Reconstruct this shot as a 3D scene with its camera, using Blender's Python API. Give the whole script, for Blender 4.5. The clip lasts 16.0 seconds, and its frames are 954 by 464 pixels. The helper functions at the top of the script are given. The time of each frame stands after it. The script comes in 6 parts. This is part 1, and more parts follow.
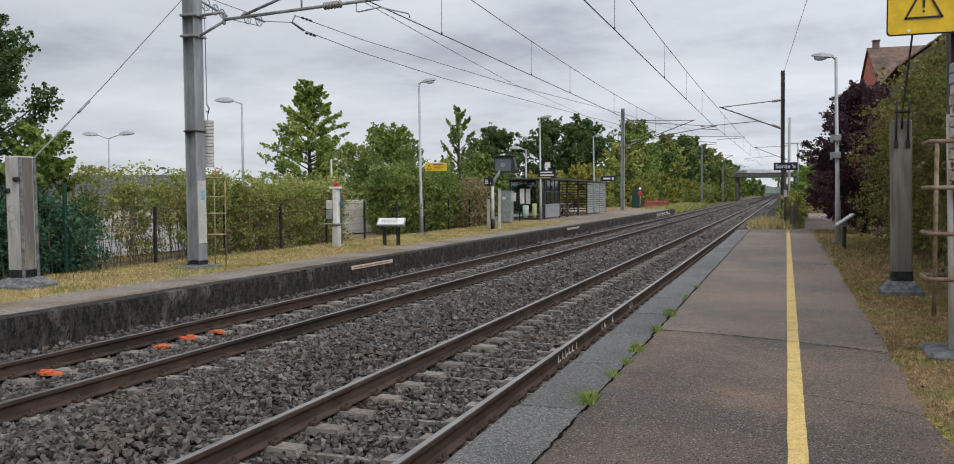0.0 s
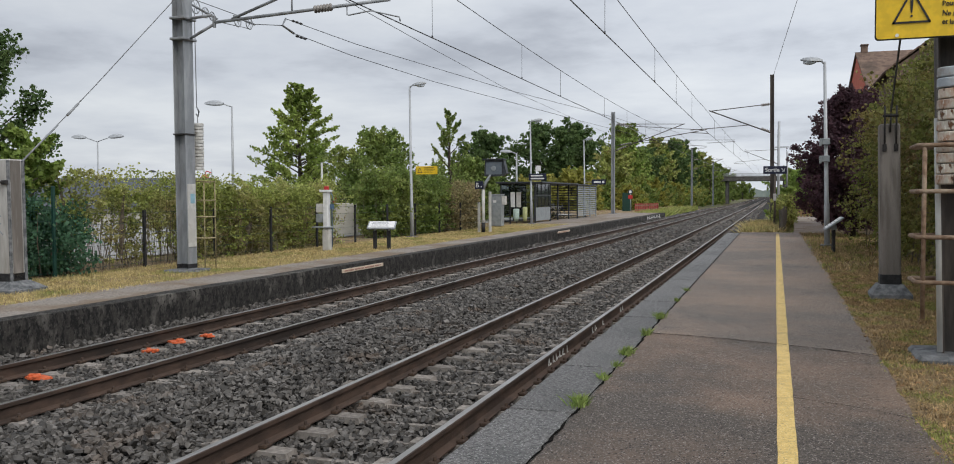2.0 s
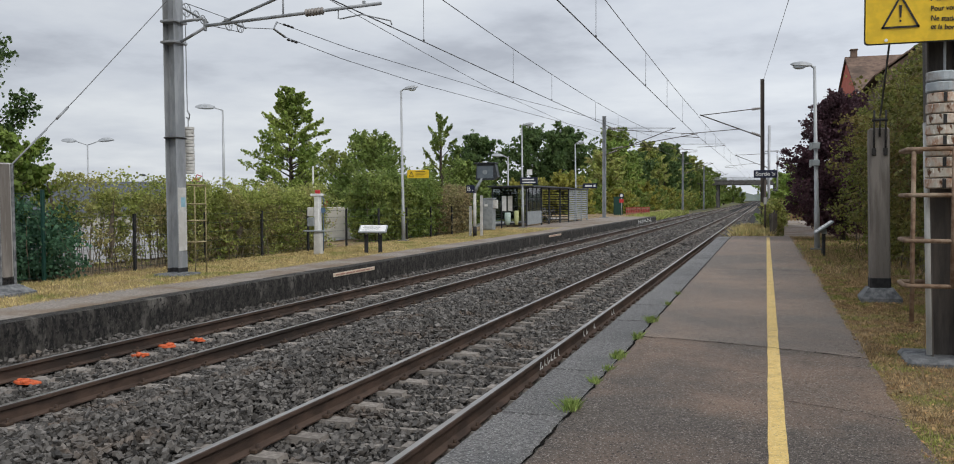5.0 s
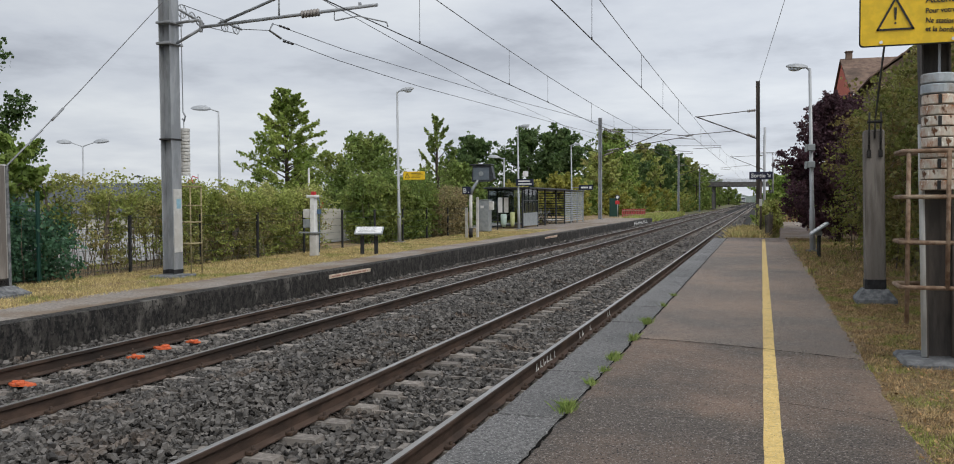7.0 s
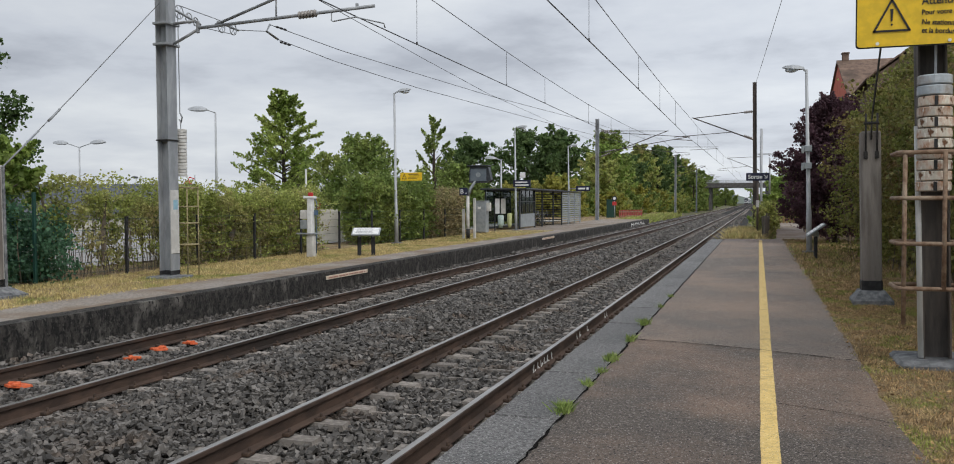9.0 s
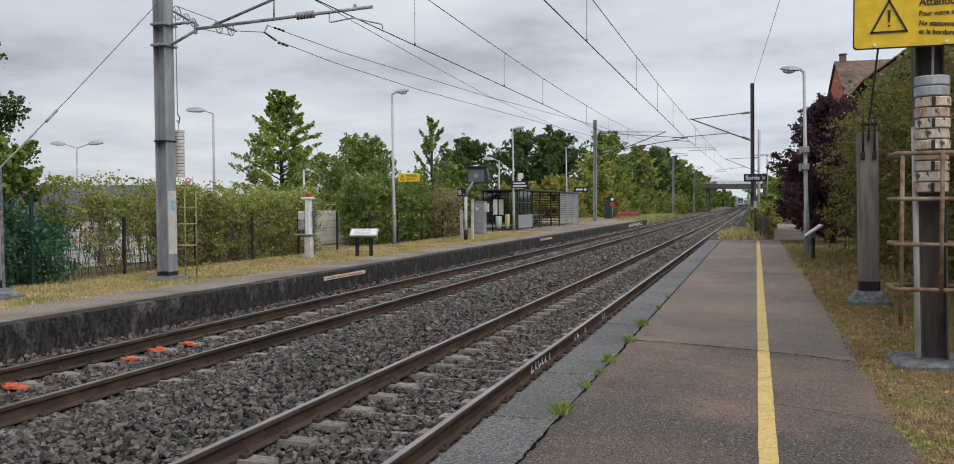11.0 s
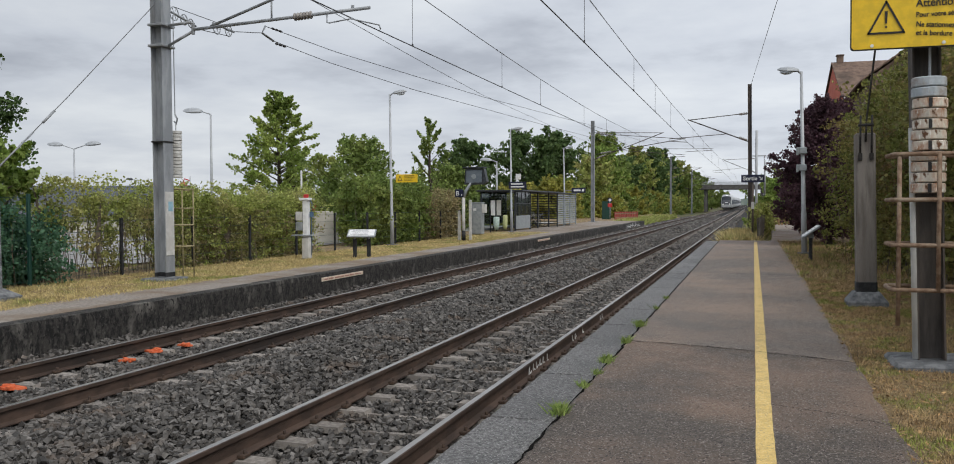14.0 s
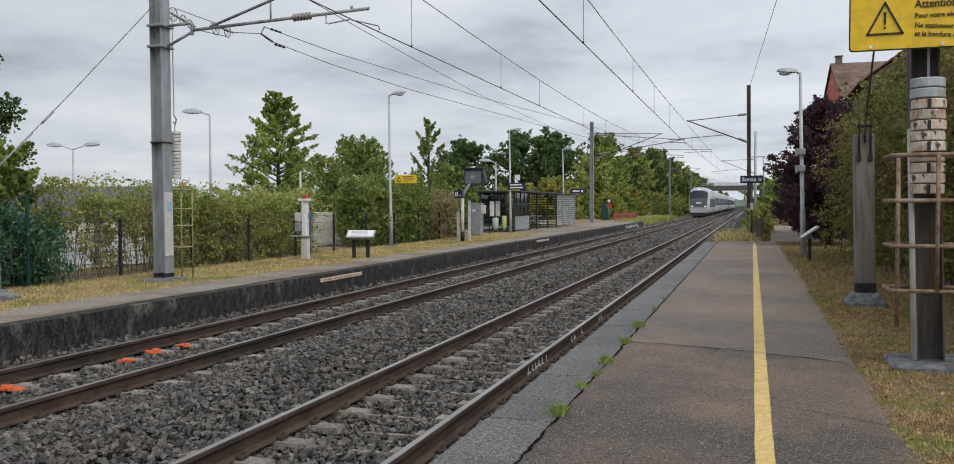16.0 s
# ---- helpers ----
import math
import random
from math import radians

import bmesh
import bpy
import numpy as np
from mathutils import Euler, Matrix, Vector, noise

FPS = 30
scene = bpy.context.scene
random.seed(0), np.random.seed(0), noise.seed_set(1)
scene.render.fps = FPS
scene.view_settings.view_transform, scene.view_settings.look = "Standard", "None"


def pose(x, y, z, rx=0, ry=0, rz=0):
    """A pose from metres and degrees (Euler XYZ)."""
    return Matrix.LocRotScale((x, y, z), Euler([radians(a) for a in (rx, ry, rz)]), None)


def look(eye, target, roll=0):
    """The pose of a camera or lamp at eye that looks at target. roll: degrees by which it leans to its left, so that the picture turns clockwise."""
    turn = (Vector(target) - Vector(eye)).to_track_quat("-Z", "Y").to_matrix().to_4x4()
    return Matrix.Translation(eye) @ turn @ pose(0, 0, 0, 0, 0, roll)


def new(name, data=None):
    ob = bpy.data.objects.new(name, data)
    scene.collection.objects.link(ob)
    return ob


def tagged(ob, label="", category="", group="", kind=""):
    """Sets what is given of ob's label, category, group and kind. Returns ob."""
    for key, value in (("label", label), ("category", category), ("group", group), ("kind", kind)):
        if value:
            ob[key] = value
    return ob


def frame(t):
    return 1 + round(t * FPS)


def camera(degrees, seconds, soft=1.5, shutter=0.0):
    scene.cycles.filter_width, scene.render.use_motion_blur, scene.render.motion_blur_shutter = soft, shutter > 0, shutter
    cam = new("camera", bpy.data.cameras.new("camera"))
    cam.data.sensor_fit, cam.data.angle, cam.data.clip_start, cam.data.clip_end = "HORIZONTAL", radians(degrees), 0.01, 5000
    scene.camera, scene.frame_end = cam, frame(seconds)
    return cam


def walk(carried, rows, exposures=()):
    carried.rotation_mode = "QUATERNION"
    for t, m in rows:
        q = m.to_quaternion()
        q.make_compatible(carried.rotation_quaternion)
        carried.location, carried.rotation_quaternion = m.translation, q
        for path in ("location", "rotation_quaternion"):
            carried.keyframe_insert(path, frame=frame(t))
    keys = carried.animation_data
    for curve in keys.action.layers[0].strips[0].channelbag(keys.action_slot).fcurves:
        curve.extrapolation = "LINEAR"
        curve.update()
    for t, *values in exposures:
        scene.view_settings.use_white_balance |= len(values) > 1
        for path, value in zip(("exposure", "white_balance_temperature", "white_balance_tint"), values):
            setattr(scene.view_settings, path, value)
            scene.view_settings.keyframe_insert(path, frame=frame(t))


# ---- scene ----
cam = camera(57.8, 16.0, soft=1.0)
EYE = (0.0, 0.0, 1.87)


def aim(yaw, pitch, lean):
    """The camera at its one standpoint, turned left by yaw and down by pitch."""
    a, p = radians(yaw), radians(pitch)
    return look(EYE, (EYE[0] - math.sin(a) * math.cos(p), EYE[1] + math.cos(a) * math.cos(p), EYE[2] - math.sin(p)), -lean)


PATH = [
    (0.0, 19.690, 2.618, 0.280), (0.5, 19.488, 2.548, 0.280), (1.0, 19.322, 2.490, 0.272), (1.5, 19.190, 2.445, 0.262),
    (2.0, 19.068, 2.398, 0.258), (2.5, 18.952, 2.344, 0.256), (3.0, 18.850, 2.297, 0.256), (3.5, 18.754, 2.262, 0.252),
    (4.0, 18.660, 2.222, 0.248), (5.0, 18.500, 2.150, 0.244), (6.0, 18.362, 2.086, 0.240), (6.5, 18.296, 2.060, 0.236),
    (7.0, 18.235, 2.046, 0.232), (7.5, 18.180, 2.030, 0.230), (8.0, 18.130, 2.004, 0.228), (8.5, 18.086, 1.990, 0.218),
    (9.0, 18.044, 1.976, 0.214), (10.2, 17.955, 1.940, 0.214), (11.5, 17.872, 1.902, 0.214), (12.0, 17.841, 1.886, 0.214),
    (12.5, 17.818, 1.872, 0.216), (13.0, 17.796, 1.868, 0.218), (13.5, 17.768, 1.866, 0.218), (14.0, 17.752, 1.864, 0.216),
    (14.5, 17.736, 1.858, 0.206), (15.0, 17.710, 1.844, 0.198), (15.5, 17.698, 1.824, 0.196), (16.0, 17.688, 1.812, 0.198)]
walk(cam, [(t, aim(a, p, r)) for t, a, p, r in PATH])

# ---------------------------------------------------------------- sky and light
world = bpy.data.worlds.new("overcast_sky")
scene.world = world
world.use_nodes = True
wn, wl = world.node_tree.nodes, world.node_tree.links
wn.clear()
w_out, w_bg, w_add = wn.new("ShaderNodeOutputWorld"), wn.new("ShaderNodeBackground"), wn.new("ShaderNodeAddShader")
w_cloud = wn.new("ShaderNodeBackground")
sky = wn.new("ShaderNodeTexSky")
sky.sky_type, sky.sun_disc, sky.sun_elevation, sky.sun_rotation = "NISHITA", False, radians(48), radians(70)
wl.new(sky.outputs[0], w_bg.inputs[0])
w_bg.inputs[1].default_value = 0.006
coord = wn.new("ShaderNodeTexCoord")
sepa = wn.new("ShaderNodeSeparateXYZ")
wl.new(coord.outputs["Generated"], sepa.inputs[0])


def wmath(op, a, b=None, c=None):
    n = wn.new("ShaderNodeMath")
    n.operation = op
    for i, v in enumerate((a, b, c)):
        if v is None:
            continue
        if isinstance(v, (int, float)):
            n.inputs[i].default_value = v
        else:
            wl.new(v, n.inputs[i])
    return n.outputs[0]


# the cloud sheet is a level layer: its pattern is drawn out towards the horizon
height = wmath("ADD", wmath("MAXIMUM", sepa.outputs[2], 0.0), 0.13)
flat = wn.new("ShaderNodeCombineXYZ")
wl.new(wmath("DIVIDE", sepa.outputs[0], height), flat.inputs[0])
wl.new(wmath("DIVIDE", sepa.outputs[1], height), flat.inputs[1])
flat.inputs[2].default_value = 3.7


def wnoise(scale, detail, rough):
    n = wn.new("ShaderNodeTexNoise")
    wl.new(flat.outputs[0], n.inputs["Vector"])
    n.inputs["Scale"].default_value, n.inputs["Detail"].default_value, n.inputs["Roughness"].default_value = scale, detail, rough
    return n.outputs["Fac"]


big, fine = wnoise(0.55, 6, 0.55), wnoise(1.7, 8, 0.6)
mixv = wmath("ADD", wmath("MULTIPLY", big, 0.65), wmath("MULTIPLY", fine, 0.35))
ramp = wn.new("ShaderNodeValToRGB")
wl.new(mixv, ramp.inputs[0])
ramp.color_ramp.elements[0].position, ramp.color_ramp.elements[0].color = 0.37, (0.40, 0.428, 0.485, 1)
ramp.color_ramp.elements[1].position, ramp.color_ramp.elements[1].color = 0.62, (0.69, 0.722, 0.76, 1)
mid = ramp.color_ramp.elements.new(0.47)
mid.color = (0.56, 0.595, 0.655, 1)
wl.new(ramp.outputs[0], w_cloud.inputs[0])
wl.new(wmath("ADD", wmath("MULTIPLY", sepa.outputs[0], 0.22), 1.13), w_cloud.inputs[1])
wl.new(w_bg.outputs[0], w_add.inputs[0])
wl.new(w_cloud.outputs[0], w_add.inputs[1])
wl.new(w_add.outputs[0], w_out.inputs[0])

sun = new("sun", bpy.data.lights.new("sun", "SUN"))
sun.data.energy, sun.data.angle, sun.data.color = 1.8, radians(40), (1.0, 0.97, 0.92)
sun.matrix_world = look((30, -22, 42), (0, 0, 0))
scene.view_settings.exposure = 0.0

# ---------------------------------------------------------------- materials


def mat(name, c1, c2, scale=6.0, rough=0.75, metal=0.0, bump=0.15, bscale=60.0, c3=None, sscale=0.8, spread=(0.42, 0.58),
        vary=0.0, island=0.0, stretch=(1, 1, 1), rough2=None, spec=0.4, trans=0.0, speck=None, srange=(0.5, 0.68)):
    """Two tones mixed by fine noise, a third by large stains, relief, and an even change from piece to piece."""
    m = bpy.data.materials.new(name)
    m.use_nodes = True
    n, l = m.node_tree.nodes, m.node_tree.links
    bsdf = n["Principled BSDF"]
    tc, mp = n.new("ShaderNodeTexCoord"), n.new("ShaderNodeMapping")
    l.new(tc.outputs["Object"], mp.inputs[0])
    mp.inputs["Scale"].default_value = stretch

    def nz(s, d=5, r=0.6):
        t = n.new("ShaderNodeTexNoise")
        l.new(mp.outputs[0], t.inputs["Vector"])
        t.inputs["Scale"].default_value, t.inputs["Detail"].default_value, t.inputs["Roughness"].default_value = s, d, r
        return t.outputs["Fac"]

    def rng(v, a, b, lo=0.0, hi=1.0):
        t = n.new("ShaderNodeMapRange")
        l.new(v, t.inputs[0])
        t.inputs[1].default_value, t.inputs[2].default_value, t.inputs[3].default_value, t.inputs[4].default_value = a, b, lo, hi
        return t.outputs[0]

    def mixc(f, a, b):
        t = n.new("ShaderNodeMix")
        t.data_type = "RGBA"
        l.new(f, t.inputs[0])
        for v, i in ((a, 6), (b, 7)):
            if isinstance(v, tuple):
                t.inputs[i].default_value = (*v, 1)
            else:
                l.new(v, t.inputs[i])
        return t.outputs[2]

    col = mixc(rng(nz(scale), *spread), c1, c2)
    if c3:
        col = mixc(rng(nz(sscale, 7, 0.65), *srange), col, c3)
    if speck:
        col = mixc(rng(nz(speck[0], 2, 0.5), 0.60, 0.66), col, speck[1])
        col = mixc(rng(nz(speck[0] * 0.71, 2, 0.5), 0.41, 0.33), col, speck[2])
    if vary or island:
        if island:
            rnd = n.new("ShaderNodeNewGeometry").outputs["Random Per Island"]
            amt = island
        else:
            rnd = n.new("ShaderNodeObjectInfo").outputs["Random"]
            amt = vary
        hsv = n.new("ShaderNodeHueSaturation")
        l.new(rng(rnd, 0, 1, 1 - amt, 1 + amt), hsv.inputs["Value"])
        l.new(col, hsv.inputs["Color"])
        col = hsv.outputs[0]
    l.new(col, bsdf.inputs["Base Color"])
    if rough2 is None:
        bsdf.inputs["Roughness"].default_value = rough
    else:
        l.new(rng(nz(scale * 0.7), 0.4, 0.62, rough, rough2), bsdf.inputs["Roughness"])
    bsdf.inputs["Metallic"].default_value = metal
    bsdf.inputs["Specular IOR Level"].default_value = spec
    if bump:
        b = n.new("ShaderNodeBump")
        b.inputs["Strength"].default_value, b.inputs["Distance"].default_value = bump, 0.02
        l.new(nz(bscale, 6, 0.7), b.inputs["Height"])
        l.new(b.outputs[0], bsdf.inputs["Normal"])
    if trans:
        tr, ad = n.new("ShaderNodeBsdfTranslucent"), n.new("ShaderNodeMixShader")
        l.new(col, tr.inputs[0])
        ad.inputs[0].default_value = trans
        l.new(bsdf.outputs[0], ad.inputs[1])
        l.new(tr.outputs[0], ad.inputs[2])
        l.new(ad.outputs[0], n["Material Output"].inputs[0])
    return m


def plain(name, c, rough=0.5, metal=0.0, emit=0.0, spec=0.5):
    m = mat(name, c, tuple(v * 0.86 for v in c), 9, rough, metal, 0.04, 90, spec=spec)
    if emit:
        b = m.node_tree.nodes["Principled BSDF"]
        b.inputs["Emission Color"].default_value, b.inputs["Emission Strength"].default_value = (1, 0.97, 0.9, 1), emit
    return m


def glass(name, tint=(0.8, 0.86, 0.85), rough=0.03):
    m = bpy.data.materials.new(name)
    m.use_nodes = True
    n, l = m.node_tree.nodes, m.node_tree.links
    tr, gl, mx, fr = n.new("ShaderNodeBsdfTransparent"), n.new("ShaderNodeBsdfGlossy"), n.new("ShaderNodeMixShader"), n.new("ShaderNodeFresnel")
    tr.inputs[0].default_value, gl.inputs["Roughness"].default_value = (*tint, 1), rough
    l.new(fr.outputs[0], mx.inputs[0])
    l.new(tr.outputs[0], mx.inputs[1])
    l.new(gl.outputs[0], mx.inputs[2])
    l.new(mx.outputs[0], n["Material Output"].inputs[0])
    return m


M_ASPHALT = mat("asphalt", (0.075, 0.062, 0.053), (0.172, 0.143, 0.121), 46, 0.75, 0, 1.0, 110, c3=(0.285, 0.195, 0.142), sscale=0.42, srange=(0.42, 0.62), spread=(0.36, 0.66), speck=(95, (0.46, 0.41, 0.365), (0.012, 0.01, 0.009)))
M_ASPHALT_PALE = mat("asphalt_lighter", (0.135, 0.114, 0.098), (0.245, 0.208, 0.181), 40, 0.75, 0, 0.8, 110, c3=(0.3, 0.22, 0.17), sscale=0.42, srange=(0.42, 0.62), spread=(0.36, 0.66), speck=(80, (0.5, 0.45, 0.4), (0.03, 0.026, 0.023)))
M_ASPHALT_L = mat("asphalt_worn", (0.21, 0.185, 0.165), (0.33, 0.29, 0.255), 24, 0.9, 0, 0.5, 100, c3=(0.2, 0.15, 0.105), sscale=0.7, srange=(0.45, 0.6))
M_SLAB = mat("edge_slab_stone", (0.075, 0.072, 0.07), (0.2, 0.192, 0.186), 34, 0.55, 0, 1.0, 90, c3=(0.08, 0.079, 0.078), sscale=1.6, vary=0.2, spec=0.6, speck=(80, (0.42, 0.41, 0.4), (0.025, 0.025, 0.025)))
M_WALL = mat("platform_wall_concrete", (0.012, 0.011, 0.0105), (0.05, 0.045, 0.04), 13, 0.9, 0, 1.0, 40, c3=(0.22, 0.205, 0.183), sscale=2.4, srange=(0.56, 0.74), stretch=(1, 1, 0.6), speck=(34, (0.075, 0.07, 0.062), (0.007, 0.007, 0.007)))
M_YELLOW = mat("yellow_line_paint", (0.76, 0.55, 0.2), (0.66, 0.46, 0.15), 30, 0.7, 0, 0.4, 150, c3=(0.5, 0.34, 0.12), sscale=7, speck=(95, (0.82, 0.68, 0.38), (0.34, 0.25, 0.13)))
M_CRACK = mat("crack_dirt", (0.004, 0.004, 0.0035), (0.014, 0.012, 0.011), 30, 0.95, 0, 0.3, 90, spec=0.05)
M_STONE = mat("ballast_stone", (0.066, 0.06, 0.054), (0.122, 0.113, 0.104), 9, 0.65, 0, 0, c3=(0.11, 0.078, 0.056), sscale=1.1, srange=(0.56, 0.72), island=0.65)
# near-black: the shade in the gaps between the stones is put into this colour
M_BED_SHADE = mat("ballast_bed", (0.004, 0.0035, 0.003), (0.035, 0.031, 0.028), 17, 0.95, 0, 1.0, 22, c3=(0.02, 0.016, 0.013), sscale=0.6, spread=(0.47, 0.6))
M_RAILTOP = mat("rail_running_face", (0.42, 0.40, 0.38), (0.3, 0.28, 0.26), 8, 0.28, 0.9, 0.02, 60, stretch=(1, 0.1, 1))
M_RAIL = mat("rail_rust", (0.05, 0.033, 0.025), (0.09, 0.058, 0.043), 7, 0.8, 0.1, 0.2, 60, c3=(0.03, 0.022, 0.018), sscale=1.3, stretch=(1, 0.3, 1))
M_SLEEPER = mat("sleeper_concrete", (0.2, 0.178, 0.158), (0.31, 0.28, 0.25), 16, 0.9, 0, 0.4, 70, c3=(0.12, 0.1, 0.085), sscale=3, vary=0.22)
M_CLIP = mat("rail_clip_rust", (0.05, 0.034, 0.026), (0.09, 0.058, 0.04), 30, 0.8, 0.2, 0.2, 90)
M_ORANGE = mat("orange_spray_paint", (0.66, 0.14, 0.045), (0.5, 0.095, 0.035), 40, 0.7, 0, 0.2, 90)
M_GRASS = mat("dry_grass_soil", (0.15, 0.1, 0.05), (0.33, 0.235, 0.125), 22, 0.95, 0, 1.0, 55, c3=(0.2, 0.19, 0.06), srange=(0.54, 0.66), sscale=1.3, spread=(0.38, 0.62), speck=(70, (0.42, 0.33, 0.19), (0.05, 0.035, 0.02)))
M_BLADE = mat("grass_blades", (0.27, 0.18, 0.09), (0.5, 0.36, 0.19), 9, 0.8, 0, 0, c3=(0.27, 0.29, 0.075), srange=(0.5, 0.58), sscale=1.9, island=0.6, trans=0.25)
M_BLADE_L = mat("yellow_grass_blades", (0.46, 0.365, 0.16), (0.66, 0.54, 0.27), 5, 0.8, 0, 0, c3=(0.28, 0.31, 0.09), sscale=0.9, island=0.4, trans=0.3, srange=(0.5, 0.64))
M_LITTER = mat("fallen_leaves", (0.24, 0.12, 0.05), (0.42, 0.27, 0.12), 3, 0.8, 0, 0, island=0.5)
M_TWIG = mat("hedge_twigs", (0.12, 0.095, 0.07), (0.2, 0.165, 0.125), 12, 0.9, 0, 0, island=0.4)
M_TUFT = mat("green_tuft", (0.17, 0.25, 0.055), (0.3, 0.37, 0.11), 14, 0.7, 0, 0, island=0.35, trans=0.3)
M_EARTH = mat("far_ground", (0.07, 0.075, 0.03), (0.14, 0.12, 0.055), 0.5, 0.95, 0, 0.5, 6, c3=(0.05, 0.07, 0.025), sscale=0.05)
M_STEEL = mat("galvanised_mast_steel", (0.255, 0.27, 0.285), (0.345, 0.36, 0.375), 5, 0.6, 0.15, 0.1, 70, c3=(0.15, 0.145, 0.14), sscale=1.5, stretch=(1, 1, 0.3))
M_POLE = mat("lamp_pole_galvanised", (0.36, 0.375, 0.39), (0.44, 0.455, 0.47), 8, 0.5, 0.2, 0.05, 60, stretch=(1, 1, 0.3))
M_DARKSTEEL = mat("weathered_mast_steel", (0.05, 0.044, 0.04), (0.115, 0.098, 0.085), 7, 0.75, 0.1, 0.25, 60, c3=(0.13, 0.1, 0.08), sscale=2, stretch=(1, 1, 0.15))
M_POST = mat("weathered_grey_post", (0.16, 0.142, 0.125), (0.26, 0.235, 0.21), 9, 0.9, 0, 0.4, 60, c3=(0.11, 0.1, 0.088), sscale=2.2, stretch=(1, 1, 0.12))
M_TAR = mat("tarred_band", (0.012, 0.012, 0.013), (0.03, 0.03, 0.032), 12, 0.7, 0, 0.3, 60)
M_FOOT = mat("concrete_foot", (0.13, 0.135, 0.14), (0.23, 0.235, 0.24), 12, 0.9, 0, 0.5, 60, c3=(0.06, 0.065, 0.072), sscale=5)
M_WEIGHT = mat("tension_weight_paint", (0.5, 0.46, 0.39), (0.66, 0.62, 0.54), 9, 0.75, 0, 0.5, 45, c3=(0.33, 0.125, 0.04), sscale=9, srange=(0.47, 0.66), stretch=(1, 1, 0.45), speck=(38, (0.7, 0.68, 0.62), (0.12, 0.055, 0.025)), vary=0.2)
M_WEIGHTTOP = mat("zinc_weight_paint", (0.36, 0.4, 0.43), (0.46, 0.5, 0.53), 7, 0.6, 0.1, 0.25, 45, c3=(0.28, 0.24, 0.2), sscale=5)
M_CAGE = mat("rusty_cage_tube", (0.16, 0.098, 0.062), (0.25, 0.17, 0.115), 18, 0.8, 0.1, 0.3, 80, c3=(0.34, 0.27, 0.2), sscale=5)
M_CAGE_L = mat("yellow_cage_tube", (0.26, 0.22, 0.11), (0.36, 0.31, 0.18), 18, 0.8, 0.05, 0.2, 80)
M_CONDUIT = mat("white_conduit", (0.55, 0.55, 0.53), (0.45, 0.45, 0.43), 9, 0.6, 0, 0.1, 50, stretch=(1, 1, 0.3))
M_WIRE = mat("bronze_wire", (0.085, 0.085, 0.088), (0.12, 0.12, 0.125), 9, 0.5, 0.6, 0)
M_CHAR = mat("dark_iron_fitting", (0.02, 0.019, 0.019), (0.045, 0.042, 0.04), 20, 0.7, 0.3, 0.2, 60)
M_INSUL = mat("insulator_ceramic", (0.28, 0.26, 0.24), (0.2, 0.18, 0.165), 12, 0.35, 0, 0)
M_SIGNY = plain("yellow_sign_face", (0.83, 0.545, 0.015), 0.38)
M_INK = plain("black_sign_ink", (0.012, 0.012, 0.012), 0.6)
M_BLUE = plain("dark_blue_sign", (0.012, 0.016, 0.045), 0.4)
M_WHITE = plain("white_paint", (0.78, 0.78, 0.77), 0.5)
M_OFFWHITE = mat("offwhite_panel", (0.5, 0.49, 0.46), (0.62, 0.61, 0.58), 6, 0.6, 0, 0.1, 40, c3=(0.4, 0.38, 0.34), sscale=3)
M_RED = plain("red_paint", (0.5, 0.03, 0.03), 0.5)
M_GREYMETAL = mat("grey_sheet_metal", (0.26, 0.285, 0.295), (0.33, 0.355, 0.365), 5, 0.5, 0.2, 0.05, 50)
M_DARKGREY = mat("dark_grey_frame", (0.032, 0.036, 0.042), (0.05, 0.055, 0.062), 8, 0.5, 0.2, 0.05, 50)
M_GLASS = glass("shelter_glass", (0.72, 0.78, 0.78))
M_FENCE = plain("green_fence_coating", (0.008, 0.05, 0.036), 0.5)
M_HEAD = plain("lamp_head_grey", (0.4, 0.42, 0.44), 0.45)
M_LENS = plain("lamp_lens", (0.62, 0.66, 0.7), 0.2)
M_BARK = mat("bark", (0.055, 0.042, 0.032), (0.1, 0.08, 0.062), 10, 0.95, 0, 0.6, 40, stretch=(1, 1, 0.25))


def leafmat(name, c1, c2, c3, scale=0.9):
    return mat(name, c1, c2, scale, 0.62, 0, 0, c3=c3, sscale=0.45, island=0.45, trans=0.5, spread=(0.4, 0.6))


M_LEAF_HEDGE = leafmat("hedge_leaves", (0.29, 0.34, 0.09), (0.44, 0.47, 0.15), (0.38, 0.32, 0.15))
M_LEAF_DULL = leafmat("thin_hedge_leaves", (0.28, 0.235, 0.12), (0.38, 0.31, 0.17), (0.25, 0.28, 0.1))
M_LEAF_BRIGHT = leafmat("bright_leaves", (0.192, 0.288, 0.060), (0.324, 0.408, 0.108), (0.144, 0.216, 0.054))
M_LEAF_YOUNG = leafmat("young_tree_leaves", (0.24, 0.33, 0.07), (0.42, 0.48, 0.13), (0.2, 0.27, 0.07))
M_LEAF_GREEN = leafmat("green_leaves", (0.17, 0.24, 0.06), (0.28, 0.35, 0.1), (0.31, 0.33, 0.095))
M_LEAF_DARK = leafmat("dark_leaves", (0.087, 0.145, 0.051), (0.145, 0.217, 0.072), (0.116, 0.160, 0.058))
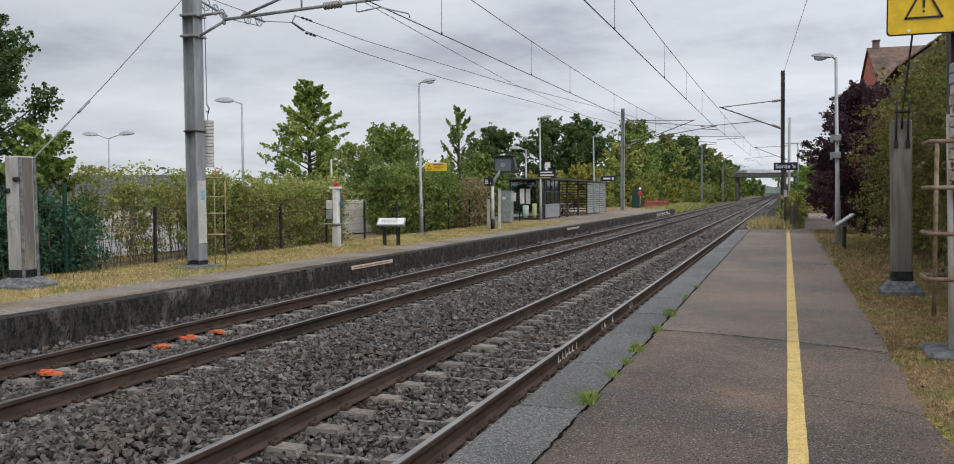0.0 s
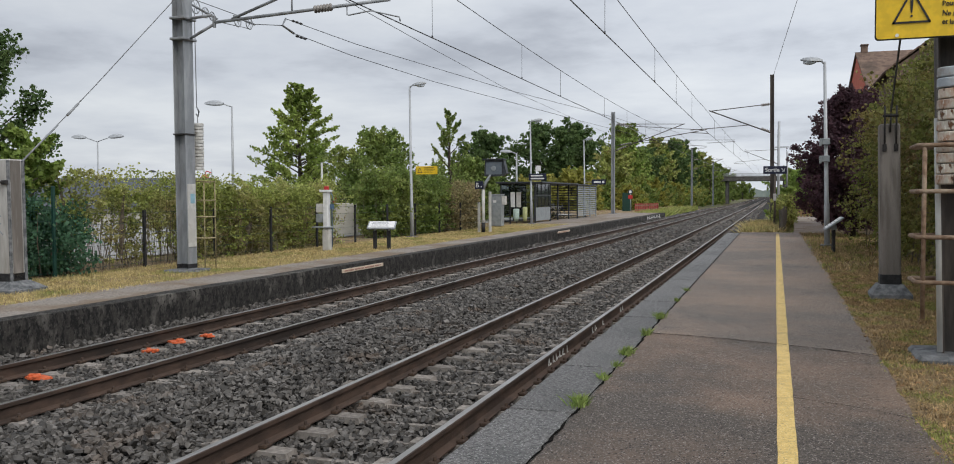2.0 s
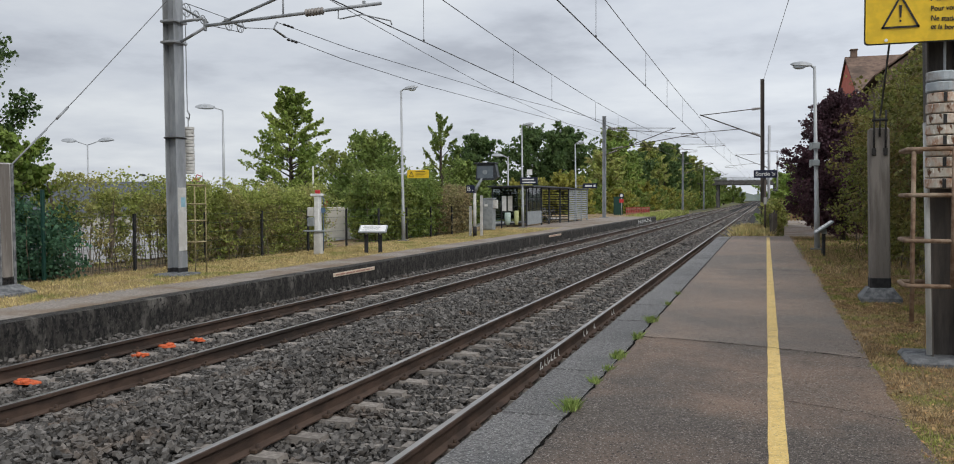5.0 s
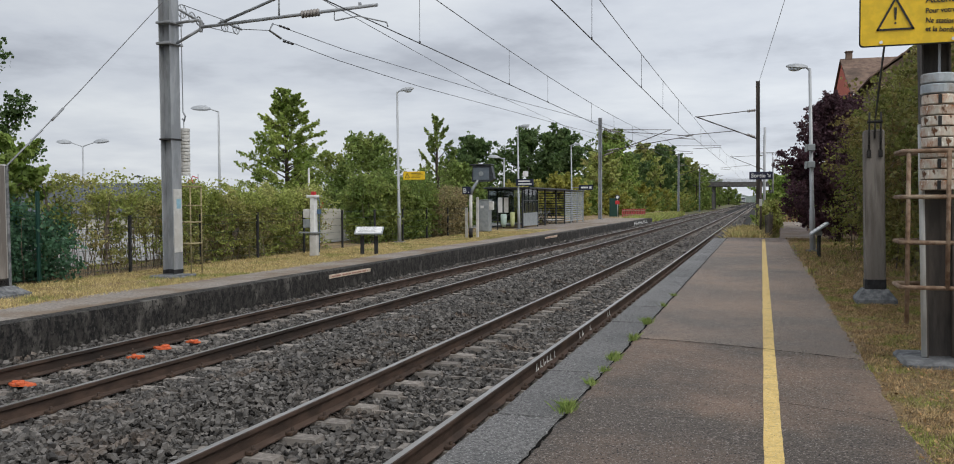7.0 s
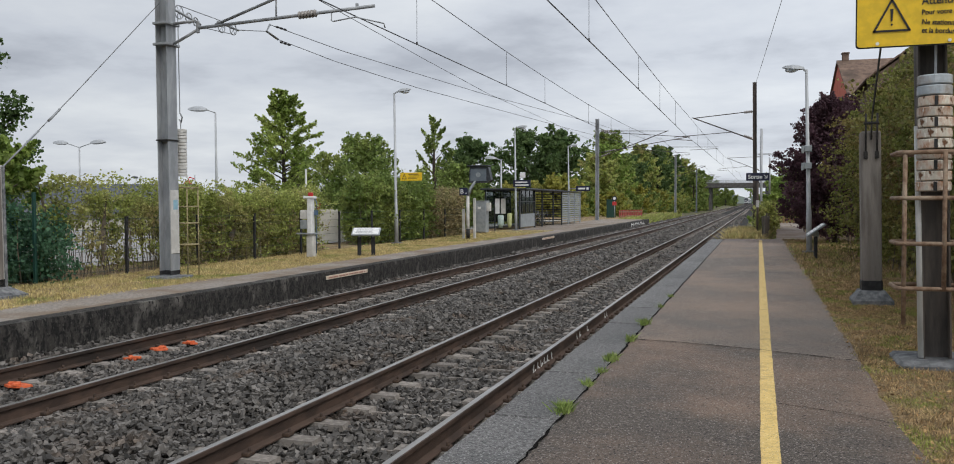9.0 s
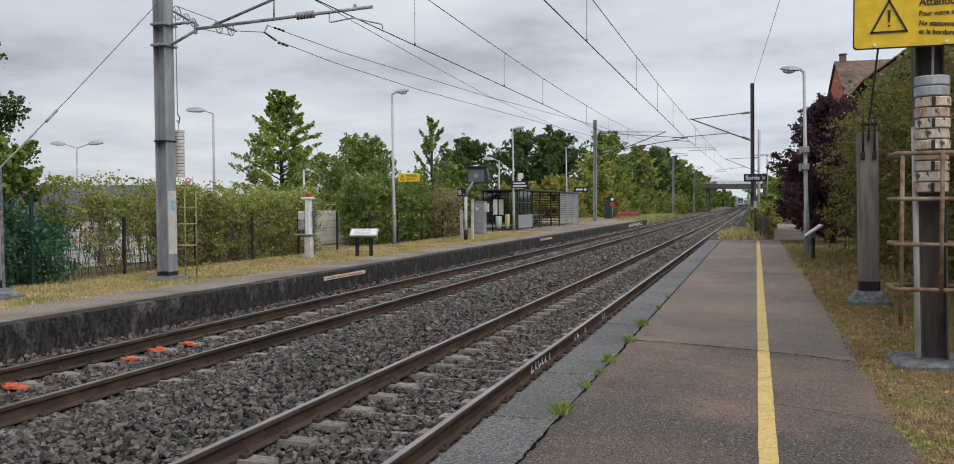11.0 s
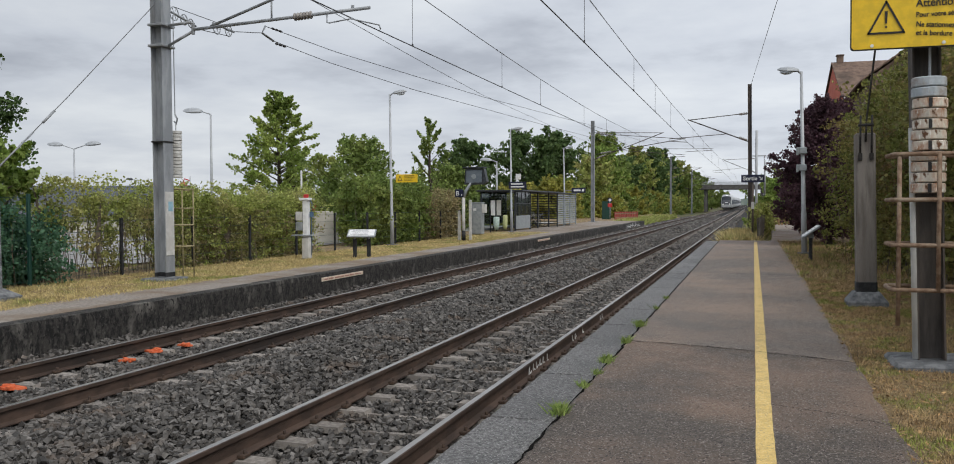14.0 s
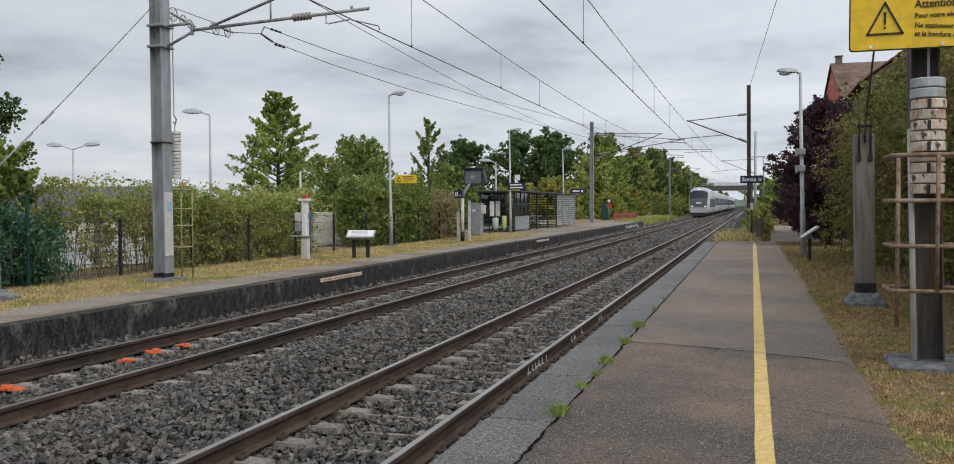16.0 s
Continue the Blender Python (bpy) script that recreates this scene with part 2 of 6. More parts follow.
M_LEAF_SPRUCE = leafmat("blue_green_shrub", (0.061, 0.149, 0.081), (0.108, 0.216, 0.121), (0.074, 0.162, 0.095))
M_LEAF_PURPLE = leafmat("purple_leaves", (0.085, 0.042, 0.056), (0.14, 0.075, 0.092), (0.105, 0.065, 0.06))
M_LEAF_YELLOW = leafmat("yellowing_leaves", (0.287, 0.287, 0.057), (0.391, 0.356, 0.086), (0.218, 0.253, 0.063))
M_LEAF_RIGHT = leafmat("autumn_hedge_leaves", (0.160, 0.180, 0.048), (0.250, 0.235, 0.070), (0.230, 0.150, 0.070))

# ---------------------------------------------------------------- mesh helpers


def frame_of(d):
    d = Vector(d).normalized()
    a = d.cross(Vector((0, 0, 1)))
    a = a.normalized() if a.length > 1e-4 else Vector((1, 0, 0))
    return d, a, a.cross(d)


def box(bm, c, s, bev=0.0, m=None):
    """A box about c of size s, its edges bevelled, turned by m."""
    r = bmesh.ops.create_cube(bm, size=1.0)["verts"]
    bmesh.ops.scale(bm, vec=s, verts=r)
    if bev:
        e = list({e for v in r for e in v.link_edges})
        r = list({v for f in bmesh.ops.bevel(bm, geom=e, offset=bev, segments=1, affect="EDGES", clamp_overlap=True)["faces"] for v in f.verts} | {v for v in r if v.is_valid})
    t = Matrix.Translation(c) @ (m.to_4x4() if m else Matrix())
    bmesh.ops.transform(bm, matrix=t, verts=r)
    return r


def tube(bm, pts, radius, seg=8, caps=True):
    """A round bar along pts; radius is one number or one a point."""
    rings = []
    pts = [Vector(p) for p in pts]
    rad = radius if isinstance(radius, (list, tuple)) else [radius] * len(pts)
    for i, p in enumerate(pts):
        d = (pts[min(i + 1, len(pts) - 1)] - pts[max(i - 1, 0)])
        _, a, b = frame_of(d)
        rings.append([bm.verts.new(p + (a * math.cos(k * 2 * math.pi / seg) + b * math.sin(k * 2 * math.pi / seg)) * rad[i]) for k in range(seg)])
    for q, r in zip(rings, rings[1:]):
        for k in range(seg):
            bm.faces.new((q[k], q[(k + 1) % seg], r[(k + 1) % seg], r[k])).smooth = seg > 5
    if caps:
        bm.faces.new(rings[0][::-1])
        bm.faces.new(rings[-1])


def prism(bm, outline, axis0, axis1, m=None):
    """A closed outline of (u, v) swept from plane axis0 to axis1 along local y; u is x and v is z."""
    a = [bm.verts.new((u, axis0, v)) for u, v in outline]
    b = [bm.verts.new((u, axis1, v)) for u, v in outline]
    k = len(outline)
    for i in range(k):
        bm.faces.new((a[i], a[(i + 1) % k], b[(i + 1) % k], b[i]))
    bm.faces.new(a[::-1])
    bm.faces.new(b)
    if m:
        bmesh.ops.transform(bm, matrix=m, verts=a + b)


def done(bm, name, material):
    bmesh.ops.recalc_face_normals(bm, faces=bm.faces)
    me = bpy.data.meshes.new(name)
    bm.to_mesh(me)
    bm.free()
    me.materials.append(material)
    return me


def part(name, bm, material, parent=None, label=""):
    ob = new(name, done(bm, name, material))
    ob.parent = parent
    return tagged(ob, label)


def thing(name, label, category, loc=(0, 0, 0), group="", rz=0.0, lean=(0, 0)):
    ob = tagged(new(name), label, category, group)
    ob.matrix_basis = pose(*loc, lean[0], lean[1], rz)
    return ob


def solid(name, material, label, category, maker, kind="", parent=None):
    bm = bmesh.new()
    maker(bm)
    ob = new(name, done(bm, name, material))
    ob.parent = parent
    return tagged(ob, label, category, "", kind)


def from_arrays(name, verts, faces, material):
    me = bpy.data.meshes.new(name)
    me.from_pydata(verts.tolist(), [], faces.tolist())
    me.materials.append(material)
    return me


def letters(body, size, material, parent, name="lettering", depth=0.002, label="", bold=0.0):
    """Raised writing in the built-in font, in the local xz plane and facing -y."""
    cu = bpy.data.curves.new(name, "FONT")
    cu.body, cu.size, cu.extrude, cu.offset = body, size, depth, size * bold
    ob = bpy.data.objects.new(name, cu)
    scene.collection.objects.link(ob)
    me = bpy.data.meshes.new_from_object(ob.evaluated_get(bpy.context.evaluated_depsgraph_get()))
    bpy.data.objects.remove(ob)
    me.transform(Matrix.Rotation(radians(90), 4, "X"))
    me.materials.clear()
    me.materials.append(material)
    t = new(name, me)
    t.parent = parent
    return tagged(t, label)


def leaf_mesh(name, centres, size, material, rng, droop=0.0, long=1.0):
    """Leaves as bent quads round the given centres."""
    n = len(centres)
    d = rng.normal(size=(n, 3))
    d[:, 2] -= droop
    d /= np.linalg.norm(d, axis=1)[:, None]
    e = np.cross(d, rng.normal(size=(n, 3)))
    e /= np.linalg.norm(e, axis=1)[:, None] + 1e-9
    s = (size * rng.uniform(0.55, 1.3, n))[:, None]
    w = e * s * 0.5
    v = np.stack([centres - d * s * 0.5 * long, centres + w, centres + d * s * 0.55 * long, centres - w], 1).reshape(-1, 3)
    f = np.arange(n * 4).reshape(n, 4)
    return from_arrays(name, v, f, material)


def clumps(rng, n, boxes):
    """n leaf centres in a number of ellipsoids (x, y, z, rx, ry, rz), denser near their skins."""
    b = np.array(boxes, float)
    vol = (b[:, 3] * b[:, 4] * b[:, 5]) ** 0.72
    pick = rng.choice(len(b), n, p=vol / vol.sum())
    d = rng.normal(size=(n, 3))
    d /= np.linalg.norm(d, axis=1)[:, None]
    r = rng.uniform(0.05, 1.0, n) ** 0.5
    r *= 1 + 0.2 * np.abs(rng.normal(size=n)).clip(0, 1.6)
    return b[pick, :3] + d * r[:, None] * b[pick, 3:]


def tree(name, label, loc, height, spread, material, n, leaf, seed, trunk=0.3, shape="round", blobs=26, group="", rz=0.0, trunk_r=None):
    """A tapered trunk with rising limbs, each with side twigs, and leaves set along the twigs."""
    rng = np.random.default_rng(seed)
    root = thing(name, label, "tree", loc, group)
    r0 = trunk_r or 0.022 * height
    bm = bmesh.new()
    tube(bm, [(0, 0, -0.1), (0.04, 0.02, height * 0.3), (-0.05, 0.05, height * 0.62), (0.02, 0, height * 0.95)], [r0 * 1.25, r0, r0 * 0.55, r0 * 0.12], 8)
    limbs, twigs = blobs * (2 if shape == "round" else 3), 6
    rise = {"round": 0.7, "tall": 0.42, "cone": 1.15}[shape]
    cen = []
    per = max(3, int(n * 0.92 / (limbs * twigs)))
    for k in range(limbs):
        q = (k + rng.uniform(0.1, 0.9)) / limbs
        if shape == "cone":
            env = (1.02 - q) ** 0.6
        elif shape == "tall":
            env = min(1.0, 0.72 + q * 1.6) * (1.02 - q) ** 0.62 * 1.1
        else:
            env = math.sqrt(max(0.07, 1 - (1.75 * q - 0.72) ** 2))
        w = spread * env * rng.uniform(0.2, 1.0) ** 0.5
        a = rng.uniform(-0.6, 0.6) + k * 2.4
        end = np.array([w * math.cos(a), w * math.sin(a), height * (trunk + (1 - trunk) * q)])
        z0 = max(height * 0.1, end[2] - w * rise)
        start = np.array([0.0, 0.0, z0])
        midp = start * 0.5 + end * 0.5 + np.array([0, 0, -0.06 * w])
        tube(bm, [tuple(start), tuple(midp), tuple(end)], [r0 * 0.42 * (1 - 0.7 * q), r0 * 0.24 * (1 - 0.7 * q), 0.008], 4, False)
        out = (end - start) / (np.linalg.norm(end - start) + 1e-6)
        small = 1.0 if shape == "round" else 1.1 - 0.72 * q
        for m in range(twigs):
            f = 1.0 if m == 0 else rng.uniform(0.3, 1.0)
            b = start + (end - start) * f
            d = out * (1.0 if m == 0 else 0.55) + rng.normal(0, 0.15 if m == 0 else 0.55, 3) + np.array([0, 0, {"round": 0.08, "tall": 0.2, "cone": 0.75}[shape]])
            d /= np.linalg.norm(d) + 1e-6
            ln = spread * rng.uniform(0.12, 0.3) * small
            g = rng.uniform(-0.15, 1, per)
            cen.append(b + d * ln * g[:, None] + rng.normal(0, 1, (per, 3)) * (spread * (0.062 if shape == "round" else 0.04) * small) * (1.25 - g)[:, None] * (1, 1, 0.65))
    part("trunk", bm, M_BARK, root)
    lead = rng.uniform(0.72, 1.0, int(n * 0.03))
    cen.append(np.stack([rng.normal(0, 0.05 * spread, len(lead)) * (1.1 - lead) * 4, rng.normal(0, 0.05 * spread, len(lead)) * (1.1 - lead) * 4, height * lead], 1))
    ob = new("crown", leaf_mesh("crown", np.concatenate(cen), leaf, material, rng))
    ob.parent = root
    return root


# ---------------------------------------------------------------- the line: ground, ballast, rails, platforms
Z_R, Z_L = 0.50, 0.34           # tops of the two platforms over the rail head
AXIS_R, AXIS_L = -3.26, -7.40   # centre lines of the two tracks
FAR = 1300.0


def bend(y):
    """The line runs straight, then swings to the left far off."""
    return -max(0.0, y - 640.0) ** 2 / 700.0


def sheet(bm, xs, ys, z):
    rows = [[bm.verts.new((x + bend(y), y, z(x, y))) for x in xs] for y in ys]
    for a, b in zip(rows, rows[1:]):
        for i in range(len(xs) - 1):
            bm.faces.new((a[i], a[i + 1], b[i + 1], b[i]))


def make_ground(bm):
    xs, ys = [-2500, -700, -200, -60, -14, -9.4, -1.4, 8, 40, 200, 700, 2500], [-300, -60, -8, 30, 90, 200, 400, 900, 2600]
    rows = [[bm.verts.new((x, y, -0.55)) for x in xs] for y in ys]
    for a, b in zip(rows, rows[1:]):
        for i in range(len(xs) - 1):
            bm.faces.new((a[i], a[i + 1], b[i + 1], b[i]))


solid("ground", M_EARTH, "flat grassy ground reaching the horizon", "ground", make_ground, "structure")


def bed_z(x, y):
    d = min(abs(x - AXIS_R), abs(x - AXIS_L))
    return -0.275 if d < 1.3 else (-0.19 if -9.05 < x < -1.6 else -0.3)


bed = solid("ballast_bed", M_BED_SHADE, "track bed under the stones, near-black with the shade of their gaps", "ballast",
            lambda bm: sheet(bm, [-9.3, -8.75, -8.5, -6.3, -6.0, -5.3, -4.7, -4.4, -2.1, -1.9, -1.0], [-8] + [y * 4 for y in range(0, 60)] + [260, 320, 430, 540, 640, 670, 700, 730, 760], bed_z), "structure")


def stones(y0, y1, density, size, seed):
    """Angular broken stones on the bed, laid clear of the rails."""
    r = np.random.default_rng(seed)
    n = int((y1 - y0) * 7.45 * density)
    x, y = r.uniform(-9.03, -1.62, n), r.uniform(y0, y1, n)
    d = np.minimum(np.abs(x - AXIS_R), np.abs(x - AXIS_L))
    base = np.where(d < 0.62, -0.218, np.where(d < 0.88, -0.236, np.interp(d, (0.88, 1.15, 1.6), (-0.205, -0.19, -0.115))))
    base = base - np.where(d < 1.25, 0.3 * (size - 0.075), 0.0)
    base = base - np.where((x > -4.6) & (d < 0.62), 0.014, 0.0)
    base = base + 0.035 * np.exp(-((x + 5.33) / 0.5) ** 2)
    near = np.abs((y - 2.4 + 0.3) % 0.6 - 0.3) < np.where(x < -5.3, 0.05, 0.06)
    keep = ~(near & (d < 1.15) & (d > 0.3) & (r.uniform(0, 1, n) < np.where(x < -5.3, np.where(y < 9.0, 0.5, 0.75), np.where(y < 8.0, 0.75, 0.96))))
    x, y, d, base = x[keep], y[keep], d[keep], base[keep]
    n = len(x)
    z = base - 0.01 + r.uniform(-0.05, 0.035, n)
    s = size * r.uniform(0.55, 1.25, n)
    cube = np.array([(a, b, c) for a in (-1, 1) for b in (-1, 1) for c in (-1, 1)], float)
    quads = np.array([(0, 1, 3, 2), (4, 6, 7, 5), (0, 4, 5, 1), (2, 3, 7, 6), (0, 2, 6, 4), (1, 5, 7, 3)])
    v = cube[None] * (1 + r.uniform(-0.5, 0.12, (n, 8, 3)))
    v *= r.uniform(0.6, 1.15, (n, 1, 3)) * (1.2, 0.9, 0.7) * s[:, None, None] * 0.5
    spin, tip, way = r.uniform(0, math.pi, n), r.normal(0, 0.5, n), r.uniform(0, 2 * math.pi, n)
    q = np.stack([np.cos(spin), np.cos(way) * tip, np.sin(way) * tip, np.sin(spin)], 1)
    q /= np.linalg.norm(q, axis=1)[:, None]
    w, a, b, c = q.T
    rot = np.stack([1 - 2 * (b * b + c * c), 2 * (a * b - c * w), 2 * (a * c + b * w), 2 * (a * b + c * w), 1 - 2 * (a * a + c * c), 2 * (b * c - a * w),
                    2 * (a * c - b * w), 2 * (b * c + a * w), 1 - 2 * (a * a + b * b)], 1).reshape(n, 3, 3)
    v = np.einsum("nij,nkj->nki", rot, v) + np.stack([x, y, z], 1)[:, None]
    f = (np.arange(n)[:, None, None] * 8 + quads[None]).reshape(-1, 4)
    ob = new("ballast_stones", from_arrays("ballast_stones", v.reshape(-1, 3), f, M_STONE))
    return tagged(ob, "loose angular grey ballast stones around the sleepers", "ballast", "", "stuff")


stones(3.0, 9.0, 720, 0.058, 11)
stones(9.0, 16.0, 600, 0.065, 12)
stones(16.0, 30.0, 290, 0.086, 13)
stones(30.0, 60.0, 90, 0.15, 14)
stones(60.0, 130.0, 26, 0.26, 15)

RAIL_Y = [-6, 80, 200, 430, 640] + [640 + 10 * k for k in range(1, 13)]
HEADW, FOOTW = 0.036, 0.075


def rail(x, track):
    """A flat-bottomed rail: foot, web and head, with a worn bright running face on it."""
    prof = [(-FOOTW, -0.172), (FOOTW, -0.172), (FOOTW, -0.160), (0.012, -0.142), (0.009, -0.048), (HEADW, -0.036), (HEADW, -0.004), (HEADW - 0.008, 0.0),
            (-HEADW + 0.008, 0.0), (-HEADW, -0.004), (-HEADW, -0.036), (-0.009, -0.048), (-0.012, -0.142), (-FOOTW, -0.160)]
    bm = bmesh.new()
    rows = [[bm.verts.new((x + u + bend(y), y, v)) for u, v in prof] for y in RAIL_Y]
    for a, b in zip(rows, rows[1:]):
        for i in range(len(prof)):
            bm.faces.new((a[i], a[(i + 1) % len(prof)], b[(i + 1) % len(prof)], b[i]))
    bm.faces.new(rows[0])
    body = part("rail", bm, M_RAIL, track)
    bm = bmesh.new()
    rows = [[bm.verts.new((x + u + bend(y), y, v)) for u, v in ((-0.027, 0.0005), (-0.024, 0.0035), (0.024, 0.0035), (0.027, 0.0005))] for y in RAIL_Y]
    for a, b in zip(rows, rows[1:]):
        for i in range(3):
            bm.faces.new((a[i], a[i + 1], b[i + 1], b[i]))
    part("running_face", bm, M_RAILTOP, body, "polished bright steel running face")


def track_of(axis, half, seed):
    r = random.Random(seed)
    root = tagged(thing("railway_track", "rusty steel rails on concrete sleepers in grey ballast", "track", (0, 0, 0), "tracks"), kind="structure")
    rail(axis - half, root)
    rail(axis + half, root)
    bm = bmesh.new()
    for sx in (-1, 1):
        prism(bm, [(sx * 0.78 - 0.42, -0.24), (sx * 0.78 + 0.42, -0.24), (sx * 0.78 + 0.40, -0.165 - 0.012 * (sx < 0)), (sx * 0.78 - 0.40, -0.165 - 0.012 * (sx > 0))], -0.085, 0.085)
    box(bm, (0, 0, -0.225), (0.8, 0.06, 0.03))
    block = done(bm, "sleeper", M_SLEEPER)
    bm = bmesh.new()
    for s in (-1, 1):
        for t in (-1, 1):
            box(bm, (s * half + t * 0.10, 0, -0.15), (0.07, 0.11, 0.035), 0.008)
            tube(bm, [(s * half + t * 0.11, 0, -0.16), (s * half + t * 0.11, 0, -0.10)], 0.016, 6)
    clips = done(bm, "rail_clips", M_CLIP)
    rest = bmesh.new()
    y, k = 2.4, 0
    while y < 240:
        yy = y + r.uniform(-0.03, 0.03)
        if k < 130:
            ob = new("sleeper", block)
            ob.parent, ob.matrix_basis = root, pose(axis + r.uniform(-0.02, 0.02), yy, r.uniform(-0.008, 0.006), 0, 0, r.uniform(-0.6, 0.6))
            if k < 70:
                c = new("rail_clips", clips)
                c.parent, c.matrix_basis = ob, Matrix.Translation((axis - ob.location.x, 0, 0))
        else:
            for sx in (-1, 1):
                box(rest, (axis + sx * 0.78, yy, -0.2), (0.82, 0.25, 0.07))
        y += 0.6
        k += 1
    tagged(part("far_sleepers", rest, M_SLEEPER, root), kind="stuff")
    return root


track_near = track_of(AXIS_R, 0.735, 3)
track_far = track_of(AXIS_L, 0.768, 4)

# right platform: asphalt, a course of edge slabs, the yellow line
R_EDGE, R_SEAM, R_END = -1.60, -1.19, 33.0


def crack_line(x):
    """The ragged crack where the darker asphalt meets the lighter."""
    return 8.34 - 0.36 * x - 0.1 * x * x


def deck_patch(bm, y0, y1, ragged):
    """Asphalt from y0 to y1; its ragged end follows the crack (0: the start, 1: the end)."""
    r = random.Random(8)
    n = int((y1 - y0) / 0.25)
    cols = 9
    rows = []
    for i in range(n + 1):
        y = y0 + (y1 - y0) * i / n
        right = 0.845 + 0.007 * max(0.0, y - 12.0) + 0.012 * math.sin(y * 1.7) + r.uniform(-0.02, 0.02)
        row = []
        for c in range(cols):
            x = R_SEAM + 0.01 + (right - R_SEAM - 0.01) * c / (cols - 1)
            yy = crack_line(x) + 0.015 * math.sin(c * 2.1) if i == (n if ragged else 0) else y
            row.append(bm.verts.new((x, yy, Z_R - 0.012 * (c == cols - 1))))
        rows.append(row)
    for a, b in zip(rows, rows[1:]):
        for c in range(cols - 1):
            bm.faces.new((a[c], a[c + 1], b[c + 1], b[c]))


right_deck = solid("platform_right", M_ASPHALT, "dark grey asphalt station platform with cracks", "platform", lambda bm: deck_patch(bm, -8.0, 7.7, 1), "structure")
solid("platform_right_older", M_ASPHALT_PALE, "lighter grey asphalt beyond a long crack", "platform", lambda bm: deck_patch(bm, 8.9, R_END, 0), "structure")


def make_right_body(bm):
    box(bm, (-1.38, 12.5, -0.05), (0.40, 41.0, 0.86))
    box(bm, (-0.2, R_END + 0.02 - 0.1, 0.04), (2.1, 0.2, 0.86))


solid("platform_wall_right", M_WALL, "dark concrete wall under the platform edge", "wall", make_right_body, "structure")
bm = bmesh.new()
box(bm, (0, 0, 0), (0.435, 1.47, 0.12), 0.012)
slab_mesh = done(bm, "edge_slab", M_SLAB)
r = random.Random(2)
for k in range(27):
    ob = new("edge_slab", slab_mesh)
    ob.parent = right_deck
    ob.matrix_basis = pose(-1.405 + r.uniform(-0.006, 0.006), -7.405 + k * 1.49, Z_R - 0.055 + r.uniform(-0.006, 0.004), 0, r.uniform(-0.3, 0.3), r.uniform(-0.25, 0.25))


def make_line(bm):
    r = random.Random(4)
    ys = [-8 + 0.2 * k for k in range(200)]
    a = [bm.verts.new((0.072 - 0.051 + r.uniform(-0.0025, 0.0025), y, Z_R + 0.004)) for y in ys]
    b = [bm.verts.new((0.072 + 0.051 + r.uniform(-0.0025, 0.0025), y, Z_R + 0.004)) for y in ys]
    for i in range(len(ys) - 1):
        bm.faces.new((a[i], b[i], b[i + 1], a[i + 1]))


solid("yellow_line", M_YELLOW, "worn yellow safety line painted on the asphalt platform", "line", make_line, "structure")


def crack(name, pts, w):
    def go(bm):
        r = random.Random(len(pts))
        q = []
        for (x0, y0), (x1, y1) in zip(pts, pts[1:]):
            n = max(2, int(math.hypot(x1 - x0, y1 - y0) / 0.09))
            q += [(x0 + (x1 - x0) * i / n + r.uniform(-0.012, 0.012), y0 + (y1 - y0) * i / n + r.uniform(-0.012, 0.012)) for i in range(n)]
        q.append(pts[-1])
        v = []
        for i, (x, y) in enumerate(q):
            dx, dy = q[min(i + 1, len(q) - 1)][0] - q[max(i - 1, 0)][0], q[min(i + 1, len(q) - 1)][1] - q[max(i - 1, 0)][1]
            h = math.hypot(dx, dy) or 1
            ww = w * r.uniform(0.3, 1.0) * 0.5
            v.append((bm.verts.new((x - dy / h * ww, y + dx / h * ww, Z_R + 0.0045)), bm.verts.new((x + dy / h * ww, y - dx / h * ww, Z_R + 0.0045))))
        for a, b in zip(v, v[1:]):
            bm.faces.new((a[0], a[1], b[1], b[0]))
    return solid(name, M_CRACK, "", "", go, "", right_deck)


crack("seam", [(R_SEAM + 0.005, y) for y in (3, 6, 9, 12, 16, 20, 26, 33)], 0.026)
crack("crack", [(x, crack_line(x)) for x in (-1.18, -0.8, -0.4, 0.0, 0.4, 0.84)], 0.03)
crack("crack", [(0.12, 6.15), (0.5, 6.0), (0.85, 5.75)], 0.01)
crack("crack", [(-1.1, 17.6), (0.0, 17.4), (0.8, 17.2)], 0.02)

# left platform: retaining wall, worn asphalt strip, rough grass behind


def make_left_wall(bm):
    r = random.Random(6)
    n = 43
    top = [(-9.05 + r.uniform(-0.012, 0.012), -8 + k * 2.0, Z_L + r.uniform(-0.006, 0.006)) for k in range(n)]
    f = [[bm.verts.new((x, y, z)), bm.verts.new((x + 0.01, y, z - 0.09)), bm.verts.new((x - 0.01, y, -0.4)), bm.verts.new((x - 0.35, y, -0.4)), bm.verts.new((x - 0.35, y, z))] for x, y, z in top]
    for a, b in zip(f, f[1:]):
        for i in range(5):
            bm.faces.new((a[i], a[(i + 1) % 5], b[(i + 1) % 5], b[i]))
    bm.faces.new(f[0])
    bm.faces.new(f[-1])


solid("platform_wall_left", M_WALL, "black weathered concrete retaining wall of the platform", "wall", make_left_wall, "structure")


